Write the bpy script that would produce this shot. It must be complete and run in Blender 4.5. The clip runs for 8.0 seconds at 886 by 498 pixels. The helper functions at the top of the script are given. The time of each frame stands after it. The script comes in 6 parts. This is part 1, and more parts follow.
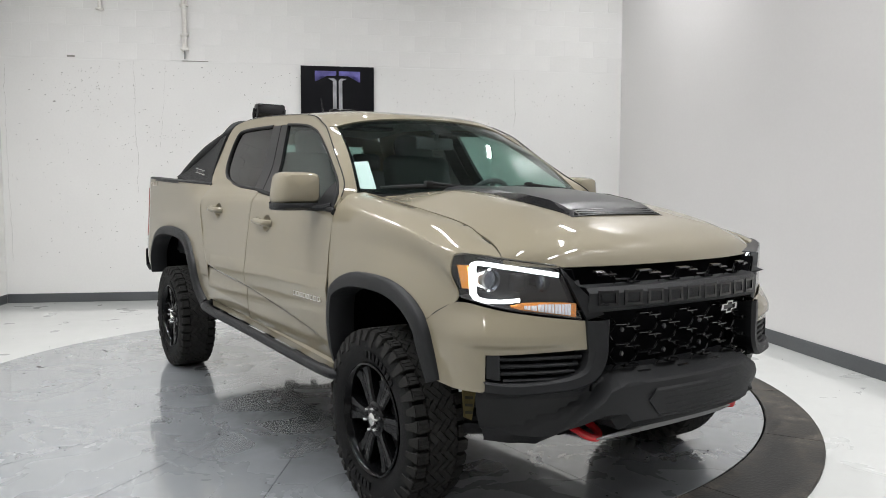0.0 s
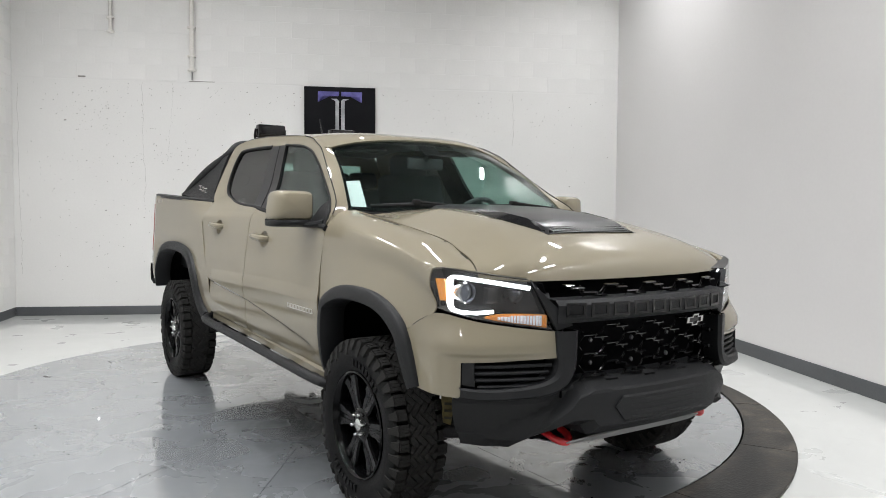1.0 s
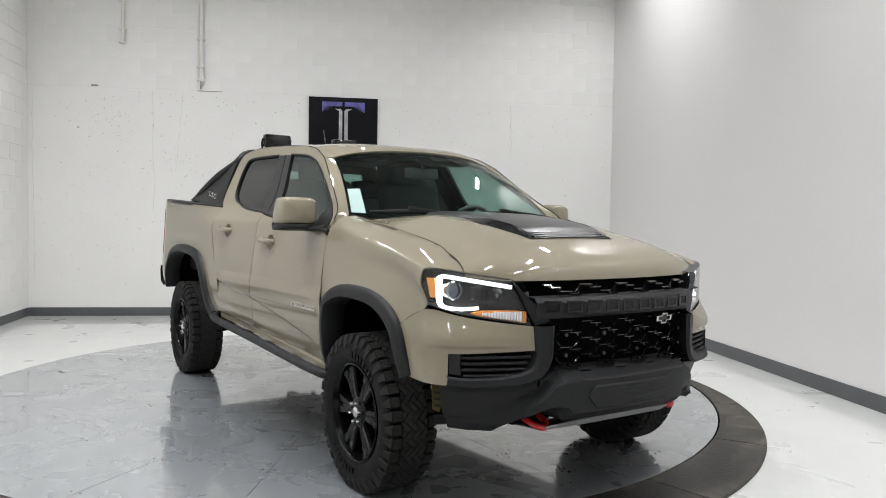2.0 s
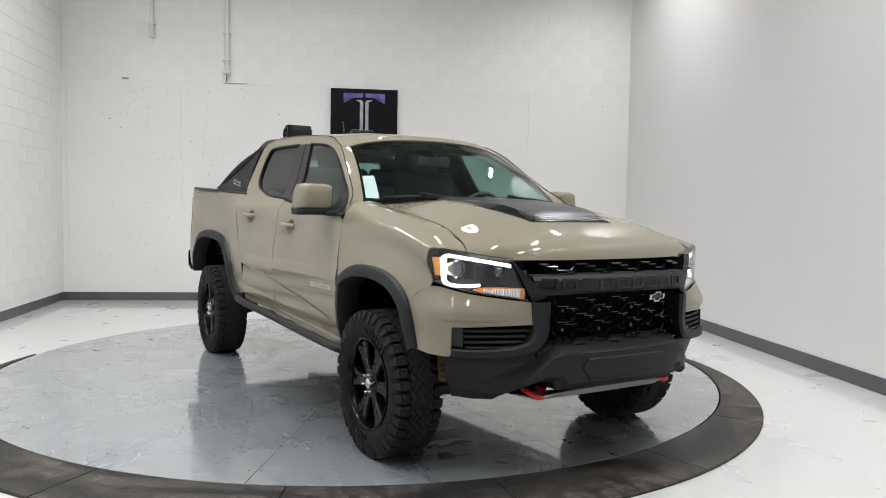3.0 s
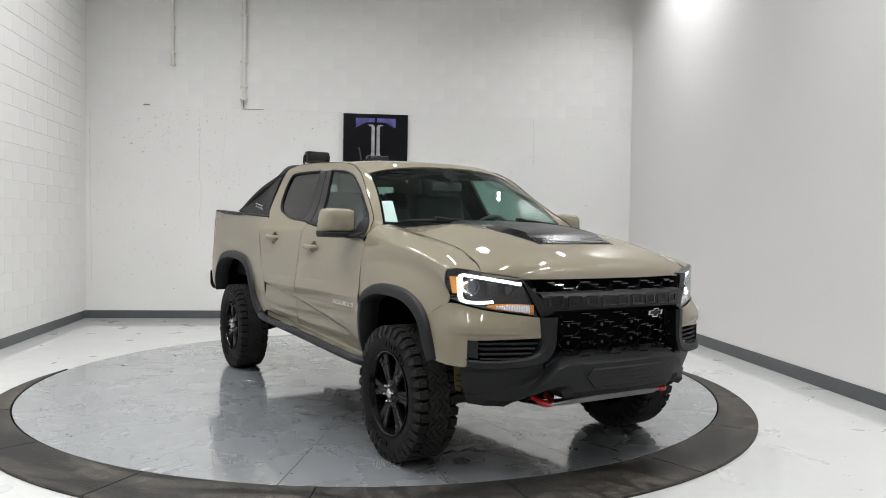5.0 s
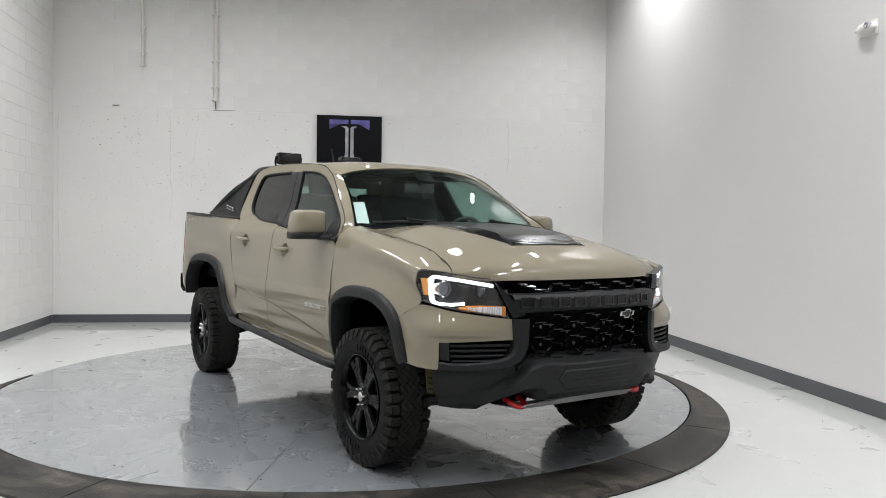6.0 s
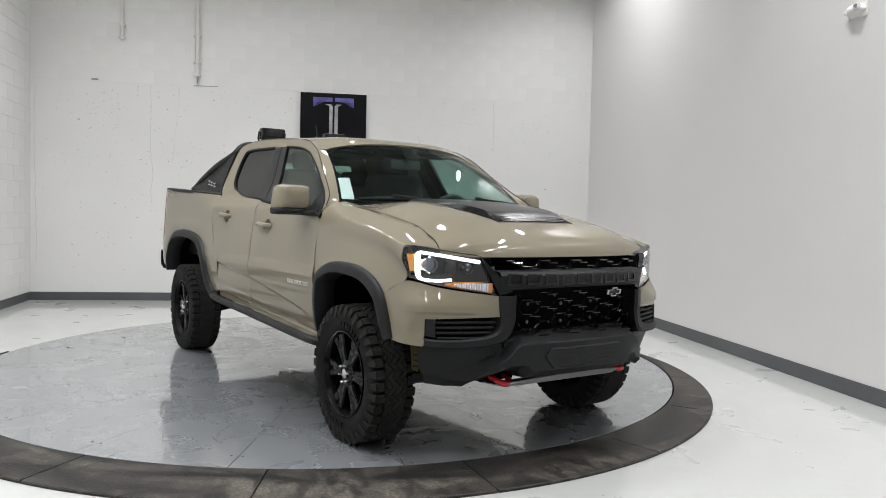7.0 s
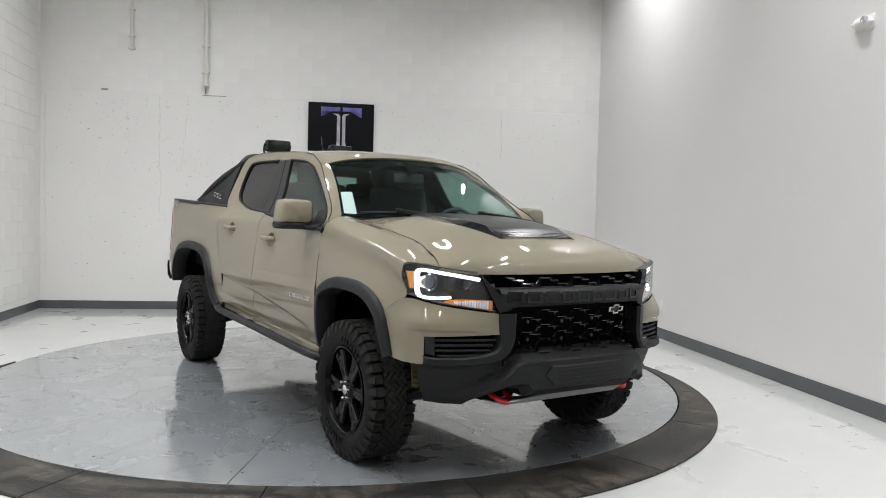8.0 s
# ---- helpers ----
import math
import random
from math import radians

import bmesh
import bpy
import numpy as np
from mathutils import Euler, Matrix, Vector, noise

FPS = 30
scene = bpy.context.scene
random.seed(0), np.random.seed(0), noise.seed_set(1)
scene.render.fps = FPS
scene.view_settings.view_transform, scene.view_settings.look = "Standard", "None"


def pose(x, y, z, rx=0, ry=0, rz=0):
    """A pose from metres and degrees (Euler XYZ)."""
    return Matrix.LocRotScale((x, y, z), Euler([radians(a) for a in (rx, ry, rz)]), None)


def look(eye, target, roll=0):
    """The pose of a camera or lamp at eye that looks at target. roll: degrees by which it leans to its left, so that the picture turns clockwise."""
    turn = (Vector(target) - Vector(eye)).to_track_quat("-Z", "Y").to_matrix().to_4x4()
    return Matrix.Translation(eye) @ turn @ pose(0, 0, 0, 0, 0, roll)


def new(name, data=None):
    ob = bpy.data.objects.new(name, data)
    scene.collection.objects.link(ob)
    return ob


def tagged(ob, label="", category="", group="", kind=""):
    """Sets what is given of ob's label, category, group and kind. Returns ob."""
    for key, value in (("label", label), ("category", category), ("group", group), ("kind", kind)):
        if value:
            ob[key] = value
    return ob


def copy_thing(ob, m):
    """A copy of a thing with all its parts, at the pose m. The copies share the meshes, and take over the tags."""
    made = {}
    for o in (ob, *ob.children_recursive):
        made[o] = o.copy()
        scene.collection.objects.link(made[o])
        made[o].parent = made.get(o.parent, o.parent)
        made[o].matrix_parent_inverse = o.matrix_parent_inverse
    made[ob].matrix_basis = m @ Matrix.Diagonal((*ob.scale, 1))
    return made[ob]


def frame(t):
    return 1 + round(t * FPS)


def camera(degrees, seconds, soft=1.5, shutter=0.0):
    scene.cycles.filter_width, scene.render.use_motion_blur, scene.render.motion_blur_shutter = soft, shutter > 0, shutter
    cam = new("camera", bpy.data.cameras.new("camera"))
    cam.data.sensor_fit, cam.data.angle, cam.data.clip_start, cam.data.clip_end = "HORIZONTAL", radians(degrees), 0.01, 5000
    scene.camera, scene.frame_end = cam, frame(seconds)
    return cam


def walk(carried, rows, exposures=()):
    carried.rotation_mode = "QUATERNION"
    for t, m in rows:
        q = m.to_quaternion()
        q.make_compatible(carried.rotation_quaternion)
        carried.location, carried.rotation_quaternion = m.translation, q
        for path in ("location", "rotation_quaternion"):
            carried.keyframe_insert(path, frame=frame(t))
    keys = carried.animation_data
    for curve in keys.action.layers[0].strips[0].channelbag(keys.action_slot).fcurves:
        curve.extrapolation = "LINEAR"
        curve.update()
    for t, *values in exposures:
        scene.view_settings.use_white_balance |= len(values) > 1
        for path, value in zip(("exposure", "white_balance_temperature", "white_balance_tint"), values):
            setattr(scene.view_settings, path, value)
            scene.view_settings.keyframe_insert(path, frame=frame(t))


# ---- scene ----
cam = camera(61.0, 8.0, soft=0.9)
PATH = [
    (0.0, (4.4024, -2.4272, 1.3487), (2.7513, -1.3083, 1.2006), 0.12),
    (0.5, (4.4759, -2.4507, 1.3659), (2.8173, -1.3405, 1.2378), 0.18),
    (1.0, (4.6244, -2.4492, 1.3521), (2.9605, -1.3442, 1.2502), 0.41),
    (1.5, (4.7724, -2.5261, 1.3563), (3.1128, -1.4128, 1.2768), 0.80),
    (3.0, (5.1747, -2.6371, 1.3114), (3.4721, -1.5932, 1.2053), 0.98),
    (3.5, (5.2842, -2.7485, 1.3398), (3.5700, -1.7239, 1.2314), 0.89),
    (4.0, (5.3865, -2.8606, 1.3233), (3.6638, -1.8494, 1.2259), 0.95),
    (4.5, (5.4403, -2.8770, 1.3381), (3.7176, -1.8639, 1.2612), 1.03),
    (6.0, (5.4242, -2.8274, 1.3309), (3.7458, -1.7408, 1.2813), 0.74),
    (6.5, (5.3926, -2.8215, 1.3043), (3.7316, -1.7102, 1.2249), 1.10),
    (7.0, (5.3695, -2.8147, 1.2906), (3.7185, -1.6898, 1.1974), 1.39),
    (7.5, (5.3527, -2.8020, 1.2845), (3.6998, -1.6800, 1.1894), 1.65),
    (8.0, (5.3873, -2.7639, 1.3493), (3.7196, -1.6627, 1.2700), 1.51),
]
walk(cam, [(t, look(eye, target, roll)) for t, eye, target, roll in PATH],
     exposures=((0.0, 0.04), (3.0, -0.02), (4.5, -0.06), (6.0, -0.14), (8.0, -0.14)))

# ---------- world and light ----------
world = bpy.data.worlds.new("world")
scene.world = world
world.use_nodes = True
world.node_tree.nodes["Background"].inputs[0].default_value = (0.9, 0.95, 1.0, 1)
world.node_tree.nodes["Background"].inputs[1].default_value = 0.05
scene.view_settings.exposure = 0.0

CEILING = 6.1
LAMP_POWER = 33.0

# ---------- materials ----------
def material(name, base, rough=0.5, metal=0.0, coat=0.0, grain=0.0, grain_scale=30.0, stain=0.0, stain_scale=1.5,
             bump=0.0, bump_scale=60.0, spec=0.5, emit=0.0, emit_color=None, rough_var=0.0, piece_var=0.0):
    m = bpy.data.materials.new(name)
    m.use_nodes = True
    nt = m.node_tree
    b = nt.nodes["Principled BSDF"]
    b.inputs["Base Color"].default_value = (*base, 1)
    b.inputs["Roughness"].default_value = rough
    b.inputs["Metallic"].default_value = metal
    b.inputs["Coat Weight"].default_value = coat
    b.inputs["Coat Roughness"].default_value = 0.03
    b.inputs["Specular IOR Level"].default_value = spec
    if emit:
        b.inputs["Emission Color"].default_value = (*(emit_color or base), 1)
        b.inputs["Emission Strength"].default_value = emit
    if grain or stain or bump or rough_var or piece_var:
        tc = nt.nodes.new("ShaderNodeTexCoord")
        col = None
        def noise_tex(scale, detail=4.0):
            n = nt.nodes.new("ShaderNodeTexNoise")
            n.inputs["Scale"].default_value = scale
            n.inputs["Detail"].default_value = detail
            nt.links.new(tc.outputs["Object"], n.inputs["Vector"])
            return n.outputs["Fac"]
        def vary(fac, amount, prev):
            r = nt.nodes.new("ShaderNodeMapRange")
            r.inputs["From Min"].default_value, r.inputs["From Max"].default_value = 0.25, 0.75
            r.inputs["To Min"].default_value, r.inputs["To Max"].default_value = 1 - amount, 1 + amount
            nt.links.new(fac, r.inputs["Value"])
            mix = nt.nodes.new("ShaderNodeMix")
            mix.data_type, mix.blend_type = "RGBA", "MULTIPLY"
            mix.inputs[0].default_value = 1
            if prev is None:
                mix.inputs[6].default_value = (*base, 1)
            else:
                nt.links.new(prev, mix.inputs[6])
            nt.links.new(r.outputs[0], mix.inputs[7])
            return mix.outputs[2]
        if stain:
            col = vary(noise_tex(stain_scale, 5), stain, col)
        if grain:
            col = vary(noise_tex(grain_scale, 3), grain, col)
        if piece_var:
            oi = nt.nodes.new("ShaderNodeObjectInfo")
            r = nt.nodes.new("ShaderNodeMapRange")
            r.inputs["From Min"].default_value, r.inputs["From Max"].default_value = -0.5, 1.5
            r.inputs["To Min"].default_value, r.inputs["To Max"].default_value = 0.0, 1.0
            nt.links.new(oi.outputs["Random"], r.inputs["Value"])
            col = vary(r.outputs[0], piece_var, col)
        if col is not None:
            nt.links.new(col, b.inputs["Base Color"])
        if rough_var:
            r = nt.nodes.new("ShaderNodeMapRange")
            r.inputs["From Min"].default_value, r.inputs["From Max"].default_value = 0.3, 0.7
            r.inputs["To Min"].default_value, r.inputs["To Max"].default_value = max(rough - rough_var, 0.02), rough + rough_var
            nt.links.new(noise_tex(stain_scale * 2.3, 6), r.inputs["Value"])
            nt.links.new(r.outputs[0], b.inputs["Roughness"])
        if bump:
            bn = nt.nodes.new("ShaderNodeBump")
            bn.inputs["Strength"].default_value = bump
            bn.inputs["Distance"].default_value = 0.004
            nt.links.new(noise_tex(bump_scale, 5), bn.inputs["Height"])
            nt.links.new(bn.outputs[0], b.inputs["Normal"])
    return m


def glass(name, tint, gloss_rough=0.0, ior=1.45):
    """Thin pane: tinted see-through with Fresnel gloss."""
    m = bpy.data.materials.new(name)
    m.use_nodes = True
    nt = m.node_tree
    nt.nodes.remove(nt.nodes["Principled BSDF"])
    out = nt.nodes["Material Output"]
    tr = nt.nodes.new("ShaderNodeBsdfTransparent")
    tr.inputs[0].default_value = (*tint, 1)
    gl = nt.nodes.new("ShaderNodeBsdfGlossy")
    gl.inputs["Roughness"].default_value = gloss_rough
    lw = nt.nodes.new("ShaderNodeLayerWeight")
    lw.inputs[0].default_value = 0.5
    pw = nt.nodes.new("ShaderNodeMath")
    pw.operation = "POWER"
    nt.links.new(lw.outputs["Facing"], pw.inputs[0])
    pw.inputs[1].default_value = 5.0
    fr = nt.nodes.new("ShaderNodeMath")
    fr.operation = "MULTIPLY_ADD"
    fr.inputs[1].default_value = 0.95
    fr.inputs[2].default_value = ((ior - 1) / (ior + 1)) ** 2
    nt.links.new(pw.outputs[0], fr.inputs[0])
    mx = nt.nodes.new("ShaderNodeMixShader")
    nt.links.new(fr.outputs[0], mx.inputs[0])
    nt.links.new(tr.outputs[0], mx.inputs[1])
    nt.links.new(gl.outputs[0], mx.inputs[2])
    nt.links.new(mx.outputs[0], out.inputs[0])
    return m


PAINT = material("sand_paint", (0.205, 0.181, 0.129), rough=0.5, spec=0.1, coat=1.0, grain=0.02, grain_scale=900, stain=0.02, stain_scale=3)
BLACK_PLASTIC = material("textured_black_plastic", (0.0105, 0.0110, 0.0122), rough=0.48, spec=0.24, grain=0.12, grain_scale=400, bump=0.25, bump_scale=900, stain=0.08, stain_scale=6)
GLOSS_BLACK = material("gloss_black", (0.006, 0.006, 0.007), rough=0.10, spec=0.45, stain=0.1, stain_scale=8)
SATIN_BLACK = material("satin_black_film", (0.009, 0.009, 0.010), rough=0.28, spec=0.3, grain=0.1, grain_scale=300)
# near-black for hidden parts; its colour also stands in for shade in openings
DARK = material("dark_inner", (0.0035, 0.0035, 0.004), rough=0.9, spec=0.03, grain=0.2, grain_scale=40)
TREAD = material("dusty_tread_rubber", (0.027, 0.0265, 0.0255), rough=0.8, spec=0.1, grain=0.25, grain_scale=160, stain=0.2, stain_scale=9, bump=0.3, bump_scale=300)
RUBBER = material("tyre_rubber", (0.0052, 0.0052, 0.0055), rough=0.6, spec=0.14, grain=0.2, grain_scale=220, stain=0.15, stain_scale=9, bump=0.3, bump_scale=400)
RIM_BLACK = material("rim_gloss_black", (0.003, 0.0031, 0.0034), rough=0.09, spec=0.16, stain=0.1, stain_scale=12)
STEEL = material("frame_steel", (0.016, 0.016, 0.017), rough=0.6, spec=0.15, grain=0.25, grain_scale=60, stain=0.2, stain_scale=8)
SKID = material("skid_alloy", (0.34, 0.345, 0.35), rough=0.42, metal=0.5, grain=0.1, grain_scale=200, stain=0.15, stain_scale=10)
NUT = material("dull_nut_steel", (0.5, 0.5, 0.5), rough=0.25, metal=1.0, grain=0.1, grain_scale=80)
CHROME = material("chrome", (0.55, 0.55, 0.54), rough=0.22, metal=1.0, grain=0.04, grain_scale=80)
RED = material("red_hook_paint", (0.5, 0.012, 0.018), rough=0.35, coat=0.4, grain=0.08, grain_scale=90)
AMBER = material("amber_lens", (0.75, 0.27, 0.02), rough=0.18, coat=0.6, grain=0.18, grain_scale=180)
AMBER_SHINE = material("amber_signal_reflector", (0.92, 0.34, 0.07), rough=0.25, grain=0.35, grain_scale=160)
RIBS = material("clear_signal_ribs", (0.86, 0.85, 0.90), rough=0.2, grain=0.2, grain_scale=150)
REFLECTOR = material("clear_reflector", (0.72, 0.73, 0.78), rough=0.15, metal=0.8, grain=0.2, grain_scale=150)
HOUSING = material("headlight_housing", (0.0055, 0.0056, 0.0062), rough=0.3, spec=0.3, grain=0.15, grain_scale=120)
SEAL = material("black_rubber_seal", (0.003, 0.003, 0.003), rough=0.9)
DRL = material("running_light", (1, 1, 1), rough=0.3, emit=5.0, emit_color=(0.93, 0.97, 1.0))
LENS = glass("headlight_lens", (0.97, 0.975, 0.98), ior=1.5)
PROJECTOR = glass("projector_lens", (0.6, 0.62, 0.66), ior=1.6)
TAIL_RED = material("tail_light_lens", (0.30, 0.05, 0.045), rough=0.12, coat=0.8, grain=0.1, grain_scale=100)
WINDSHIELD = glass("windshield_glass", (0.70, 0.81, 0.78), ior=1.52)
SIDE_GLASS = glass("side_glass", (0.70, 0.81, 0.78), ior=1.6)
PRIVACY = glass("privacy_glass", (0.24, 0.24, 0.235), ior=1.95)
SEAT = material("seat_cloth", (0.11, 0.112, 0.115), rough=0.85, grain=0.2, grain_scale=300, bump=0.3, bump_scale=500)
TRIM_GREY = material("cabin_trim", (0.085, 0.085, 0.088), rough=0.7, grain=0.1, grain_scale=200)
HEADLINER = material("headliner", (0.5, 0.49, 0.46), rough=0.9, grain=0.06, grain_scale=300)
PAPER = material("white_paper", (0.90, 0.86, 0.88), rough=0.7, grain=0.03, grain_scale=60)
SENSOR_GREY = material("sensor_grey", (0.05, 0.05, 0.052), rough=0.3, grain=0.06, grain_scale=120)
BADGE_LIGHT = material("badge_light", (0.62, 0.60, 0.56), rough=0.3, metal=0.3, grain=0.06, grain_scale=120)
BADGE_DULL = material("faded_badge", (0.22, 0.195, 0.15), rough=0.4, grain=0.1, grain_scale=120)
YELLOW_TAG = material("yellow_tag", (0.12, 0.095, 0.03), rough=0.6, grain=0.25, grain_scale=70)
TAG_INK = material("tag_ink", (0.04, 0.035, 0.02), rough=0.6)

BLOCK_PAINT = material("painted_block", (0.80, 0.794, 0.778), rough=0.55, grain=0.02, grain_scale=60, stain=0.035, stain_scale=1.2, bump=0.25, bump_scale=110, piece_var=0.012)
WALL_PAINT = material("painted_concrete", (0.80, 0.794, 0.778), rough=0.55, grain=0.015, grain_scale=45, stain=0.03, stain_scale=0.9, bump=0.22, bump_scale=70)
DRYWALL = material("satin_drywall", (0.735, 0.72, 0.713), rough=0.30, spec=0.7, grain=0.012, grain_scale=30, stain=0.025, stain_scale=0.6, bump=0.05, bump_scale=140)
PIT_DARK = material("dark_crumbs", (0.05, 0.047, 0.043), rough=0.8, grain=0.3, grain_scale=120)
PIT = material("pit_shadow_dirt", (0.25, 0.24, 0.22), rough=0.9, grain=0.3, grain_scale=90)
BASE_GREY = material("vinyl_base", (0.085, 0.09, 0.095), rough=0.42, grain=0.08, grain_scale=60, stain=0.12, stain_scale=2.0)
CEILING_MAT = material("grey_deck", (0.30, 0.30, 0.295), rough=0.8, grain=0.1, grain_scale=20, stain=0.15, stain_scale=0.8)
TRUSS = material("truss_paint", (0.07, 0.072, 0.075), rough=0.6, grain=0.1, grain_scale=30)
PIPE = material("painted_conduit", (0.74, 0.72, 0.68), rough=0.5, grain=0.05, grain_scale=60, stain=0.06, stain_scale=5)
SIGN_BLACK = material("sign_black", (0.009, 0.009, 0.011), rough=0.6, spec=0.1, grain=0.1, grain_scale=60)
SIGN_PURPLE = material("sign_purple", (0.13, 0.12, 0.36), rough=0.4, stain=0.5, stain_scale=9)
SIGN_SILVER = material("sign_silver", (0.45, 0.45, 0.48), rough=0.35, metal=0.3, stain=0.3, stain_scale=9)
GRILLE_BLACK = material("grille_gloss_black", (0.005, 0.005, 0.0055), rough=0.13, spec=0.6, stain=0.1, stain_scale=8)
LAMP_PLASTIC = material("white_plastic", (0.78, 0.77, 0.74), rough=0.4, grain=0.02, grain_scale=80)
OUTLET = material("outlet_plastic", (0.80, 0.79, 0.77), rough=0.4)
TUBE = material("light_tube", (1, 1, 1), rough=0.5, emit=2.0, emit_color=(1.0, 0.985, 0.96))


def floor_material(name, base, rough, patch, scuff, coat, coat_rough, coat_ior=1.5, worn=0.0):
    """Glossy coated floor with worn patches, scuffs and small dark specks."""
    m = material(name, base, rough=rough)
    nt = m.node_tree
    b = nt.nodes["Principled BSDF"]
    b.inputs["Coat Weight"].default_value = coat
    b.inputs["Coat Roughness"].default_value = coat_rough
    b.inputs["Coat IOR"].default_value = coat_ior
    geo = nt.nodes.new("ShaderNodeNewGeometry")
    def tex(scale, detail, dist=0.0):
        n = nt.nodes.new("ShaderNodeTexNoise")
        n.inputs["Scale"].default_value, n.inputs["Detail"].default_value = scale, detail
        n.inputs["Distortion"].default_value = dist
        nt.links.new(geo.outputs["Position"], n.inputs["Vector"])
        return n.outputs["Fac"]
    def ramp(fac, lo, hi, a, c):
        r = nt.nodes.new("ShaderNodeMapRange")
        r.inputs["From Min"].default_value, r.inputs["From Max"].default_value = lo, hi
        r.inputs["To Min"].default_value, r.inputs["To Max"].default_value = a, c
        nt.links.new(fac, r.inputs["Value"])
        return r.outputs[0]
    def mult(x, y):
        mx = nt.nodes.new("ShaderNodeMath")
        mx.operation = "MULTIPLY"
        nt.links.new(x, mx.inputs[0])
        nt.links.new(y, mx.inputs[1])
        return mx.outputs[0]
    big = ramp(tex(0.7, 5, 0.6), 0.3, 0.7, 1 - patch, 1 + patch * 0.6)
    mid = ramp(tex(5.0, 6, 1.5), 0.60, 0.75, 1.0, 1 - scuff)
    speck = ramp(tex(38.0, 2), 0.74, 0.80, 1.0, 1 - scuff * 1.6)
    total = mult(mult(big, mid), speck)
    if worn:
        # trodden, streaky dirt round the turntable's middle, with the truck's shade painted in
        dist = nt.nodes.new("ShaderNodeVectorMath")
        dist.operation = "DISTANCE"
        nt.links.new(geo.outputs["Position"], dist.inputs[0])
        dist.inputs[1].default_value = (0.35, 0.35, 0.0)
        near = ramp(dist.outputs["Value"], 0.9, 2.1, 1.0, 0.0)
        dirt_and_shade = ramp(tex(6.5, 9, 1.2), 0.30, 0.62, 0.35, 1.0)
        total = mult(total, ramp(mult(near, dirt_and_shade), 0.0, 1.0, 1.0, 1 - worn))
    mix = nt.nodes.new("ShaderNodeMix")
    mix.data_type, mix.blend_type = "RGBA", "MULTIPLY"
    mix.inputs[0].default_value = 1
    mix.inputs[6].default_value = (*base, 1)
    nt.links.new(total, mix.inputs[7])
    nt.links.new(mix.outputs[2], b.inputs["Base Color"])
    nt.links.new(ramp(tex(2.5, 6, 0.8), 0.3, 0.75, rough * 0.85, rough * 1.4), b.inputs["Roughness"])
    bn = nt.nodes.new("ShaderNodeBump")
    bn.inputs["Strength"].default_value, bn.inputs["Distance"].default_value = 0.005, 0.002
    nt.links.new(tex(3.0, 2), bn.inputs["Height"])
    nt.links.new(bn.outputs[0], b.inputs["Normal"])
    return m


FLOOR = floor_material("epoxy_floor", (0.55, 0.56, 0.545), 0.3, 0.03, 0.05, 0.8, 0.035, 1.45)
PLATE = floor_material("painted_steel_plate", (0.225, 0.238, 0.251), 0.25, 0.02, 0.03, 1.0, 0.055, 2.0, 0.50)


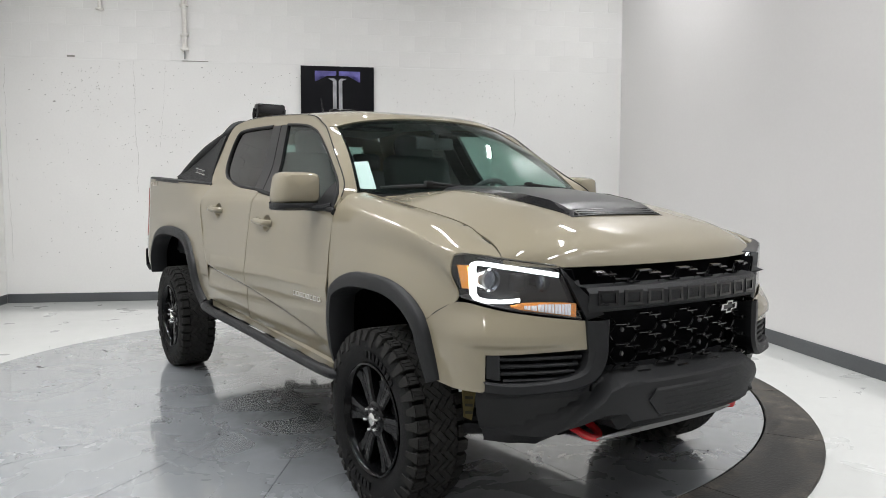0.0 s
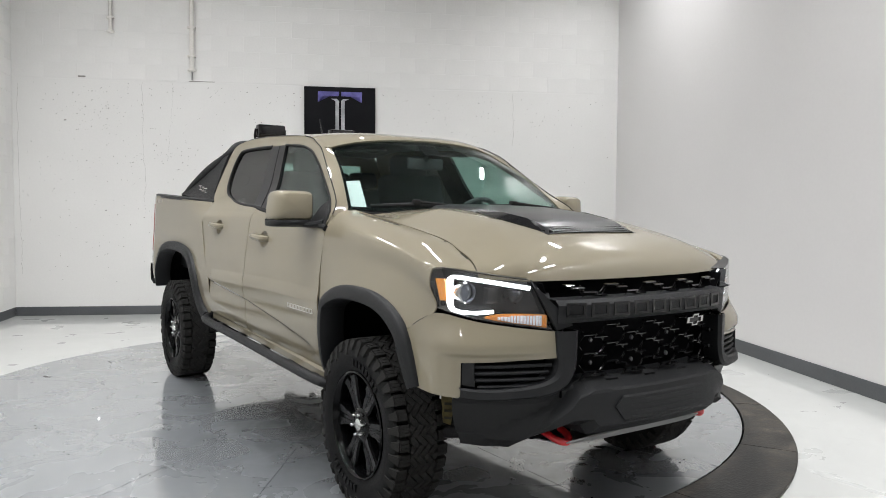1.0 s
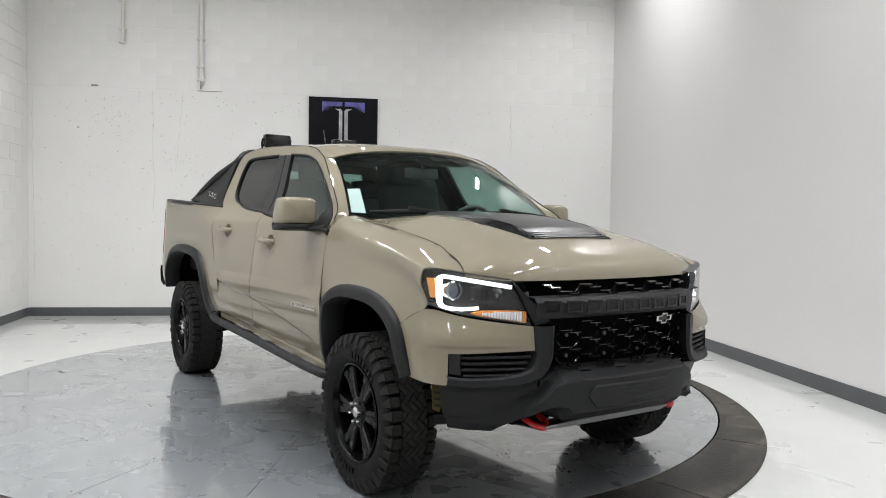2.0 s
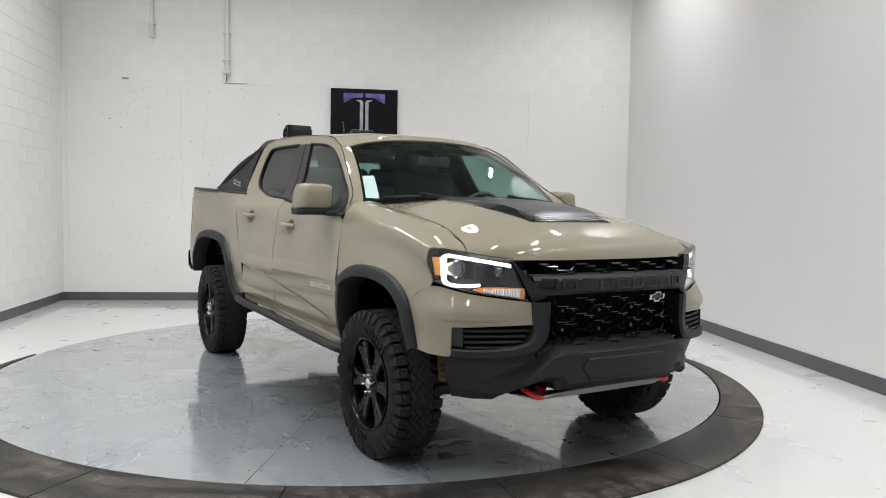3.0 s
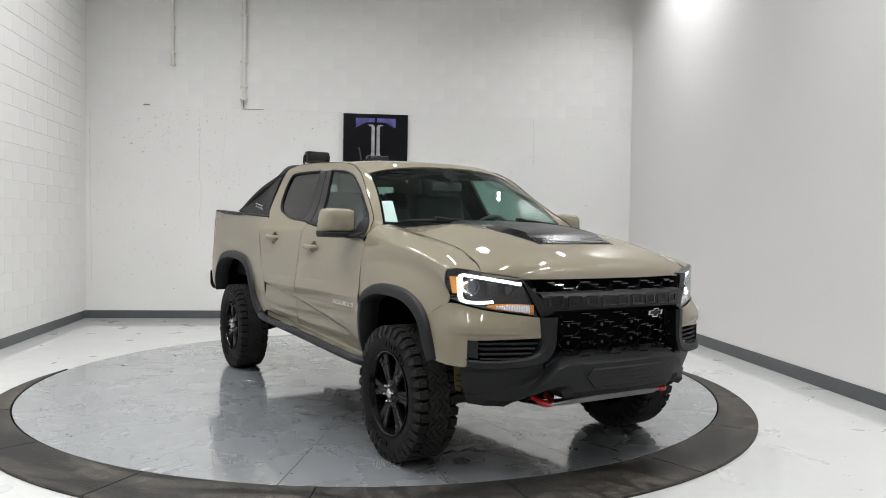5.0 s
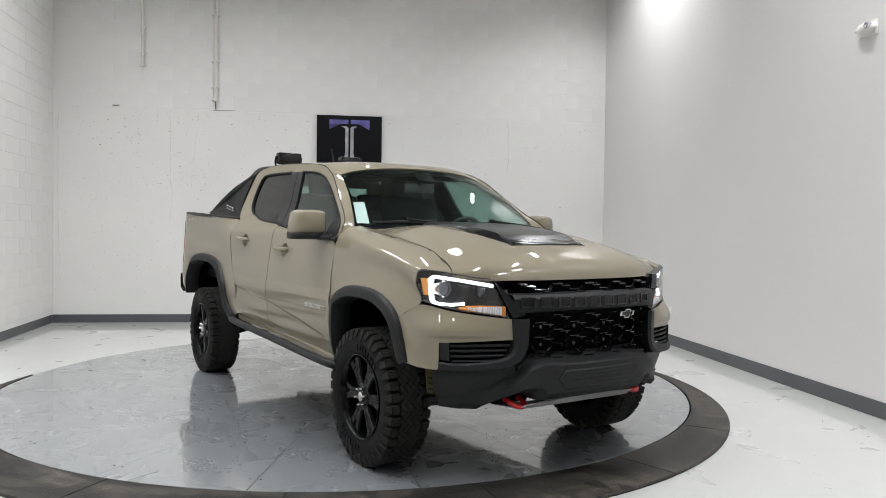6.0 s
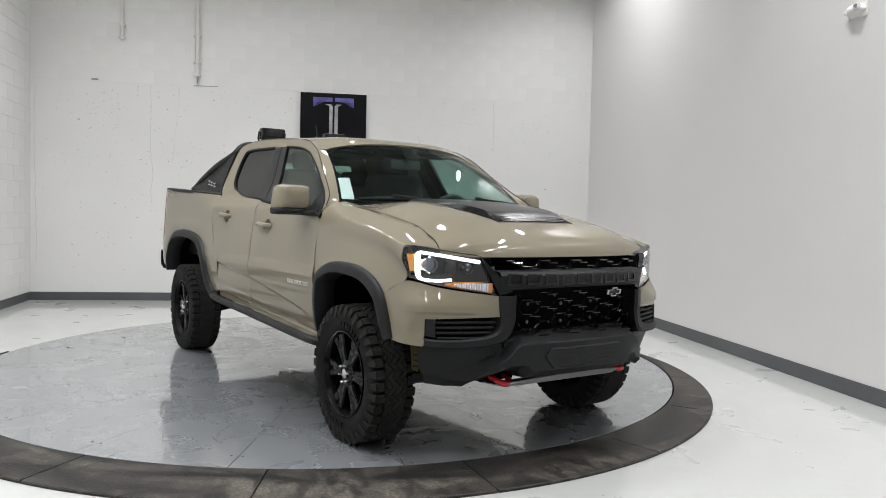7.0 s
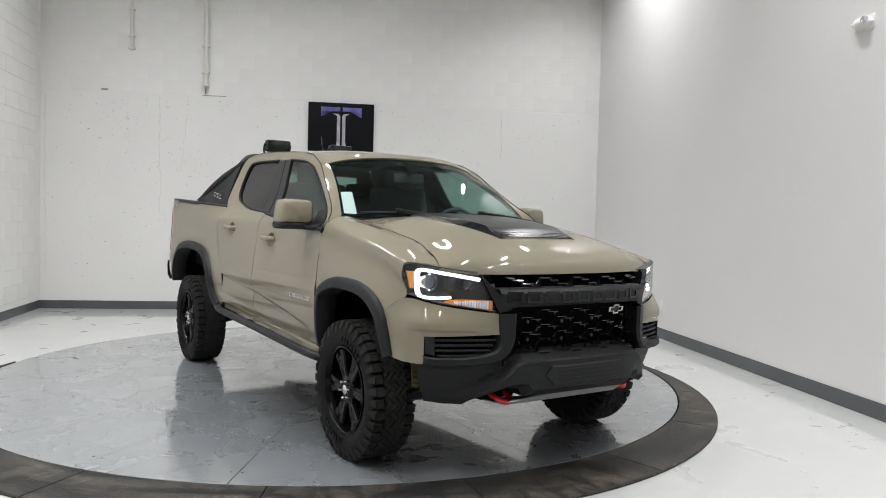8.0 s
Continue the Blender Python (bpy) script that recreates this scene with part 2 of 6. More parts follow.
def ring_material():
    """Dark rubber trodden to a dusty brown, with cracked prints and streaks along the rim."""
    m = material("worn_rubber_ring", (0.03, 0.027, 0.025), rough=0.5, spec=0.2)
    nt = m.node_tree
    b = nt.nodes["Principled BSDF"]
    tc = nt.nodes.new("ShaderNodeTexCoord")
    sep = nt.nodes.new("ShaderNodeSeparateXYZ")
    nt.links.new(tc.outputs["Object"], sep.inputs[0])
    ang = nt.nodes.new("ShaderNodeMath")
    ang.operation = "ARCTAN2"
    nt.links.new(sep.outputs[1], ang.inputs[0])
    nt.links.new(sep.outputs[0], ang.inputs[1])
    ln = nt.nodes.new("ShaderNodeVectorMath")
    ln.operation = "LENGTH"
    nt.links.new(tc.outputs["Object"], ln.inputs[0])
    pol = nt.nodes.new("ShaderNodeCombineXYZ")
    nt.links.new(ang.outputs[0], pol.inputs[0])
    nt.links.new(ln.outputs["Value"], pol.inputs[1])
    def scaled(v):
        mp = nt.nodes.new("ShaderNodeMapping")
        mp.inputs["Scale"].default_value = v
        nt.links.new(pol.outputs[0], mp.inputs[0])
        return mp.outputs[0]
    def noise(vec, scale, detail, dist=0.0):
        n = nt.nodes.new("ShaderNodeTexNoise")
        n.inputs["Scale"].default_value, n.inputs["Detail"].default_value, n.inputs["Distortion"].default_value = scale, detail, dist
        nt.links.new(vec, n.inputs["Vector"])
        return n.outputs["Fac"]
    def ramp(fac, lo, hi, a, c):
        r = nt.nodes.new("ShaderNodeMapRange")
        r.inputs["From Min"].default_value, r.inputs["From Max"].default_value = lo, hi
        r.inputs["To Min"].default_value, r.inputs["To Max"].default_value = a, c
        nt.links.new(fac, r.inputs["Value"])
        return r.outputs[0]
    def op(kind, x, y):
        n = nt.nodes.new("ShaderNodeMath")
        n.operation = kind
        nt.links.new(x, n.inputs[0])
        nt.links.new(y, n.inputs[1])
        return n.outputs[0]
    worn = ramp(noise(scaled((2.6, 3.0, 1)), 1.0, 6, 0.9), 0.40, 0.64, 0.06, 1.0)
    streak = ramp(noise(scaled((34.0, 5.0, 1)), 1.0, 6, 0.8), 0.40, 0.62, 0.30, 1.1)
    vo = nt.nodes.new("ShaderNodeTexVoronoi")
    vo.feature = "DISTANCE_TO_EDGE"
    vo.inputs["Scale"].default_value = 1.0
    nt.links.new(scaled((120.0, 55.0, 1)), vo.inputs["Vector"])
    crack = ramp(vo.outputs["Distance"], 0.02, 0.20, 0.5, 1.0)
    fine = ramp(noise(tc.outputs["Object"], 55.0, 4), 0.3, 0.7, 0.7, 1.25)
    f = op("MULTIPLY", op("MULTIPLY", worn, streak), op("MULTIPLY", crack, fine))
    mix = nt.nodes.new("ShaderNodeMix")
    mix.data_type = "RGBA"
    nt.links.new(f, mix.inputs[0])
    mix.inputs[6].default_value = (0.011, 0.0105, 0.0105, 1)
    mix.inputs[7].default_value = (0.135, 0.120, 0.102, 1)
    nt.links.new(mix.outputs[2], b.inputs["Base Color"])
    nt.links.new(ramp(f, 0.0, 0.8, 0.42, 0.7), b.inputs["Roughness"])
    bn = nt.nodes.new("ShaderNodeBump")
    bn.inputs["Strength"].default_value, bn.inputs["Distance"].default_value = 0.35, 0.003
    nt.links.new(crack, bn.inputs["Height"])
    nt.links.new(bn.outputs[0], b.inputs["Normal"])
    return m


RING = ring_material()


# ---------- mesh helpers ----------
def finish(bm, mat, name, smooth=True, angle=0.6):
    me = bpy.data.meshes.new(name)
    bm.normal_update()
    for f_ in bm.faces:
        f_.smooth = smooth
    if smooth:
        for e_ in bm.edges:
            if len(e_.link_faces) == 2 and e_.calc_face_angle(0) > angle:
                e_.smooth = False
    bm.to_mesh(me)
    bm.free()
    me.materials.append(mat)
    return me


def part(name, bm, mat, parent, label="", smooth=True, angle=0.6):
    ob = new(name, finish(bm, mat, name, smooth, angle))
    ob.parent = parent
    if label:
        tagged(ob, label)
    return ob


def thing(name, label, category, bm=None, mat=None, group="", kind="", smooth=True):
    ob = new(name, finish(bm, mat, name, smooth) if bm else None)
    return tagged(ob, label, category, group, kind)


def spline(pts, n, smooth=True):
    """n + 1 points evenly along a polyline, rounded through its corners if smooth."""
    p = [Vector(q) for q in pts]
    if smooth and len(p) > 2:
        fine = []
        for i in range(len(p) - 1):
            a, b, c, d = p[max(i - 1, 0)], p[i], p[i + 1], p[min(i + 2, len(p) - 1)]
            for k in range(8):
                t = k / 8
                fine.append(0.5 * ((2 * b) + (c - a) * t + (2 * a - 5 * b + 4 * c - d) * t * t + (3 * b - a - 3 * c + d) * t ** 3))
        fine.append(p[-1])
        p = fine
    run = [0.0]
    for a, b in zip(p, p[1:]):
        run.append(run[-1] + (b - a).length)
    out, j = [], 0
    for i in range(n + 1):
        s = run[-1] * i / n
        while j < len(p) - 2 and run[j + 1] < s:
            j += 1
        w = (s - run[j]) / max(run[j + 1] - run[j], 1e-9)
        out.append(p[j].lerp(p[j + 1], min(max(w, 0), 1)))
    return out


def grid_faces(bm, rows_of_points, flip=False, close=False):
    vs = [[bm.verts.new(q) for q in row] for row in rows_of_points]
    faces = []
    for i in range(len(vs) - 1):
        n = len(vs[i])
        for j in range(n if close else n - 1):
            q = [vs[i][j], vs[i][(j + 1) % n], vs[i + 1][(j + 1) % n], vs[i + 1][j]]
            faces.append(bm.faces.new(q[::-1] if flip else q))
    return vs


def coons(bottom, top, left, right, nu, nv, yblend=1.0, bulge=None, fit=None, sm=(True, True, True, True)):
    """Rows of points of a patch between four edge lines; left and right run from bottom to top."""
    B, T = spline(bottom, nu, sm[0]), spline(top, nu, sm[1])
    L, Rr = spline(left, nv, sm[2]), spline(right, nv, sm[3])
    out = []
    for j in range(nv + 1):
        v = j / nv
        row = []
        for i in range(nu + 1):
            u = i / nu
            q = [0, 0, 0]
            for k in range(3):
                w = v ** yblend if k == 1 else v
                q[k] = ((1 - w) * B[i][k] + w * T[i][k] + (1 - u) * L[j][k] + u * Rr[j][k]
                        - ((1 - u) * (1 - w) * B[0][k] + u * (1 - w) * B[-1][k] + (1 - u) * w * T[0][k] + u * w * T[-1][k]))
            q = Vector(q)
            if bulge:
                q += bulge(u, v)
            if fit:
                q = fit(q)
            row.append(q)
        out.append(row)
    return out


def shell(bm, rows_of_points, thick, out):
    """A curved sheet with thickness; out: roughly its outward direction."""
    n = len(rows_of_points[0])
    mid = rows_of_points[len(rows_of_points) // 2]
    a = rows_of_points[len(rows_of_points) // 2 - 1]
    nrm = (mid[n // 2] - mid[n // 2 - 1]).cross(mid[n // 2] - a[n // 2])
    flip = nrm.dot(Vector(out)) < 0
    sheet = bmesh.new()
    grid_faces(sheet, rows_of_points, flip)
    sheet.normal_update()
    geom = [[None] * n for _ in rows_of_points]
    sheet.verts.ensure_lookup_table()
    k = 0
    back = []
    for row in rows_of_points:
        r2 = []
        for q in row:
            r2.append(Vector(q) - sheet.verts[k].normal * thick)
            k += 1
        back.append(r2)
    sheet.free()
    f = grid_faces(bm, rows_of_points, flip)
    b = grid_faces(bm, back, not flip)
    rim = [f[0][i] for i in range(n)] + [f[i][-1] for i in range(1, len(f))] + [f[-1][i] for i in range(n - 2, -1, -1)] + [f[i][0] for i in range(len(f) - 2, 0, -1)]
    rimb = [b[0][i] for i in range(n)] + [b[i][-1] for i in range(1, len(f))] + [b[-1][i] for i in range(n - 2, -1, -1)] + [b[i][0] for i in range(len(f) - 2, 0, -1)]
    m = len(rim)
    for i in range(m):
        q = [rim[i], rimb[i], rimb[(i + 1) % m], rim[(i + 1) % m]]
        try:
            bm.faces.new(q[::-1] if flip else q)
        except ValueError:
            pass


def thicken(bm, thick, out):
    """Gives a joined sheet a back and a rim; out: roughly its outward direction."""
    bmesh.ops.recalc_face_normals(bm, faces=bm.faces[:])
    total = Vector((0, 0, 0))
    for f in bm.faces:
        total += f.normal * f.calc_area()
    if total.dot(Vector(out)) < 0:
        bmesh.ops.reverse_faces(bm, faces=bm.faces[:])
    bm.normal_update()
    front, edges = bm.faces[:], [e for e in bm.edges if e.is_boundary]
    twin = {v: bm.verts.new(v.co - v.normal * thick) for v in bm.verts[:]}
    for f in front:
        bm.faces.new([twin[v] for v in reversed(f.verts)])
    for e in edges:
        lp = e.link_loops[0]
        a, b = lp.vert, lp.link_loop_next.vert
        bm.faces.new([b, a, twin[a], twin[b]])


def box(bm, lo, hi, bevel=0.0, m=None, seg=2):
    lo, hi = Vector(lo), Vector(hi)
    r = bmesh.ops.create_cube(bm, size=1.0)
    vs = r["verts"]
    for v_ in vs:
        v_.co = Vector([(lo[k] + hi[k]) / 2 + v_.co[k] * (hi[k] - lo[k]) for k in range(3)])
    if bevel:
        es = list({e_ for v_ in vs for e_ in v_.link_edges})
        g = bmesh.ops.bevel(bm, geom=es, offset=bevel, segments=seg, affect="EDGES", profile=0.5)
        vs = list({v_ for f_ in g["faces"] for v_ in f_.verts} | {v_ for v_ in vs if v_.is_valid})
    if m is not None:
        bmesh.ops.transform(bm, matrix=m, verts=vs)
    return vs


def tube(bm, pts, r, sides=10, smooth=True, n=None, flat=1.0, cap=True):
    """A round bar along a line. r: radius or a list of radii."""
    P = spline(pts, n or max(len(pts) * 4, 8), smooth) if (smooth or n) else [Vector(q) for q in pts]
    rows_ = []
    side = None
    for i, q in enumerate(P):
        t = (P[min(i + 1, len(P) - 1)] - P[max(i - 1, 0)]).normalized()
        if side is None:
            side = t.orthogonal().normalized() if abs(t.z) > 0.95 else t.cross(Vector((0, 0, 1))).normalized()
        side = (side - t * side.dot(t)).normalized()
        up = t.cross(side)
        rr = r if not isinstance(r, (list, tuple)) else r[0] + (r[-1] - r[0]) * i / (len(P) - 1)
        rows_.append([q + (side * math.cos(a) + up * math.sin(a) * flat) * rr for a in (2 * math.pi * k / sides for k in range(sides))])
    vs = grid_faces(bm, rows_, close=True, flip=True)
    if cap:
        bm.faces.new(vs[0])
        bm.faces.new(vs[-1][::-1])


def lathe(bm, profile, sides=48, axis="y", centre=(0, 0, 0), close=False):
    """profile: (r, h) pairs turned round an axis through centre."""
    c = Vector(centre)
    rows_ = []
    for k in range(sides):
        a = 2 * math.pi * k / sides
        ring = []
        for r, h in profile:
            if axis == "y":
                ring.append(c + Vector((r * math.cos(a), h, r * math.sin(a))))
            elif axis == "z":
                ring.append(c + Vector((r * math.cos(a), r * math.sin(a), h)))
            else:
                ring.append(c + Vector((h, r * math.cos(a), r * math.sin(a))))
        rows_.append(ring)
    vs = [[bm.verts.new(q) for q in row] for row in rows_]
    n = len(profile)
    for k in range(sides):
        a, b = vs[k], vs[(k + 1) % sides]
        for i in range(n if close else n - 1):
            j = (i + 1) % n
            bm.faces.new([a[i], a[j], b[j], b[i]])
    bmesh.ops.recalc_face_normals(bm, faces=bm.faces[:])


def slab(bm, outline, depth):
    """A flat or slightly curved outline given a depth vector."""
    d = Vector(depth)
    a = [bm.verts.new(Vector(q)) for q in outline]
    b = [bm.verts.new(Vector(q) + d) for q in outline]
    n = len(a)
    fs = [bm.faces.new(a), bm.faces.new(b[::-1])]
    for i in range(n):
        bm.faces.new([a[i], b[i], b[(i + 1) % n], a[(i + 1) % n]])
    bmesh.ops.triangulate(bm, faces=fs)
    bmesh.ops.recalc_face_normals(bm, faces=bm.faces[:])


# ---------- the room ----------
# the hall stands turned against the truck: N points into the back wall, U runs along it
N_ANGLE = 154.86
HALL = Matrix.Rotation(radians(N_ANGLE), 4, "Z")      # local x: towards the back wall; local y: along it
BACK, RIGHT, LEFT = 4.904, -3.700, 4.194              # wall faces in the hall's own axes
FRONT = -9.0
LEDGE = 2.985
# the block wall on the left stands a little out of square with the back wall
SKEW = HALL @ Matrix.Translation((BACK, LEFT, 0)) @ Matrix.Rotation(radians(2.4), 4, "Z") @ Matrix.Translation((-BACK, -LEFT, 0))

def hall_thing(name, label, category, bm, mat, kind="structure", smooth=False):
    ob = thing(name, label, category, bm, mat, kind=kind, smooth=smooth)
    ob.matrix_world = HALL
    return ob

bm = bmesh.new()
box(bm, (FRONT - 0.3, RIGHT - 0.3, -0.30), (BACK + 0.3, LEFT + 0.3, -0.012))
floor = hall_thing("floor", "pale grey-white glossy epoxy floor with faint scuffs", "floor", bm, FLOOR)

bm = bmesh.new()
box(bm, (BACK - 0.0075, RIGHT - 0.3, -0.012), (BACK + 0.3, LEFT + 0.3, CEILING))
wall_back = hall_thing("wall_back", "white painted concrete wall with pits, block courses above", "wall", bm, BLOCK_PAINT)
bm = bmesh.new()
box(bm, (BACK - 0.012, RIGHT, 0.0), (BACK - 0.0075, LEFT, LEDGE - 0.012), bevel=0.004)
lower = part("concrete_face", bm, WALL_PAINT, wall_back, "smooth white painted concrete lower face with pits", smooth=False)
bm = bmesh.new()
box(bm, (FRONT - 0.3, RIGHT - 0.3, -0.012), (BACK - 0.0075, RIGHT, CEILING))
wall_right = hall_thing("wall_right", "smooth satin white painted plasterboard wall", "wall", bm, DRYWALL)
bm = bmesh.new()
box(bm, (FRONT - 0.3, LEFT - 0.0075, -0.012), (BACK - 0.0075, LEFT + 0.3, CEILING))
wall_left = hall_thing("wall_left", "white painted concrete block wall", "wall", bm, BLOCK_PAINT)
wall_left.matrix_world = SKEW
bm = bmesh.new()
box(bm, (FRONT - 0.3, RIGHT, -0.012), (FRONT, LEFT - 0.0075, CEILING))
hall_thing("wall_front", "white painted wall behind the viewer", "wall", bm, DRYWALL)
bm = bmesh.new()
box(bm, (FRONT - 0.3, RIGHT - 0.3, CEILING), (BACK + 0.3, LEFT + 0.3, CEILING + 0.2))
for k in range(26):
    x = FRONT + 0.3 + k * 0.54
    box(bm, (x, RIGHT, CEILING - 0.05), (x + 0.27, LEFT, CEILING))
ceiling = hall_thing("ceiling", "grey corrugated metal roof deck", "ceiling", bm, CEILING_MAT)

# open web joists under the deck
def joist(x):
    bm = bmesh.new()
    zt, zb = CEILING - 0.06, CEILING - 0.45
    box(bm, (x - 0.03, RIGHT + 0.01, zt - 0.05), (x + 0.03, LEFT - 0.01, zt))
    box(bm, (x - 0.03, RIGHT + 0.01, zb), (x + 0.03, LEFT - 0.01, zb + 0.05))
    k, y, n = 0, RIGHT + 0.1, 26
    step = (LEFT - RIGHT - 0.2) / n
    for k in range(n):
        a, b = (zb, zt) if k % 2 else (zt, zb)
        tube(bm, [(x, y + k * step, a), (x, y + (k + 1) * step, b)], 0.014, 6, smooth=False)
    return hall_thing("ceiling_joist", "dark painted steel open web roof joist", "joist", bm, TRUSS)
for x in (4.2, 2.4, 0.6, -1.2, -3.0, -4.8, -6.6, -8.4):
    joist(x)["group"] = "roof joists"

# baseboards
def baseboard(name, lo, hi, parent_label):
    bm = bmesh.new()
    box(bm, lo, hi, bevel=0.004)
    return hall_thing(name, "dark grey vinyl baseboard along the " + parent_label, "baseboard", bm, BASE_GREY)
baseboard("baseboard_back", (BACK - 0.024, RIGHT + 0.012, -0.012), (BACK - 0.0125, LEFT - 0.012, 0.10), "back wall")
baseboard("baseboard_right", (FRONT + 0.01, RIGHT + 0.0005, -0.012), (BACK - 0.025, RIGHT + 0.012, 0.112), "plasterboard wall")
baseboard("baseboard_left", (FRONT + 0.01, LEFT - 0.012, -0.012), (BACK - 0.025, LEFT - 0.0005, 0.10), "block wall").matrix_world = SKEW

# conduits on the back wall
def conduit(y, z, r, box_end):
    bm = bmesh.new()
    x = BACK - 0.045
    tube(bm, [(x, y, CEILING - 0.1), (x, y, z)], r, 12, smooth=False)
    ob = thing("conduit", "white painted steel conduit hanging down the wall", "conduit", bm, PIPE, group="wall conduits")
    ob.matrix_world = HALL
    for k, zz in enumerate((z + 0.02, z + 0.19, z + 0.55, z + 1.2, z + 2.0)):
        bm = bmesh.new()
        if zz < CEILING - 0.15:
            box(bm, (x - r - 0.004, y - r - 0.02, zz - 0.012), (BACK - 0.0125, y + r + 0.02, zz + 0.012), bevel=0.004)
            part("strap", bm, PIPE, ob)
    if box_end:
        bm = bmesh.new()
        tube(bm, [(x, y, z), (x, y, z - 0.05), (x + 0.02, y + 0.005, z - 0.10)], 0.006, 8)
        part("cable_end", bm, BASE_GREY, ob, "short dark cable end")
    return ob
conduit(3.0, 3.555, 0.022, False)
conduit(2.015, 3.105, 0.030, True)

# black sign with a purple and silver emblem
SIGN_Y, SIGN_Z = 0.140, 2.620
bm = bmesh.new()
box(bm, (BACK - 0.052, SIGN_Y - 0.465, SIGN_Z - 0.345), (BACK - 0.0125, SIGN_Y + 0.465, SIGN_Z + 0.345), bevel=0.004)
sign = thing("wall_sign", "square black wall sign with a purple and silver emblem", "sign", bm, SIGN_BLACK)
sign.matrix_world = HALL
xs = BACK - 0.053
for s in (1, -1):
    bm = bmesh.new()
    for o in ([(0.016, 0.283), (0.016, 0.226), (0.225, 0.220), (0.255, 0.214), (0.272, 0.150), (0.287, 0.150), (0.287, 0.283)],
              [(0.205, 0.221), (0.255, 0.214), (0.262, 0.185), (0.245, 0.205)]):
        slab(bm, [(xs, SIGN_Y + s * a, SIGN_Z + b) for a, b in o], (-0.006, 0, 0))
    part("emblem_arm", bm, SIGN_PURPLE, sign, "purple emblem arm")
    bm = bmesh.new()
    for o in ([(0.014, 0.160), (0.014, -0.30), (0.060, -0.30), (0.060, 0.160)], [(0.014, 0.1605), (0.060, 0.1605), (0.082, 0.172), (0.118, 0.190), (0.04, 0.190)],
              [(0.0605, -0.20), (0.0605, -0.30), (0.090, -0.30), (0.070, -0.25)]):
        slab(bm, [(xs, SIGN_Y + s * a, SIGN_Z + b) for a, b in o], (-0.006, 0, 0))
    part("emblem_column", bm, SIGN_SILVER, sign, "silver emblem column")

# pits, cracks and marks in the concrete
def pits():
    rng = random.Random(5)
    bm = bmesh.new()
    clusters = [(3.05, 2.75, 0.35), (3.2, 2.55, 0.25), (2.2, 2.85, 0.5), (1.3, 2.8, 0.4), (2.95, 2.2, 0.4), (2.1, 2.1, 0.3), (-1.2, 2.8, 0.6), (-1.6, 2.5, 0.5), (-2.6, 2.8, 0.5), (-1.0, 2.3, 0.5), (3.4, 1.6, 0.6), (3.0, 1.0, 0.5)]
    for k in range(760):
        if k < 520:
            c = clusters[k % len(clusters)]
            y, z = rng.gauss(c[0], c[2]), rng.gauss(c[1], c[2] * 0.6)
        else:
            y, z = rng.uniform(RIGHT + 0.1, LEFT - 0.1), rng.uniform(0.3, 3.0)
        if not (RIGHT + 0.05 < y < LEFT - 0.05 and 0.15 < z < LEDGE - 0.05) or (abs(y - SIGN_Y) < 0.5 and abs(z - SIGN_Z) < 0.38):
            continue
        w, h = rng.uniform(0.002, 0.007) * rng.choice((1, 1, 1, 2.0)), rng.uniform(0.002, 0.005) * rng.choice((1, 1, 1, 1.6))
        tilt = rng.uniform(-0.6, 0.6)
        m = 6
        o = [(w * math.cos(6.283 * i / m) * rng.uniform(0.6, 1.2), h * math.sin(6.283 * i / m) * rng.uniform(0.6, 1.2)) for i in range(m)]
        bm.faces.new([bm.verts.new((BACK - 0.0132, y + a * math.cos(tilt) - b * math.sin(tilt), z + a * math.sin(tilt) + b * math.cos(tilt))) for a, b in o][::-1])
    # crack
    for y0, z0, z1, wd in ((2.63, 2.96, 1.3, 0.0008), (2.26, 2.95, 1.9, 0.0005), (4.115, 2.9, 0.5, 0.0008), (-2.2, 2.95, 2.2, 0.0010)):
        prev, z, y = None, z0, y0
        while z > z1:
            a, b = bm.verts.new((BACK - 0.0134, y - wd, z)), bm.verts.new((BACK - 0.0134, y + wd, z))
            if prev:
                bm.faces.new([prev[0], prev[1], b, a])
            prev = (a, b)
            z -= 0.045
            y += rng.uniform(-0.011, 0.011)
    return bm
ob = part("wall_pits", pits(), PIT, wall_back, "small dark pits and hairline cracks", smooth=False)
tagged(ob, kind="stuff")
for y, z, w, h in ((3.357, 3.007, 0.045, 0.010), (1.90, 2.985, 0.16, 0.004)):
    bm = bmesh.new()
    box(bm, (BACK - 0.0145, y - w, z - h), (BACK - 0.0125, y + w, z + h), bevel=0.0008)
    part("wall_scar", bm, PIT, wall_back, "dark chipped scar in the paint")

# emergency lamp and outlet on the plasterboard wall
lx, lz = -0.862, 2.898
lamp = thing("emergency_light", "white plastic oval emergency light on the plain wall", "emergency light")
lamp.matrix_world = HALL
bm = bmesh.new()
rows_ = []
for j in range(11):
    u = -1 + 2 * j / 10
    w = math.sqrt(max(1 - abs(u) ** 2.4, 0.0)) + 0.02
    rows_.append([Vector((lx + u * 0.098, RIGHT + 0.002 + 0.070 * w * max(math.sin(t), 0) ** 0.8, lz + (0.047 + 0.010 * u) * w * math.cos(t))) for t in (math.pi * k / 14 for k in range(15))])
grid_faces(bm, rows_)
bmesh.ops.recalc_face_normals(bm, faces=bm.faces[:])
part("housing", bm, LAMP_PLASTIC, lamp, angle=1.0)
bm = bmesh.new()
box(bm, (lx - 0.104, RIGHT + 0.0005, lz - 0.054), (lx + 0.104, RIGHT + 0.010, lz + 0.054), bevel=0.004)
part("back_plate", bm, LAMP_PLASTIC, lamp)
bm = bmesh.new()
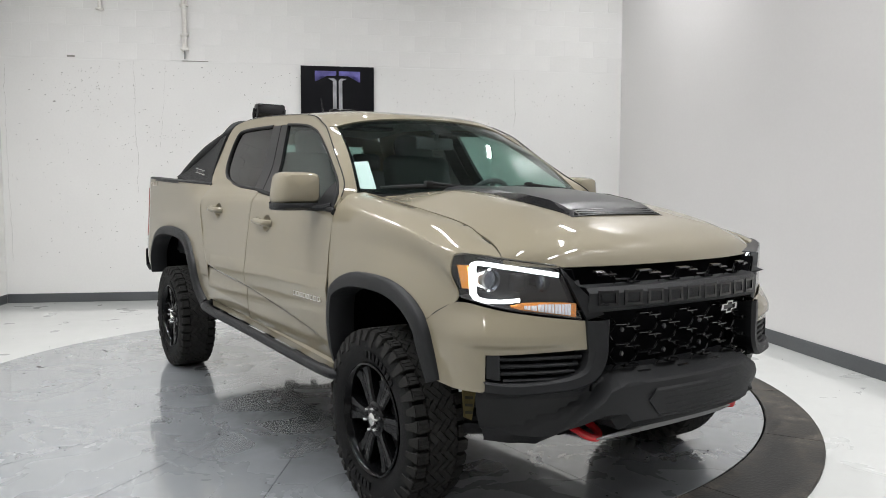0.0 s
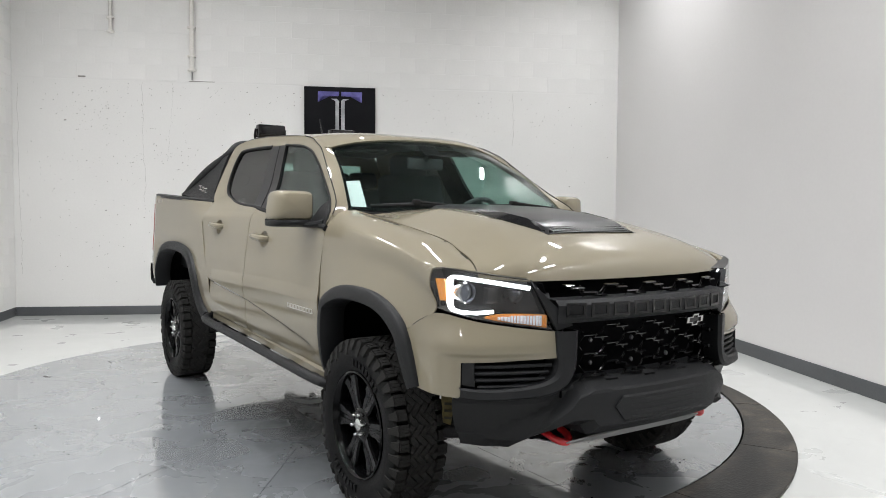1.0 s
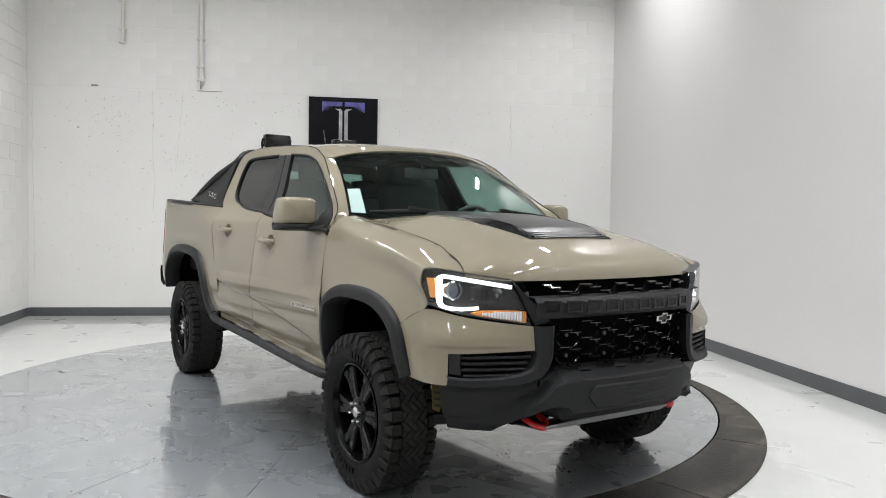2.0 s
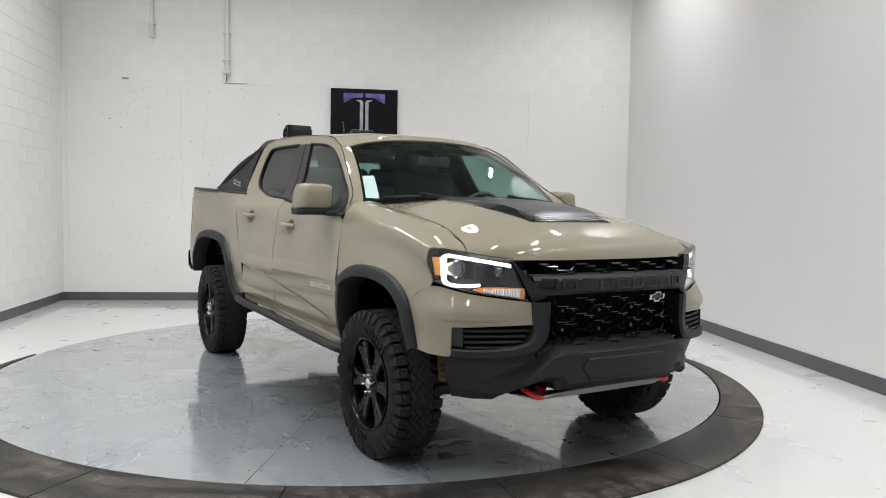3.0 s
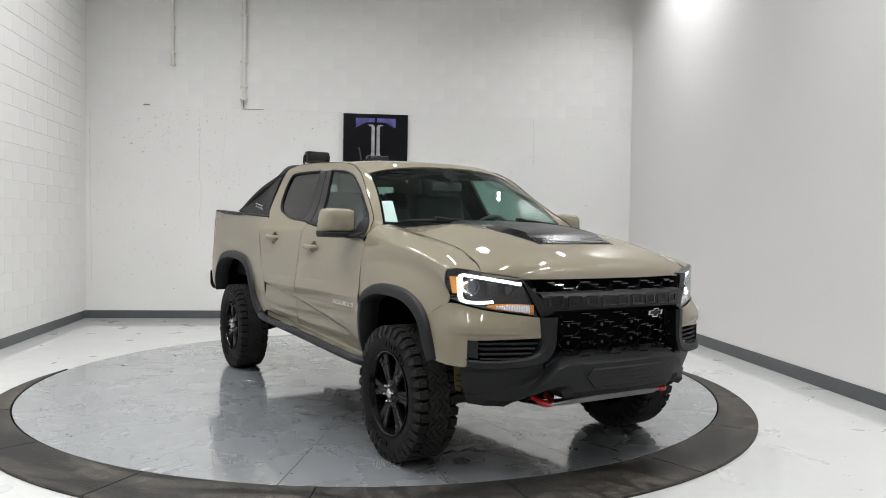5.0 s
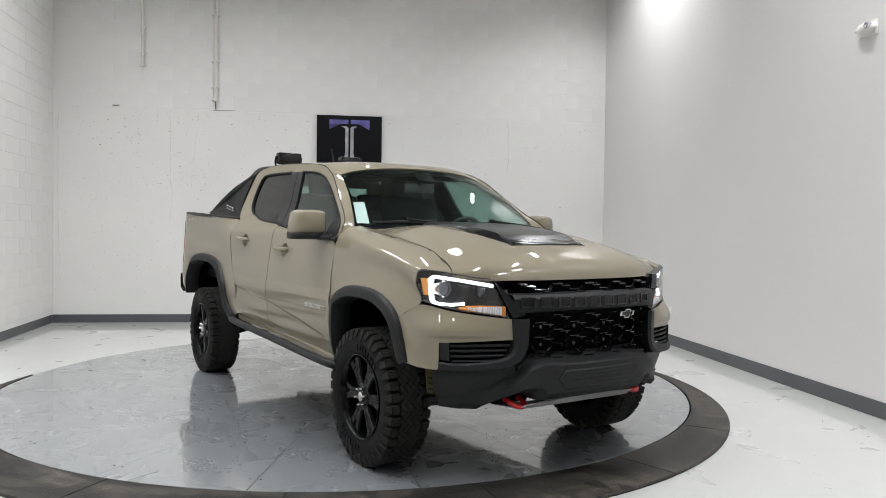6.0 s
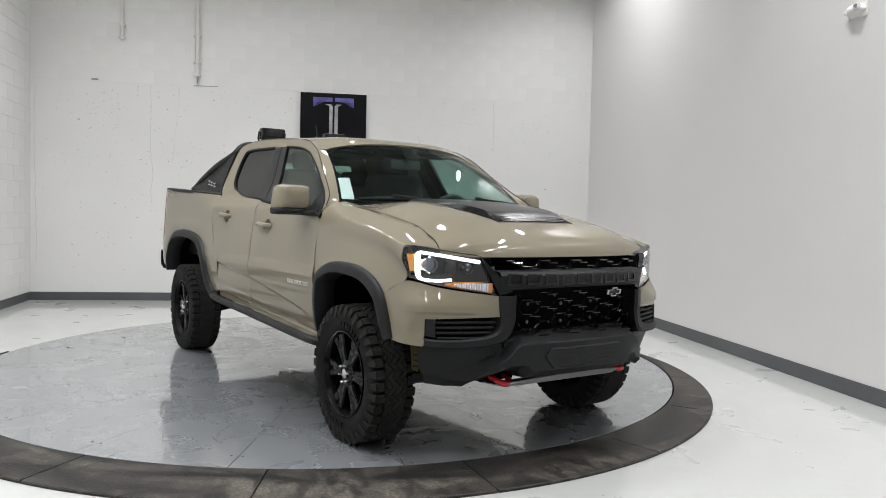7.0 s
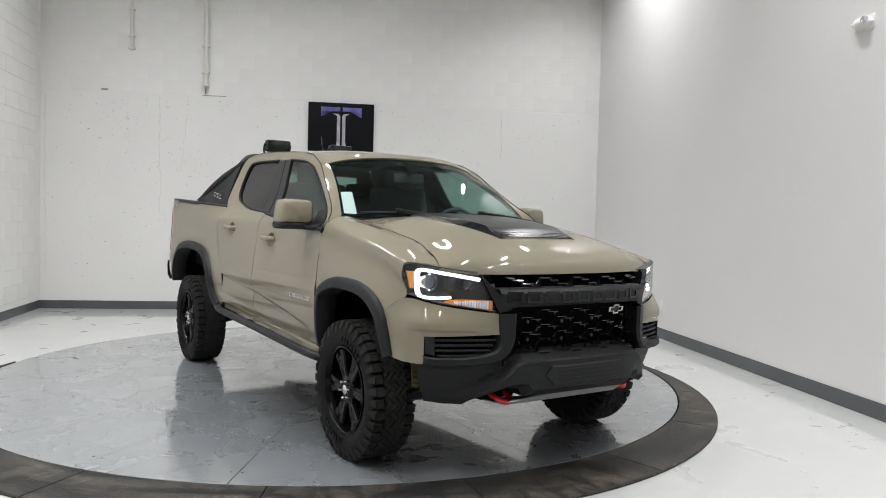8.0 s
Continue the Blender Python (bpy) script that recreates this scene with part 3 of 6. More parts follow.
lathe(bm, [(0.0, 0.004), (0.016, 0.004), (0.018, 0.010), (0.025, 0.010), (0.027, 0.0), (0.027, -0.02)], 20, "y", (lx - 0.052, RIGHT + 0.062, lz + 0.012))
part("lamp_lens", bm, REFLECTOR, lamp, "round clear lamp lens")
bm = bmesh.new()
bmesh.ops.create_uvsphere(bm, u_segments=14, v_segments=8, radius=0.016, matrix=Matrix.Translation((lx + 0.104, RIGHT + 0.030, lz + 0.004)))
part("test_knob", bm, LAMP_PLASTIC, lamp)
ox, oz = 2.468, 0.383
bm = bmesh.new()
box(bm, (ox - 0.035, RIGHT + 0.0005, oz - 0.06), (ox + 0.035, RIGHT + 0.008, oz + 0.06), bevel=0.002)
plate = thing("wall_outlet", "white duplex wall outlet", "outlet", bm, OUTLET)
plate.matrix_world = HALL
for dz in (-0.022, 0.022):
    bm = bmesh.new()
    box(bm, (ox - 0.012, RIGHT + 0.008, oz + dz - 0.013), (ox + 0.012, RIGHT + 0.0105, oz + dz + 0.013), bevel=0.003)
    part("socket", bm, LAMP_PLASTIC, plate)

# ceiling lights: pairs of long strips
def strip_light(x, y, length=1.2, power=LAMP_POWER, along_y=False):
    lamp_ob = thing("ceiling_light", "white steel strip light with two bright tubes", "light", group="ceiling strip lights")
    lamp_ob.matrix_world = HALL @ Matrix.Translation((x, y, CEILING - 0.62)) @ Matrix.Rotation(radians(90 if along_y else 0), 4, "Z")
    bm = bmesh.new()
    box(bm, (-length / 2, -0.09, 0.02), (length / 2, 0.09, 0.07), bevel=0.008)
    part("fixture", bm, LAMP_PLASTIC, lamp_ob)
    bm = bmesh.new()
    for sy in (-0.035, 0.035):
        tube(bm, [(-length / 2 + 0.03, sy, 0.008), (length / 2 - 0.03, sy, 0.008)], 0.016, 8, smooth=False)
    part("tubes", bm, TUBE, lamp_ob, "glowing white tubes")
    for sx in (-length / 2 + 0.1, length / 2 - 0.1):
        bm = bmesh.new()
        tube(bm, [(sx, 0, 0.07), (sx, 0, 0.56)], 0.004, 6, smooth=False)
        part("hanger", bm, TRUSS, lamp_ob)
    data = bpy.data.lights.new("strip_glow", "AREA")
    data.shape, data.size, data.size_y, data.energy = "RECTANGLE", length, 0.09, power
    data.color = (0.985, 0.99, 1.0)
    data.spread = radians(128)
    lo = bpy.data.objects.new("strip_glow", data)
    scene.collection.objects.link(lo)
    lo.matrix_world = HALL @ Matrix.Translation((x, y, CEILING - 0.645)) @ Matrix.Rotation(radians(90 if along_y else 0), 4, "Z")

LAMPS = ((2.7, -3.2, 2.0), (2.8, -0.2, 0.6), (2.8, 1.4, 0.7), (2.8, 3.1, 0.6), (1.0, 1.5, 0.8), (1.0, 3.1, 1.3),
         (-1.1, -2.6, 1.6), (-1.1, 0.5, 1.2), (-1.1, 2.9, 1.9), (-3.1, -1.3, 0.5), (-3.4, -3.25, 1.7), (-3.4, 0.5, 0.8), (-3.4, 2.9, 2.0),
         (-5.6, -3.25, 1.3), (-5.6, 0.5, 0.9), (-5.6, 2.9, 1.0))
for x, y, gain in LAMPS:
    strip_light(x, y, power=LAMP_POWER * gain)

# ---------- turntable ----------
TC = Vector((-0.543, 0.095, 0.0))
R_IN = 2.829
turntable = thing("turntable", "round grey steel vehicle turntable set into a dark ring", "turntable", kind="structure")
turntable.location = TC
bm = bmesh.new()
lathe(bm, [(0.0, -0.012), (R_IN + 0.012, -0.012), (R_IN + 0.012, -0.006), (0.0, -0.006)], 96, "z")
part("pit_base", bm, DARK, turntable, "dark gap under the plates")
def wedge(r0, r1, half, z0, z1, n, bevel=0.003):
    """A flat ring sector with softened upper edges."""
    bm = bmesh.new()
    def ring(r, a0, z):
        return [(r * math.cos(a), r * math.sin(a), z) for a in (-a0 + 2 * a0 * k / n for k in range(n + 1))]
    h0, h1 = half - bevel / max(r0, 0.3), half - bevel / r1
    lo = ring(r1, half, z0) + (ring(r0, half, z0)[::-1] if r0 > 0.01 else [(0, 0, z0)])
    md = ring(r1, half, z1 - bevel) + (ring(r0, half, z1 - bevel)[::-1] if r0 > 0.01 else [(0, 0, z1 - bevel)])
    tp = ring(r1 - bevel, h1, z1) + (ring(r0 + bevel, h0, z1)[::-1] if r0 > 0.01 else [(bevel * 8, 0, z1)])
    A, B, C = ([bm.verts.new(q) for q in o] for o in (lo, md, tp))
    m = len(A)
    for P, Q in ((A, B), (B, C)):
        for i in range(m):
            bm.faces.new([P[i], P[(i + 1) % m], Q[(i + 1) % m], Q[i]])
    if r0 > 0.01:
        k = n + 1
        for i in range(n):
            bm.faces.new([C[i], C[i + 1], C[2 * k - 2 - i], C[2 * k - 1 - i]])
    else:
        for i in range(n):
            bm.faces.new([C[i], C[i + 1], C[-1]])
    return bm
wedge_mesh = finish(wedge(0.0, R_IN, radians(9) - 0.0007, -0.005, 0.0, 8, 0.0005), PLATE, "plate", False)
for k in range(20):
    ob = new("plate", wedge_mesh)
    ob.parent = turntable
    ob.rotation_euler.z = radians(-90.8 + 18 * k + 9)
# the dark ring is wider towards one side: its outer edge has a centre of its own
RC, RR = Vector((0.323, -0.142)), 2.939
def ring_reach(a):
    d = Vector((math.cos(a), math.sin(a)))
    k = d.dot(RC)
    return k + math.sqrt(k * k - RC.length_squared + RR * RR)
for k in range(18):
    a0, a1 = radians(-12.6 + 20 * k) + 0.0012, radians(-12.6 + 20 * (k + 1)) - 0.0012
    n = 14
    angles = [a0 + (a1 - a0) * i / n for i in range(n + 1)]
    angles = [a for a in angles if ring_reach(a) > R_IN + 0.022]
    if len(angles) < 3:
        continue
    bm = bmesh.new()
    rows_ = []
    for a in angles:
        c, s_ = math.cos(a), math.sin(a)
        r0, r1 = R_IN + 0.012, ring_reach(a)
        rows_.append([Vector((r * c, r * s_, z)) for r, z in ((r0, -0.011), (r0, 0.001), (r0 + 0.003, 0.004), (r1 - 0.006, 0.004), (r1, -0.001), (r1, -0.0115))])
    vs = grid_faces(bm, rows_)
    bm.faces.new(vs[0])
    bm.faces.new(vs[-1][::-1])
    bmesh.ops.recalc_face_normals(bm, faces=bm.faces[:])
    part("ring_segment", bm, RING, turntable, smooth=False)
screw = bmesh.new()
lathe(screw, [(0.0, 0.0015), (0.005, 0.0012), (0.006, 0.0)], 10, "z")
screw_mesh = finish(screw, DARK, "screw")
for k in range(8):
    for r in (0.9, 1.5, 2.1, 2.65):
        for d in (-0.03, 0.03):
            ob = new("screw", screw_mesh)
            ob.parent = turntable
            a = radians(-109 + 18 * k)
            ob.location = (r * math.cos(a) - d * math.sin(a), r * math.sin(a) + d * math.cos(a), 0.0)

# crumbs, chips and scratches lying on the floor and the plates
def floor_marks():
    rng = random.Random(11)
    bm = bmesh.new()
    def mark(x, y, z, size, thin, turn):
        m = 7
        vs = []
        for i in range(m):
            t = 6.283 * i / m
            a, c = size * math.cos(t) * rng.uniform(0.5, 1.2), size * thin * math.sin(t) * rng.uniform(0.5, 1.2)
            vs.append(bm.verts.new((x + a * math.cos(turn) - c * math.sin(turn), y + a * math.sin(turn) + c * math.cos(turn), z)))
        top = bm.faces.new(vs)
        if top.normal.z < 0:
            top.normal_flip()
        ext = bmesh.ops.extrude_face_region(bm, geom=[top])
        for v_ in [g for g in ext["geom"] if isinstance(g, bmesh.types.BMVert)]:
            v_.co.z += 0.0012
            v_.co.x += (x - v_.co.x) * 0.3
            v_.co.y += (y - v_.co.y) * 0.3
    for k in range(430):
        a, r = rng.uniform(0, 6.283), rng.uniform(0.4, 5.2) ** 1.0
        x, y = TC.x + r * math.cos(a), TC.y + r * math.sin(a)
        h = (HALL.inverted() @ Vector((x, y, 0)))
        if not (FRONT + 0.2 < h.x < BACK - 0.15 and RIGHT + 0.15 < h.y < LEFT - 0.15):
            continue
        on_plate = r < R_IN - 0.03
        if not on_plate and r < ring_reach(a) + 0.03:
            continue
        size = rng.choice((0.002, 0.003, 0.003, 0.004, 0.006, 0.010, 0.016))
        mark(x, y, 0.0002 if on_plate else -0.0117, size, rng.uniform(0.25, 0.8) if size < 0.008 else 0.22, rng.uniform(0, 3.14))
    for x, y, size, thin, turn in ((-1.57, -1.89, 0.055, 0.32, 0.2), (-1.525, -1.87, 0.025, 0.4, 0.9), (-1.05, -1.55, 0.03, 0.25, 0.5), (-1.9, -1.35, 0.09, 0.10, 0.1)):
        mark(x, y, 0.0002, size, thin, turn)
    bm.normal_update()
    return bm
crumbs = part("floor_crumbs", floor_marks(), PIT_DARK, turntable, "small dark crumbs and chips on the floor", smooth=False)
tagged(crumbs, kind="stuff")
crumbs.matrix_world = Matrix.Identity(4)


# ---------- the truck ----------
# x: towards its nose, y: to its left, z: up; the origin lies between the axles
truck = thing("pickup_truck", "sand-coloured crew cab off-road pickup truck with black trim", "pickup truck")
AXLE_F, AXLE_R, HUB_Z = 1.629, -1.629, 0.386

def lerp_table(x, xs, ys):
    return float(np.interp(x, xs, ys))

def smooth_table(x, xs, ys):
    """Like lerp_table, but through a smooth curve that never overshoots."""
    if x <= xs[0]:
        return ys[0]
    if x >= xs[-1]:
        return ys[-1]
    n = len(xs)
    k = max(i for i in range(n - 1) if xs[i] <= x)
    def slope(i):
        return (ys[i + 1] - ys[i]) / (xs[i + 1] - xs[i])
    def tangent(i):
        if i == 0:
            return slope(0)
        if i == n - 1:
            return slope(n - 2)
        a, b = slope(i - 1), slope(i)
        if a * b <= 0:
            return 0.0
        h0, h1 = xs[i] - xs[i - 1], xs[i + 1] - xs[i]
        return 3 * (h0 + h1) / ((2 * h1 + h0) / a + (h1 + 2 * h0) / b)
    h = xs[k + 1] - xs[k]
    t = (x - xs[k]) / h
    return ((1 + 2 * t) * (1 - t) ** 2 * ys[k] + t * (1 - t) ** 2 * h * tangent(k)
            + t * t * (3 - 2 * t) * ys[k + 1] + t * t * (t - 1) * h * tangent(k + 1))

def half_width(z):
    return smooth_table(z, (0.5, 0.55, 0.65, 0.80, 0.90, 1.0, 1.15, 1.25, 1.30, 1.345, 1.42, 1.55, 1.69, 1.80, 1.9),
                      (0.84, 0.855, 0.885, 0.903, 0.905, 0.897, 0.877, 0.863, 0.852, 0.820, 0.764, 0.707, 0.654, 0.613, 0.57))

def bed_width(x, z):
    k = min(max((-2.294 - x) / 0.4, 0), 1)
    near = min(max((x + 1.35) / 0.45, 0), 1)
    side = lerp_table(z, (0.5, 0.8, 0.9, 1.0, 1.15, 1.46, 1.5), (0.86, 0.903, 0.905, 0.898, 0.888, 0.872, 0.86))
    return side + near * near * min(half_width(z) + 0.020 - side, 0.0) - 0.09 * k * k

def nose(y):
    """x of the front surface over y."""
    return smooth_table(abs(y), (0, 0.12, 0.25, 0.36, 0.45, 0.55, 0.65, 0.75, 0.82, 0.87, 0.90, 0.92), (2.56, 2.556, 2.545, 2.525, 2.50, 2.455, 2.40, 2.34, 2.28, 2.2, 2.08, 1.9))

def on_side(s):
    return lambda q: Vector((q.x, s * half_width(q.z), q.z))

def flat_side(pts):
    return [(x, 0, z) for x, z in pts]

ARCH_F = [(1.185, 0.56), (1.195, 0.655), (1.229, 0.874), (1.281, 0.944), (1.416, 0.994), (1.572, 1.007), (1.768, 0.997), (1.928, 0.951), (2.035, 0.875)]
ARCH_F_LOW = ARCH_F + [(2.08, 0.781), (2.124, 0.658)]
ARCH_R = [(-0.80, 0.61), (-0.909, 0.695), (-0.983, 0.871), (-1.158, 1.024), (-1.445, 1.080), (-1.80, 1.082), (-2.040, 1.025), (-2.163, 0.88), (-2.224, 0.70)]
HOOD_SEAM = [(1.15, 0.702, 1.356), (1.6, 0.682, 1.288), (1.96, 0.678, 1.228), (2.10, 0.703, 1.192), (2.20, 0.723, 1.164), (2.26, 0.737, 1.140), (2.295, 0.746, 1.117)]

# outer edge of the front door's window frame, from the cowl over the roof
FRAME_F = [(1.185, 0.830, 1.328), (1.143, 0.791, 1.383), (1.031, 0.750, 1.451), (0.863, 0.704, 1.557), (0.662, 0.652, 1.694), (0.576, 0.638, 1.732), (0.471, 0.623, 1.772), (0.336, 0.614, 1.796), (0.116, 0.608, 1.812)]

def mir(pts, s):
    return [(p[0], s * p[1], p[2]) for p in pts]

def ws_point(u, v):
    """u across, v from the cowl up."""
    low = 0.728
    y = u * (low + (0.583 - low) * v)
    xb, xt = 1.30 - 0.145 * u * u, 0.715 - 0.075 * u * u
    zb, zt = 1.335 + 0.022 * u * u, 1.770 - 0.042 * u * u - 0.020 * u ** 6
    return Vector((xb + (xt - xb) * v + 0.022 * math.sin(math.pi * v), y, zb + (zt - zb) * v + 0.020 * math.sin(math.pi * v)))

for s in (-1, 1):
    out = (0, s, 0.1)
    # front fender; from the hood gap its top falls away towards the flank
    def shoulder(q):
        xs, ys, zs = zip(*HOOD_SEAM)
        d = max(abs(q.y) - smooth_table(q.x, xs, ys), 0.0)
        lid = smooth_table(q.x, xs, zs) - 0.10 * d - 0.95 * d * d
        h = q.z - lid
        soft = 0.5 * (h + math.sqrt(h * h + 0.00012)) - 0.5 * math.sqrt(0.00012) * min(d / 0.03, 1)
        return Vector((q.x, q.y, q.z - (max(soft, 0.0) if d > 0 else 0.0)))
    bm = bmesh.new()
    foot = [(1.185, 0.56), (1.195, 0.655), (1.229, 0.874)]
    low = [[Vector((1.183 + (x - 1.183) * k / 4, s * (half_width(z) - 0.002 * (z > 0.85)), z)) for k in range(5)] for x, z in [(q.x, q.z) for q in spline(flat_side(foot), 8)]]
    grid_faces(bm, low)
    top_low = [(q.x, abs(q.y), q.z) for q in low[-1]]
    rows_ = coons(mir([top_low[0], top_low[2], top_low[4]] + [(x, 0.903, z) for x, z in ARCH_F[3:]], s), mir([(x, y - 0.0, z) for x, y, z in HOOD_SEAM], s),
                  mir([top_low[0], (1.176, 0.894, 0.98), (1.172, 0.885, 1.08), (1.175, 0.862, 1.25), (1.168, 0.80, 1.335), (1.15, 0.702, 1.356)], s),
                  mir([(2.035, 0.903, 0.875), (2.198, 0.872, 0.966), (2.172, 0.886, 1.06), (2.19, 0.872, 1.137), (2.255, 0.815, 1.134), (2.295, 0.746, 1.117)], s),
                  60, 30, yblend=2.6, fit=shoulder)
    grid_faces(bm, rows_)
    bmesh.ops.remove_doubles(bm, verts=bm.verts[:], dist=0.0015)
    thicken(bm, 0.006, out)
    fender = part("front_fender", bm, PAINT, truck, "sand-painted front fender")
    bm = bmesh.new()
    tube(bm, mir([(x, y - 0.004, z - 0.009 - 0.006 * (s > 0)) for x, y, z in HOOD_SEAM], s), 0.0045, 8, n=40)
    part("hood_seal", bm, SEAL, fender, "black seal in the hood gap")
    bm = bmesh.new()
    tube(bm, mir([(2.030, 0.893, 0.870), (2.10, 0.887, 0.911), (2.195, 0.863, 0.959)], s), 0.006, 8, n=20)
    part("bumper_seam", bm, SEAL, fender, "dark gap above the bumper corner")
    # front door, lower skin
    bm = bmesh.new()
    rows_ = coons(flat_side([(0.056, 0.600), (0.6, 0.575), (1.180, 0.545)]), flat_side([(0.056, 1.361), (0.25, 1.342), (0.7, 1.305), (1.170, 1.268)]),
                  flat_side([(0.056, 0.600), (0.056, 1.361)]), flat_side([(1.180, 0.545), (1.176, 0.92), (1.167, 1.08), (1.170, 1.268)]), 150, 150)
    def skin(q):
        x, z = q.x, q.z
        line = lerp_table(x, (-0.70, 0.10, 0.64, 1.02, 1.2), (0.872, 0.803, 0.732, 0.668, 0.63))
        d = line - z
        dent = 0.0
        if d > 0:
            e = min(d / 0.022, 1)
            dent = 0.013 * e * e * (3 - 2 * e) * max(0.0, 1 - max(d - 0.022, 0) / 0.13)
        dent *= min(max((1.08 - x) / 0.12, 0), 1)
        ridge_z = lerp_table(x, (-0.7, -0.33, 0.47, 1.2), (0.868, 0.875, 0.888, 0.888))
        swell = 0.007 * max(0.0, 1 - abs(z - ridge_z) / 0.07) if x > -0.62 else 0.0
        cup = 0.0
        for hx, hz in ((0.335, 1.177), (-0.535, 1.231)):
            r = math.hypot((x - hx) / 0.058, (z - hz) / 0.047)
            if r < 1.0:
                cup = 0.026 * (1 - r ** 4)
        rear = 0.022 * min(max((-0.35 - x) / 0.5, 0), 1) * min(max((z - 1.1) / 0.2, 0), 1)
        return Vector((x, s * (half_width(z) - dent + swell - cup + rear), z))
    rows_ = [[skin(q) for q in row] for row in rows_]
    shell(bm, rows_, 0.006, out)
    door = part("front_door", bm, PAINT, truck, "sand-painted front door with dark window")
    # rear door, lower skin
    bm = bmesh.new()
    rows_ = coons(flat_side([(-0.70, 0.628), (-0.3, 0.615), (0.048, 0.600)]), flat_side([(-0.90, 1.405), (-0.72, 1.450), (-0.46, 1.399), (-0.2, 1.379), (0.048, 1.362)]),
                  flat_side([(-0.70, 0.628), (-0.685, 0.84), (-0.80, 1.02), (-0.885, 1.2), (-0.90, 1.405)]), flat_side([(0.048, 0.600), (0.048, 1.362)]), 150, 150)
    rows_ = [[skin(q) for q in row] for row in rows_]
    shell(bm, rows_, 0.006, out)
    rdoor = part("rear_door", bm, PAINT, truck, "sand-painted rear door with dark window")
    # bed side
    bm = bmesh.new()
    rows_ = coons(flat_side([(-0.704, 0.628)] + ARCH_R), flat_side([(-0.904, 1.402), (-1.5, 1.432), (-2.163, 1.460), (-2.600, 1.472)]),
                  flat_side([(-0.704, 0.628), (-0.689, 0.84), (-0.804, 1.02), (-0.889, 1.2), (-0.904, 1.402)]),
                  flat_side([(-2.224, 0.70), (-2.425, 0.74), (-2.583, 0.84), (-2.613, 1.1), (-2.600, 1.472)]), 44, 22)
    rows_ = [[Vector((q.x, s * (bed_width(q.x, q.z) + 0.010 * math.exp(-((q.z - 1.13) / 0.05) ** 2) * math.exp(-((q.x + 1.63) / 0.45) ** 4)), q.z)) for q in row] for row in rows_]
    shell(bm, rows_, 0.006, out)
    bed_side = part("bed_side", bm, PAINT, truck, "sand-painted cargo bed side")
    # bed rail cap
    bm = bmesh.new()
    rows_ = []
    for x, z in ((-0.91, 1.402), (-1.5, 1.432), (-2.163, 1.460), (-2.609, 1.473)):
        w = bed_width(x, z)
        rows_.append([Vector((x, s * (w + 0.004), z - 0.012)), Vector((x, s * (w + 0.002), z + 0.010)), Vector((x, s * (w - 0.015), z + 0.018)), Vector((x, s * (w - 0.075), z + 0.014)), Vector((x, s * (w - 0.085), z - 0.03))])
    shell(bm, rows_, 0.006, (0, 0.2 * s, 1))
    part("bed_rail_cap", bm, BLACK_PLASTIC, truck, "black plastic bed rail cap")
    # inner bed wall
    bm = bmesh.new()
    box(bm, (-2.530, s * 0.70 - 0.02, 0.86), (-1.02, s * 0.70 + 0.02, 1.40), bevel=0.01)
    part("bed_inner_wall", bm, BLACK_PLASTIC, truck, "black bed liner wall")
    # rocker
    bm = bmesh.new()
    rows_ = [[Vector((x, s * (0.868 + dy), z0 + dz)) for dy, dz in ((-0.01, 0.0), (0.004, -0.012), (0.003, -0.045), (-0.02, -0.065), (-0.10, -0.07))] for x, z0 in ((-0.69, 0.630), (0.05, 0.604), (0.6, 0.578), (1.175, 0.548))]
    shell(bm, rows_, 0.006, (0, s, -0.5))
    part("rocker_panel", bm, PAINT, truck, "sand-painted rocker panel")
    # flares
    for centre, arch in ((AXLE_F, ARCH_F_LOW), (AXLE_R, ARCH_R)):
        L = spline(flat_side(arch), 40)
        c = Vector((centre, 0, 0.40))
        rows_ = [[] for _ in range(7)]
        for i, q in enumerate(L):
            t = (L[min(i + 1, 40)] - L[max(i - 1, 0)]).normalized()
            inward = Vector((t.z, 0, -t.x))
            if inward.dot(c - q) < 0:
                inward = -inward
            w0 = half_width(q.z) if centre > 0 else bed_width(q.x, q.z)
            for k, (d, y) in enumerate(((-0.004, w0 - 0.004), (-0.002, w0 + 0.016), (0.006, w0 + 0.026), (0.030, w0 + 0.034), (0.058, w0 + 0.036), (0.064, w0 + 0.028), (0.064, w0 - 0.09))):
                p = q + inward * d
                rows_[k].append(Vector((p.x, s * y, p.z)))
        bm = bmesh.new()
        shell(bm, rows_, 0.004, (0, s, 0.05))
        part("fender_flare", bm, BLACK_PLASTIC, truck, "matt black fender flare", angle=0.9)
        # wheel well liner
        bm = bmesh.new()
        P = []
        for i, q in enumerate(L):
            P.append([Vector((q.x, s * y, q.z)) + (c - q).normalized() * (0.02 if y > 0.5 else 0.0) for y in (0.86, 0.62, 0.42)])
        grid_faces(bm, P)
        P2 = [[p[2], Vector((centre + (p[2].x - centre) * 0.02, s * 0.42, 0.45))] for p in P]
        grid_faces(bm, P2)
        part("wheel_well_liner", bm, DARK, truck, "black wheel well liner")
    # greenhouse: frames, pillars, panes
    def side_line(pts, off=0.0):
        return [(x, s * (half_width(z) + off), z) for x, z in pts]
    frame_f = [(x, s * y, z) for x, y, z in FRAME_F]
    win_f = side_line([(1.151, 1.268), (1.138, 1.340), (1.039, 1.404), (0.928, 1.468), (0.739, 1.586), (0.566, 1.679), (0.496, 1.703), (0.39, 1.730), (0.256, 1.746), (0.076, 1.760)])
    bm = bmesh.new()
    shell(bm, coons(frame_f, win_f, [frame_f[0], win_f[0]], [frame_f[-1], win_f[-1]], 30, 3), 0.02, out)
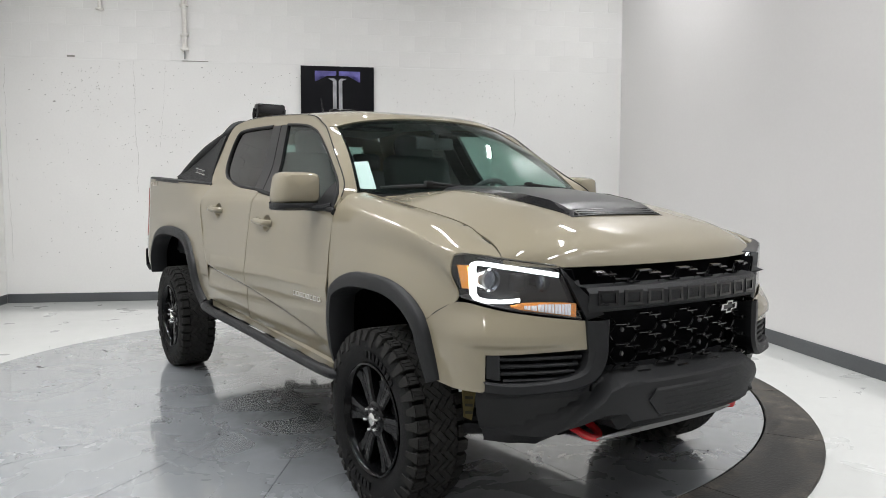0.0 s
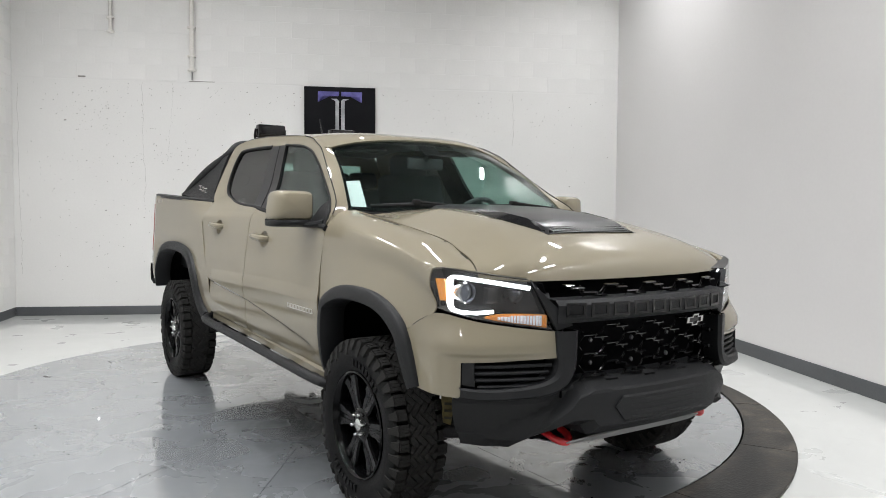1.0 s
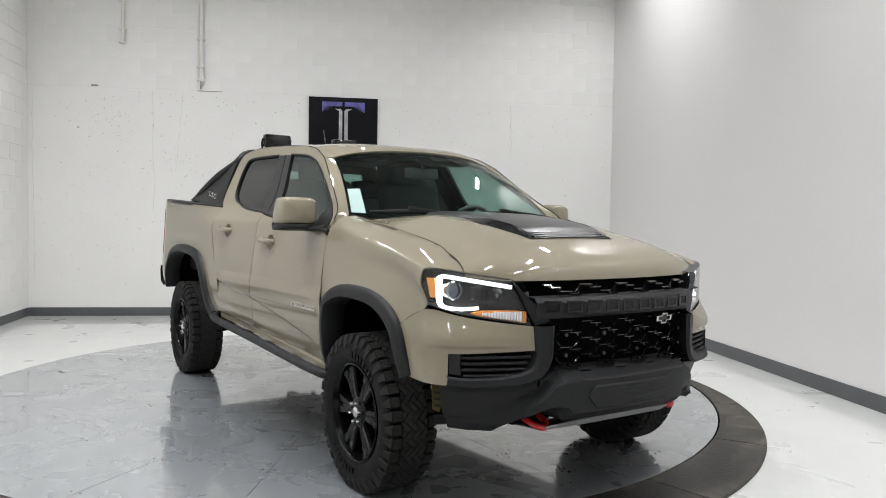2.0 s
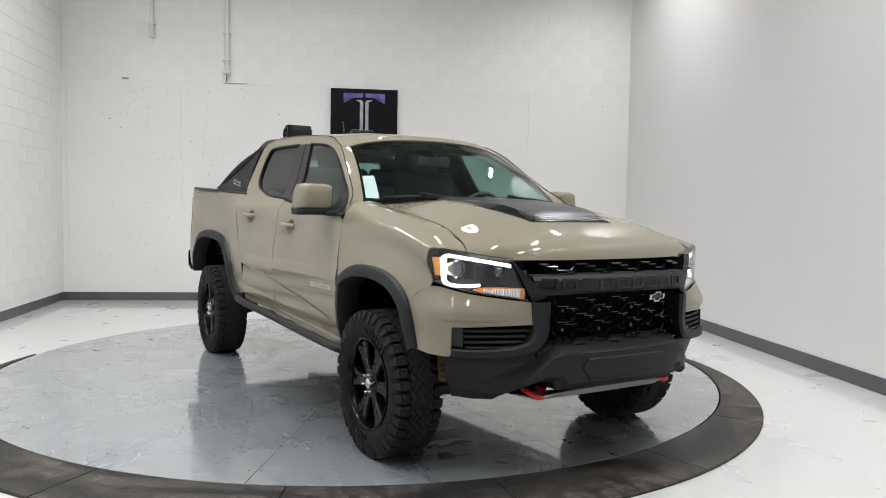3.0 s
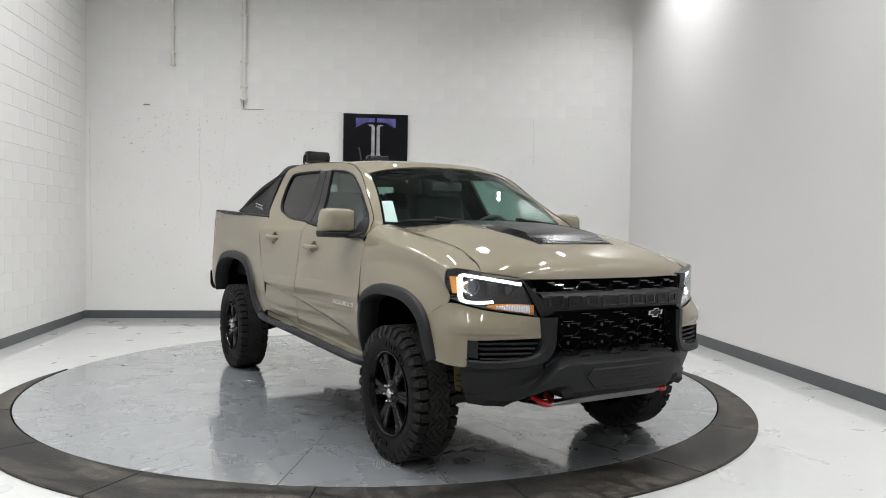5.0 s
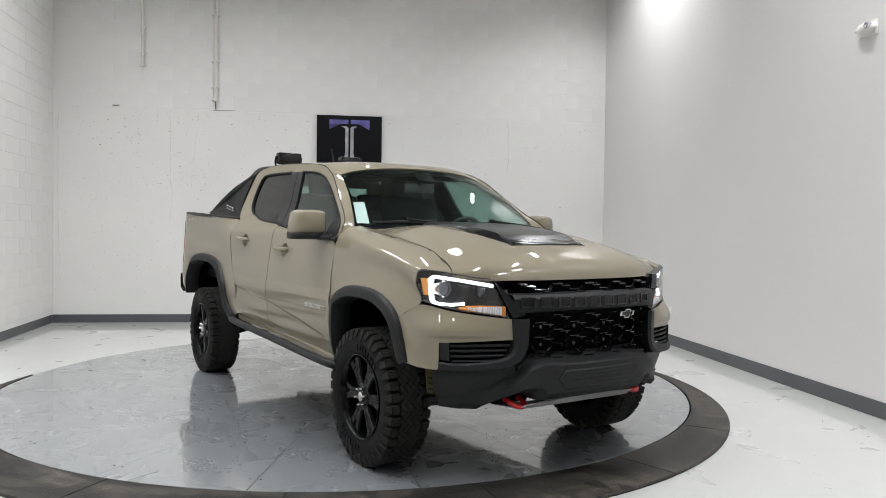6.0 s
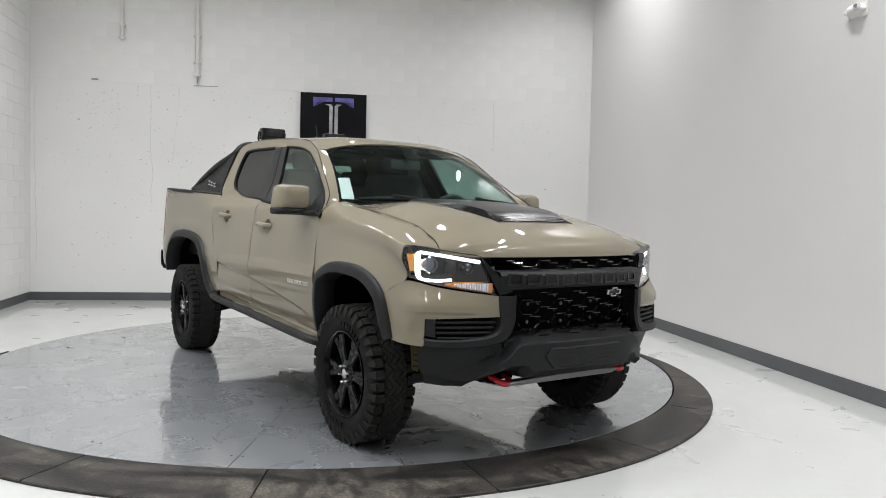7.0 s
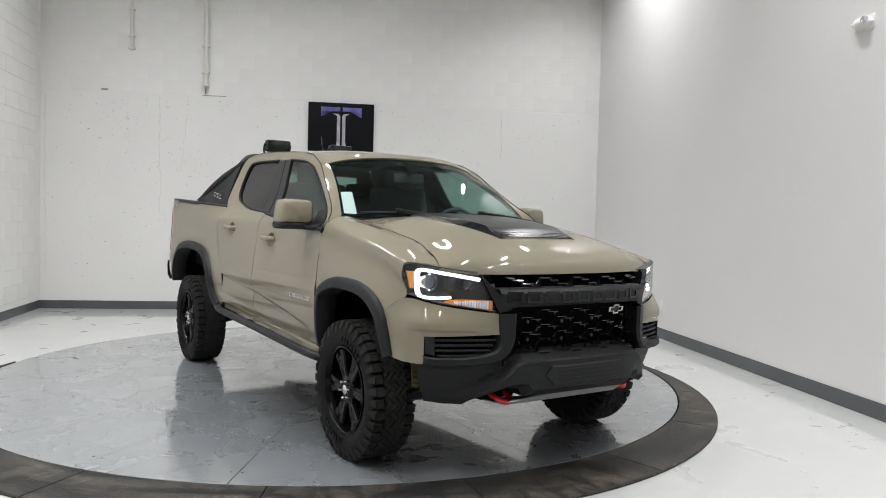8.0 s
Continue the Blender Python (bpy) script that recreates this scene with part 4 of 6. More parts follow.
    part("window_frame", bm, PAINT, door)
    bm = bmesh.new()
    tube(bm, [(q[0] + 0.004, q[1], q[2] + 0.003) for q in frame_f[:8]], 0.003, 6, n=40)
    part("frame_gap", bm, SEAL, door, "dark gap round the door frame")
    frame_r = [(0.116, s * 0.608, 1.812), (-0.094, s * 0.602, 1.828), (-0.327, s * 0.597, 1.842), (-0.565, s * 0.596, 1.846), (-0.80, s * 0.598, 1.842), (-0.985, s * 0.615, 1.80), (-1.02, s * 0.685, 1.63), (-0.985, s * 0.758, 1.48), (-0.90, s * 0.797, 1.405)]
    win_r = side_line([(0.070, 1.760), (-0.158, 1.766), (-0.35, 1.772), (-0.518, 1.774), (-0.714, 1.772), (-0.792, 1.757), (-0.833, 1.671), (-0.825, 1.551), (-0.784, 1.491), (-0.708, 1.451)])
    bm = bmesh.new()
    shell(bm, coons(frame_r, win_r, [frame_r[0], win_r[0]], [frame_r[-1], win_r[-1]], 30, 4), 0.02, out)
    part("window_frame", bm, PAINT, rdoor)
    # black pillar between the doors
    pil_a = side_line([(0.076, 1.760), (0.128, 1.63), (0.185, 1.49), (0.243, 1.344)], 0.002)
    pil_b = side_line([(-0.158, 1.766), (-0.122, 1.63), (-0.085, 1.50), (-0.05, 1.371)], 0.002)
    mid_a = [tuple(Vector(a).lerp(Vector(b), 0.42)) for a, b in zip(pil_a, pil_b)]
    mid_b = [tuple(Vector(a).lerp(Vector(b), 0.46)) for a, b in zip(pil_a, pil_b)]
    for e0, e1, owner in ((pil_a, mid_a, door), (mid_b, pil_b, rdoor)):
        bm = bmesh.new()
        shell(bm, coons(e0, e1, [e0[0], e1[0]], [e0[-1], e1[-1]], 12, 3), 0.02, out)
        part("door_pillar", bm, SATIN_BLACK, owner, "satin black door pillar")
    # panes
    def pane(top, front_line, rear_line, bottom, owner, mat):
        bm = bmesh.new()
        shell(bm, [[q - Vector((0, s * 0.010, 0)) for q in row] for row in coons(bottom, top, front_line, rear_line, 16, 10)], 0.004, out)
        ob = part("window_pane", bm, mat, owner, "tinted glass pane")
        ob.visible_shadow = False
        return ob
    pane(side_line([(1.039, 1.404), (0.928, 1.468), (0.739, 1.586), (0.566, 1.679), (0.39, 1.730), (0.076, 1.760)]), side_line([(1.151, 1.268), (1.138, 1.340), (1.039, 1.404)]), side_line([(0.243, 1.344), (0.185, 1.49), (0.128, 1.63), (0.076, 1.760)]), side_line([(1.151, 1.268), (0.7, 1.306), (0.243, 1.344)]), door, SIDE_GLASS)
    pane(side_line([(-0.833, 1.671), (-0.792, 1.757), (-0.714, 1.772), (-0.518, 1.774), (-0.158, 1.766)]), side_line([(-0.708, 1.451), (-0.784, 1.491), (-0.825, 1.551), (-0.833, 1.671)]), side_line([(-0.05, 1.371), (-0.085, 1.50), (-0.122, 1.63), (-0.158, 1.766)]), side_line([(-0.708, 1.451), (-0.48, 1.402), (-0.255, 1.382), (-0.05, 1.371)]), rdoor, PRIVACY)
    # black belt line and window seals
    bm = bmesh.new()
    tube(bm, side_line([(1.165, 1.252), (1.151, 1.268), (0.7, 1.304), (0.243, 1.342), (0.05, 1.362)], 0.001), 0.011, 8, flat=1.2, n=30)
    tube(bm, [(q[0], q[1] - s * 0.002, q[2]) for q in win_f], 0.008, 8, n=30)
    part("window_seal", bm, SEAL, door, "black window seal")
    bm = bmesh.new()
    tube(bm, side_line([(0.05, 1.362), (-0.05, 1.371), (-0.255, 1.382), (-0.48, 1.402), (-0.62, 1.428), (-0.708, 1.451), (-0.784, 1.491), (-0.825, 1.551), (-0.833, 1.671), (-0.792, 1.757), (-0.714, 1.772), (-0.518, 1.774), (-0.165, 1.766)], -0.003), 0.010, 8, n=50)
    part("window_seal", bm, SEAL, rdoor, "black window seal")
    # sail corner behind the mirror
    bm = bmesh.new()
    tri = side_line([(1.155, 1.255), (1.140, 1.335), (1.03, 1.405), (0.985, 1.37), (0.965, 1.284)], 0.004)
    slab(bm, tri, (0, -s * 0.012, 0))
    part("mirror_sail", bm, BLACK_PLASTIC, door, "black mirror mounting corner")
    # A pillar outside the windshield
    fz, fx, fy = ([q[k] for q in FRAME_F] for k in (2, 0, 1))
    edges = [((1.195, 0.852, 1.265), (1.168, 0.742, 1.350))]
    for j in range(25):
        g = ws_point(1, j / 24)
        z = max(g.z - 0.02 * (1 - j / 24), 1.328)
        edges.append(((lerp_table(z, fz, fx) + 0.003, lerp_table(z, fz, fy) + 0.001, z), tuple(g + Vector((0.002, 0, 0.002)))))
    rows_ = []
    for a, b in edges:
        a, b = Vector(a), Vector(b)
        row = [a.lerp(b, i / 8) + Vector((0.001, 0.001, 0.001)) * (4 * (i / 8) * (1 - i / 8)) for i in range(9)]
        rows_.append([Vector((q.x, s * q.y, q.z)) for q in row])
    bm = bmesh.new()
    shell(bm, rows_, 0.02, (0.5, s, 0.6))
    part("front_pillar", bm, PAINT, truck, "sand-painted windshield pillar")
    # door handles
    for hx, hz, owner in ((0.29, 1.182, door), (-0.58, 1.236, rdoor)):
        w = half_width(hz)
        bm = bmesh.new()
        tube(bm, [(hx - 0.095, s * (w - 0.006), hz + 0.008), (hx - 0.08, s * (w + 0.022), hz + 0.008), (hx, s * (w + 0.031), hz + 0.005), (hx + 0.085, s * (w + 0.028), hz), (hx + 0.105, s * (w - 0.002), hz - 0.002)], 0.021, 10, flat=0.95, n=18)
        handle = part("door_handle", bm, PAINT, owner, "sand-painted pull handle")
    # plain bars for the door lettering
    bm = bmesh.new()
    for k in range(8):
        x0 = 0.79 + k * 0.0415
        z0 = 0.838
        w = half_width(z0) + 0.0035
        for dz0, dz1, a, b in ((-0.012, -0.0085, 0, 0.030), (0.0085, 0.012, 0, 0.030), (-0.0085, 0.0085, 0, 0.005), (-0.0085, 0.0085, 0.025, 0.030)):
            box(bm, (x0 + a, s * w - 0.003, z0 + dz0), (x0 + b, s * w + 0.003, z0 + dz1))
    part("door_lettering", bm, BADGE_LIGHT, door, "row of small grey raised bars", smooth=False)
    bm = bmesh.new()
    for k in range(3):
        x0 = -2.364 + k * 0.085
        box(bm, (x0, s * (bed_width(x0, 1.42) + 0.0005) - 0.0012, 1.405), (x0 + 0.07, s * (bed_width(x0, 1.42) + 0.0005) + 0.0012, 1.440))
    part("bed_decal", bm, BADGE_DULL, bed_side, "faded grey decal bars", smooth=False)
    # mirror
    mirror = part("mirror_base", (lambda b: (tube(b, [(1.115, s * 0.835, 1.288), (1.05, s * 0.872, 1.276), (0.955, s * 0.95, 1.282)], [0.030, 0.026], 10, flat=0.6, n=10), b)[1])(bmesh.new()), BLACK_PLASTIC, truck, "black door mirror arm")
    bm = bmesh.new()
    def mirror_loop(x, grow, z0=1.290, z1=1.452):
        pts = []
        y0, y1 = 0.852, 1.070
        cx, cz = (y0 + y1) / 2, (z0 + z1) / 2
        for k in range(28):
            a = 2 * math.pi * k / 28
            ca, sa = math.cos(a), math.sin(a)
            e = 0.36
            px = abs(ca) ** e * math.copysign(1, ca) * (y1 - y0) / 2 * grow
            pz = abs(sa) ** e * math.copysign(1, sa) * (z1 - z0) / 2 * grow
            if px > 0:
                px *= 1.0 - 0.20 * max(cz + pz - 1.30, 0) / 0.15
            pts.append(Vector((x - 0.02 * px / 0.1, s * (cx + px), cz + pz)))
        return pts
    loops = [mirror_loop(0.895, 0.97), mirror_loop(0.925, 1.0), mirror_loop(0.965, 0.985), mirror_loop(1.000, 0.92), mirror_loop(1.024, 0.78), mirror_loop(1.036, 0.5), mirror_loop(1.040, 0.05)]
    grid_faces(bm, loops, close=True, flip=(s < 0))
    bm.faces.new([bm.verts.new(q) for q in loops[-1]])
    bmesh.ops.remove_doubles(bm, verts=bm.verts[:], dist=0.0002)
    bm.faces.new([bm.verts.new(q) for q in mirror_loop(0.897, 0.96)])
    bmesh.ops.recalc_face_normals(bm, faces=bm.faces[:])
    part("mirror_cap", bm, PAINT, mirror, "sand-painted mirror cap")
    bm = bmesh.new()
    loops = [mirror_loop(0.893, 0.95, 1.262, 1.306), mirror_loop(0.93, 0.97, 1.262, 1.306), mirror_loop(0.975, 0.95, 1.262, 1.306), mirror_loop(1.008, 0.84, 1.264, 1.304), mirror_loop(1.028, 0.6, 1.266, 1.310), mirror_loop(1.034, 0.05, 1.28, 1.295)]
    grid_faces(bm, loops, close=True)
    bm.faces.new([bm.verts.new(q) for q in mirror_loop(0.894, 0.96, 1.264, 1.312)])
    bmesh.ops.recalc_face_normals(bm, faces=bm.faces[:])
    part("mirror_lower_shell", bm, BLACK_PLASTIC, mirror, "black mirror underside")
    bm = bmesh.new()
    bm.faces.new([bm.verts.new(q) for q in mirror_loop(0.8915, 0.88)])
    part("mirror_glass", bm, CHROME, mirror, "mirror glass")
    # rock rail below the doors
    bm = bmesh.new()
    tube(bm, [(-0.76, s * 0.84, 0.590), (-0.64, s * 0.935, 0.580), (0.2, s * 0.945, 0.555), (1.20, s * 0.945, 0.522), (1.32, s * 0.90, 0.516)], 0.029, 12, flat=0.85, n=40)
    rail = part("rock_rail", bm, BLACK_PLASTIC, truck, "black tubular rock rail under the doors")
    for x in (-0.5, -0.1, 0.32, 0.75, 1.08):
        z = 0.570 - 0.032 * (x + 0.5) / 0.9
        bm = bmesh.new()
        box(bm, (x - 0.04, min(s * 0.60, s * 0.93), z - 0.022), (x + 0.04, max(s * 0.60, s * 0.93), z + 0.002), bevel=0.006)
        part("rail_bracket", bm, STEEL, rail)
    # tail light
    bm = bmesh.new()
    rows_ = [[Vector((x, s * (bed_width(x, z) + 0.0035), z)) for x in (-2.425, -2.495, -2.556, -2.609)] + [Vector((-2.625, s * 0.74, z)), Vector((-2.625, s * 0.66, z))] for z in (0.98, 1.1, 1.25, 1.39)]
    shell(bm, rows_, 0.02, (-0.5, s, 0))
    part("tail_light", bm, TAIL_RED, truck, "red tail light")

# ---------- hood ----------
def hood_front(u):
    return 2.455 - 0.155 * abs(u) ** 2.6

def hood_height(x, r):
    d = max(hood_front(min(r, 1)) - x, 0)
    zc = smooth_table(d, (0, 0.012, 0.03, 0.06, 0.11, 0.18, 0.30, 0.45, 0.65, 1.0, 1.45), (1.080, 1.110, 1.138, 1.164, 1.193, 1.222, 1.259, 1.295, 1.328, 1.364, 1.385))
    ze = smooth_table(d, (0, 0.012, 0.045, 0.10, 0.20, 0.34, 0.70, 1.15), (1.092, 1.113, 1.142, 1.167, 1.193, 1.229, 1.288, 1.356))
    k = min(max((1 - r) / (0.42 - 0.14 * min(max((x - 1.8) / 0.4, 0), 1)), 0), 1)
    k = k * k * (3 - 2 * k)
    ridge = 0.007 * math.exp(-((r - 0.56) / 0.12) ** 2) * min(max((2.15 - x) / 0.5, 0), 1)
    # the rear edge dips beside the raised middle, where the wipers park
    dip = 0.026 * min(max((1.52 - x) / 0.27, 0), 1) * min(max((r - 0.30) / 0.2, 0), 1) * min(max((1 - r) / 0.10, 0), 1)
    return ze + (zc - ze) * k + ridge - dip

def hood_edge(x):
    return smooth_table(x, (1.0, 1.15, 1.6, 1.96, 2.10, 2.20, 2.26, 2.30), (0.706, 0.694, 0.674, 0.670, 0.695, 0.715, 0.729, 0.739))

def hood_point(u, v):
    """u from -1 to 1 across, v from 0 (windshield) to 1 (nose)."""
    xr = 1.29 - 0.13 * u * u
    xf = hood_front(u)
    x = xr + (xf - xr) * (1 - (1 - v) ** 1.25)
    return Vector((x, u * hood_edge(min(x, 2.30)), hood_height(x, abs(u))))
bm = bmesh.new()
shell(bm, [[hood_point(-1 + 2 * i / 72, j / 80) for i in range(73)] for j in range(81)], 0.008, (0.2, 0, 1))
hood = part("hood", bm, PAINT, truck, "sand-painted hood with raised centre", angle=1.2)

def hood_top(x, y):
    return hood_height(x, min(abs(y) / hood_edge(min(x, 2.3)), 1))
# raised black centre panel with side walls and front louvres
SCOOP = [(1.27, 0.275, 0.010), (1.45, 0.280, 0.014), (1.70, 0.268, 0.018), (1.90, 0.258, 0.024), (2.06, 0.250, 0.024), (2.13, 0.246, 0.012), (2.168, 0.243, 0.003)]
bm = bmesh.new()
rows_ = []
for i in range(25):
    x = 1.27 + (2.168 - 1.27) * i / 24
    w = lerp_table(x, [q[0] for q in SCOOP], [q[1] for q in SCOOP])
    h = lerp_table(x, [q[0] for q in SCOOP], [q[2] for q in SCOOP])
    row = []
    for r in (-1.13, -1.0, -0.8, -0.6, -0.4, -0.2, 0, 0.2, 0.4, 0.6, 0.8, 1.0, 1.13):
        y = r * w
        if abs(r) > 1:
            row.append(Vector((x, y, hood_top(x, y) + 0.001)))
        else:
            crown = hood_top(x, 0) * 0.55 + hood_top(x, y) * 0.45
            row.append(Vector((x, y, crown + h + 0.004 * (1 - r * r))))
    rows_.append(row)
shell(bm, rows_, 0.003, (0, 0, 1))
scoop = part("hood_panel", bm, SATIN_BLACK, truck, "raised satin black hood panel", angle=0.35)
for s in (-1, 1):
    bm = bmesh.new()
    o = []
    for x, inn, up in ((1.66, 1.10, 0.004), (1.84, 1.30, 0.006), (2.02, 1.22, 0.006), (2.16, 1.08, 0.004), (2.16, 0.98, 0.010), (2.0, 1.0, 0.028), (1.84, 1.02, 0.026)):
        w = lerp_table(x, [q[0] for q in SCOOP], [q[1] for q in SCOOP])
        o.append((x, s * w * inn, hood_top(x, w * inn) + up))
    slab(bm, o, (0, 0, -0.012))
    part("hood_vent", bm, GLOSS_BLACK, scoop, "gloss black side vent")
for k in range(3):
    bm = bmesh.new()
    x = 2.118 + k * 0.018
    pts = [(x, y, hood_top(x, 0) * 0.55 + hood_top(x, y) * 0.45 + (0.0135, 0.010, 0.0065)[k]) for y in (-0.225, -0.11, 0, 0.11, 0.225)]
    tube(bm, pts, 0.0042, 8, n=16)
    part("louvre", bm, GLOSS_BLACK, scoop)

# cowl and wipers
bm = bmesh.new()
rows_ = []
for i in range(17):
    y = -0.68 + 1.36 * i / 16
    xf = 1.31 - 0.13 * (y / 0.69) ** 2
    rows_.append([Vector((xf, y, 1.348 - 0.01 * abs(y))), Vector((xf - 0.06, y, 1.335)), Vector((xf - 0.14, y, 1.345))])
shell(bm, rows_, 0.01, (0, 0, 1))
part("cowl", bm, BLACK_PLASTIC, truck, "black cowl below the windshield")
def wiper(y0, y1):
    bm = bmesh.new()
    pts = []
    for k in range(9):
        y = y0 + (y1 - y0) * k / 8
        x = 1.275 - 0.13 * (y / 0.69) ** 2 - 0.022
        pts.append((x, y, 1.370 + 0.010 * math.sin(math.pi * k / 8)))
    tube(bm, pts, 0.013, 8, n=16)
    blade = part("wiper", bm, SEAL, truck, "black wiper blade resting on the glass")
    bm = bmesh.new()
    y = (y0 + y1) / 2
    tube(bm, [(pts[4][0] + 0.004, y, 1.398), (1.255, y + 0.22, 1.375), (1.275, y + 0.40, 1.350)], 0.009, 8, n=12)
    box(bm, (pts[4][0] - 0.012, y - 0.02, 1.382), (pts[4][0] + 0.02, y + 0.02, 1.410), bevel=0.006)
    part("wiper_arm", bm, SEAL, blade)
wiper(-0.60, -0.12)
wiper(0.02, 0.55)

# windshield, roof, rear window
bm = bmesh.new()
shell(bm, [[ws_point(-1 + 2 * i / 28, j / 18) for i in range(29)] for j in range(19)], 0.005, (0.6, 0, 0.8))
windshield = part("windshield", bm, WINDSHIELD, truck, "green-tinted windshield glass")
windshield.visible_shadow = False
bm = bmesh.new()
def ws_band(us, v0, v1):
    shell(bm, [[ws_point(u, v) + Vector((-0.006, 0, -0.006)) for u in us] for v in (v0, v1)], 0.003, (0.6, 0, 0.8))
span = [-1 + 2 * i / 28 for i in range(29)]
ws_band(span, 0.0, 0.05)
ws_band(span, 0.955, 1.0)
for s in (-1, 1):
    shell(bm, [[ws_point(s * w, j / 18) + Vector((-0.006, 0, -0.006)) for w in (0.972, 1.0)] for j in range(19)], 0.003, (0.6, 0, 0.8))
part("windshield_border", bm, GLOSS_BLACK, windshield, "black printed windshield border")
bm = bmesh.new()
shell(bm, [[ws_point(u, v) + Vector((-0.010, 0, -0.010)) for u in (-0.10, -0.05, 0, 0.05, 0.10)] for v in (0.80, 0.88, 0.955)], 0.003, (0.6, 0, 0.8))
part("sensor_patch", bm, GLOSS_BLACK, windshield, "black sensor patch behind the mirror")
bm = bmesh.new()
shell(bm, [[ws_point(u, v) + Vector((-0.012, 0, -0.012)) for u in (-0.972, -0.94, -0.90, -0.862)] for v in (0.06, 0.17, 0.28, 0.40)], 0.002, (0.6, 0, 0.8))
part("window_paper", bm, PAPER, windshield, "white paper sheet behind the glass")

def roof_z(x, r):
    zc = smooth_table(x, (-1.06, -0.95, -0.7, -0.4, 0.0, 0.4, 0.60, 0.72), (1.815, 1.838, 1.853, 1.859, 1.853, 1.834, 1.812, 1.786))
    ze = smooth_table(x, (-1.06, -0.95, -0.8, -0.5, -0.2, 0.16, 0.396, 0.55, 0.646), (1.80, 1.822, 1.846, 1.848, 1.836, 1.812, 1.786, 1.756, 1.730))
    k = (1 - r ** 4.2)
    return ze + (zc - ze) * k
def roof_edge(x):
    return lerp_table(x, (-1.06, -0.8, -0.2, 0.116, 0.336, 0.471, 0.64), (0.575, 0.592, 0.596, 0.604, 0.606, 0.604, 0.586))
bm = bmesh.new()
rows_ = []
for j in range(31):
    v = j / 30
    row = []
    for i in range(33):
        u = -1 + 2 * i / 32
        xf = 0.715 - 0.075 * u * u
        x = -1.06 + (xf + 1.06) * v
        y = u * roof_edge(x)
        k = max(0.0, (v - 0.88) / 0.12) ** 2
        row.append(Vector((x, y, roof_z(x, abs(u)))).lerp(ws_point(u, 1.0) + Vector((0.006, 0, 0.004)), k))
    rows_.append(row)
rim_rows = rows_
shell(bm, rows_, 0.012, (0, 0, 1))
roof = part("roof", bm, PAINT, truck, "sand-painted cab roof", angle=1.2)
for s in (-1, 1):
    bm = bmesh.new()
    tube(bm, [(x, s * (roof_edge(x) - 0.002), roof_z(x, 1.0) + 0.003) for x in (-1.0, -0.7, -0.3, 0.1, 0.3, 0.40)], 0.0028, 6, n=30)
    part("roof_moulding", bm, SATIN_BLACK, roof, "thin black roof ditch moulding")
    # roof shoulder down to the pillar
    bm = bmesh.new()
    rows_ = []
    fx, fyy, fzz = ([q[k] for q in FRAME_F[:2:-1]] for k in range(3))
    for row in rim_rows:
        q = row[-1]
        if q.x < 0.10:
            continue
        x, e, z = q.x, q.y - 0.002, q.z + 0.001
        fy, fz = lerp_table(x, fx, fyy), lerp_table(x, fx, fzz)
        rows_.append([Vector((x, s * e, z)), Vector((x, s * ((e + fy) / 2 + 0.002), (z + fz) / 2 + 0.003)), Vector((x, s * (fy + 0.001), fz))])
    shell(bm, rows_, 0.01, (0, s, 0.5))
    part("roof_shoulder", bm, PAINT, roof)
# back of the cab
bm = bmesh.new()
rows_ = []
for j in range(9):
    v = j / 8
    z = 0.95 + (1.825 - 0.95) * v
    w = half_width(max(z, 0.9)) - 0.02
    rows_.append([Vector((-0.985 - 0.075 * min(v * 1.4, 1) + 0.03 * u * u, u * w, z)) for u in (-1, -0.75, -0.5, -0.25, 0, 0.25, 0.5, 0.75, 1)])
for a, b in ((0, 4), (7, 8)):
    shell(bm, rows_[a:b + 1], 0.02, (-1, 0, 0))
shell(bm, [r[:2] for r in rows_[4:8]], 0.02, (-1, 0, 0))
shell(bm, [r[-2:] for r in rows_[4:8]], 0.02, (-1, 0, 0))
cab_back = part("cab_back", bm, PAINT, truck, "sand-painted rear cab wall")
bm = bmesh.new()
shell(bm, [[q + Vector((-0.004, 0, 0)) for q in r[1:-1]] for r in rows_[4:8]], 0.005, (-1, 0, 0))
rw = part("rear_window", bm, SIDE_GLASS, truck, "tinted rear cab window")
rw.visible_shadow = False

# antenna, and light pods on the bed bar
bm = bmesh.new()
tube(bm, [(-0.73, 0.0, 1.850), (-0.735, 0, 1.872)], [0.03, 0.018], 10, smooth=False)
ant = part("antenna_base", bm, GLOSS_BLACK, truck, "black antenna base")
bm = bmesh.new()
tube(bm, [(-0.735, 0, 1.865), (-0.80, 0, 2.05)], [0.0075, 0.005], 8, smooth=False)
part("antenna_mast", bm, GLOSS_BLACK, ant)

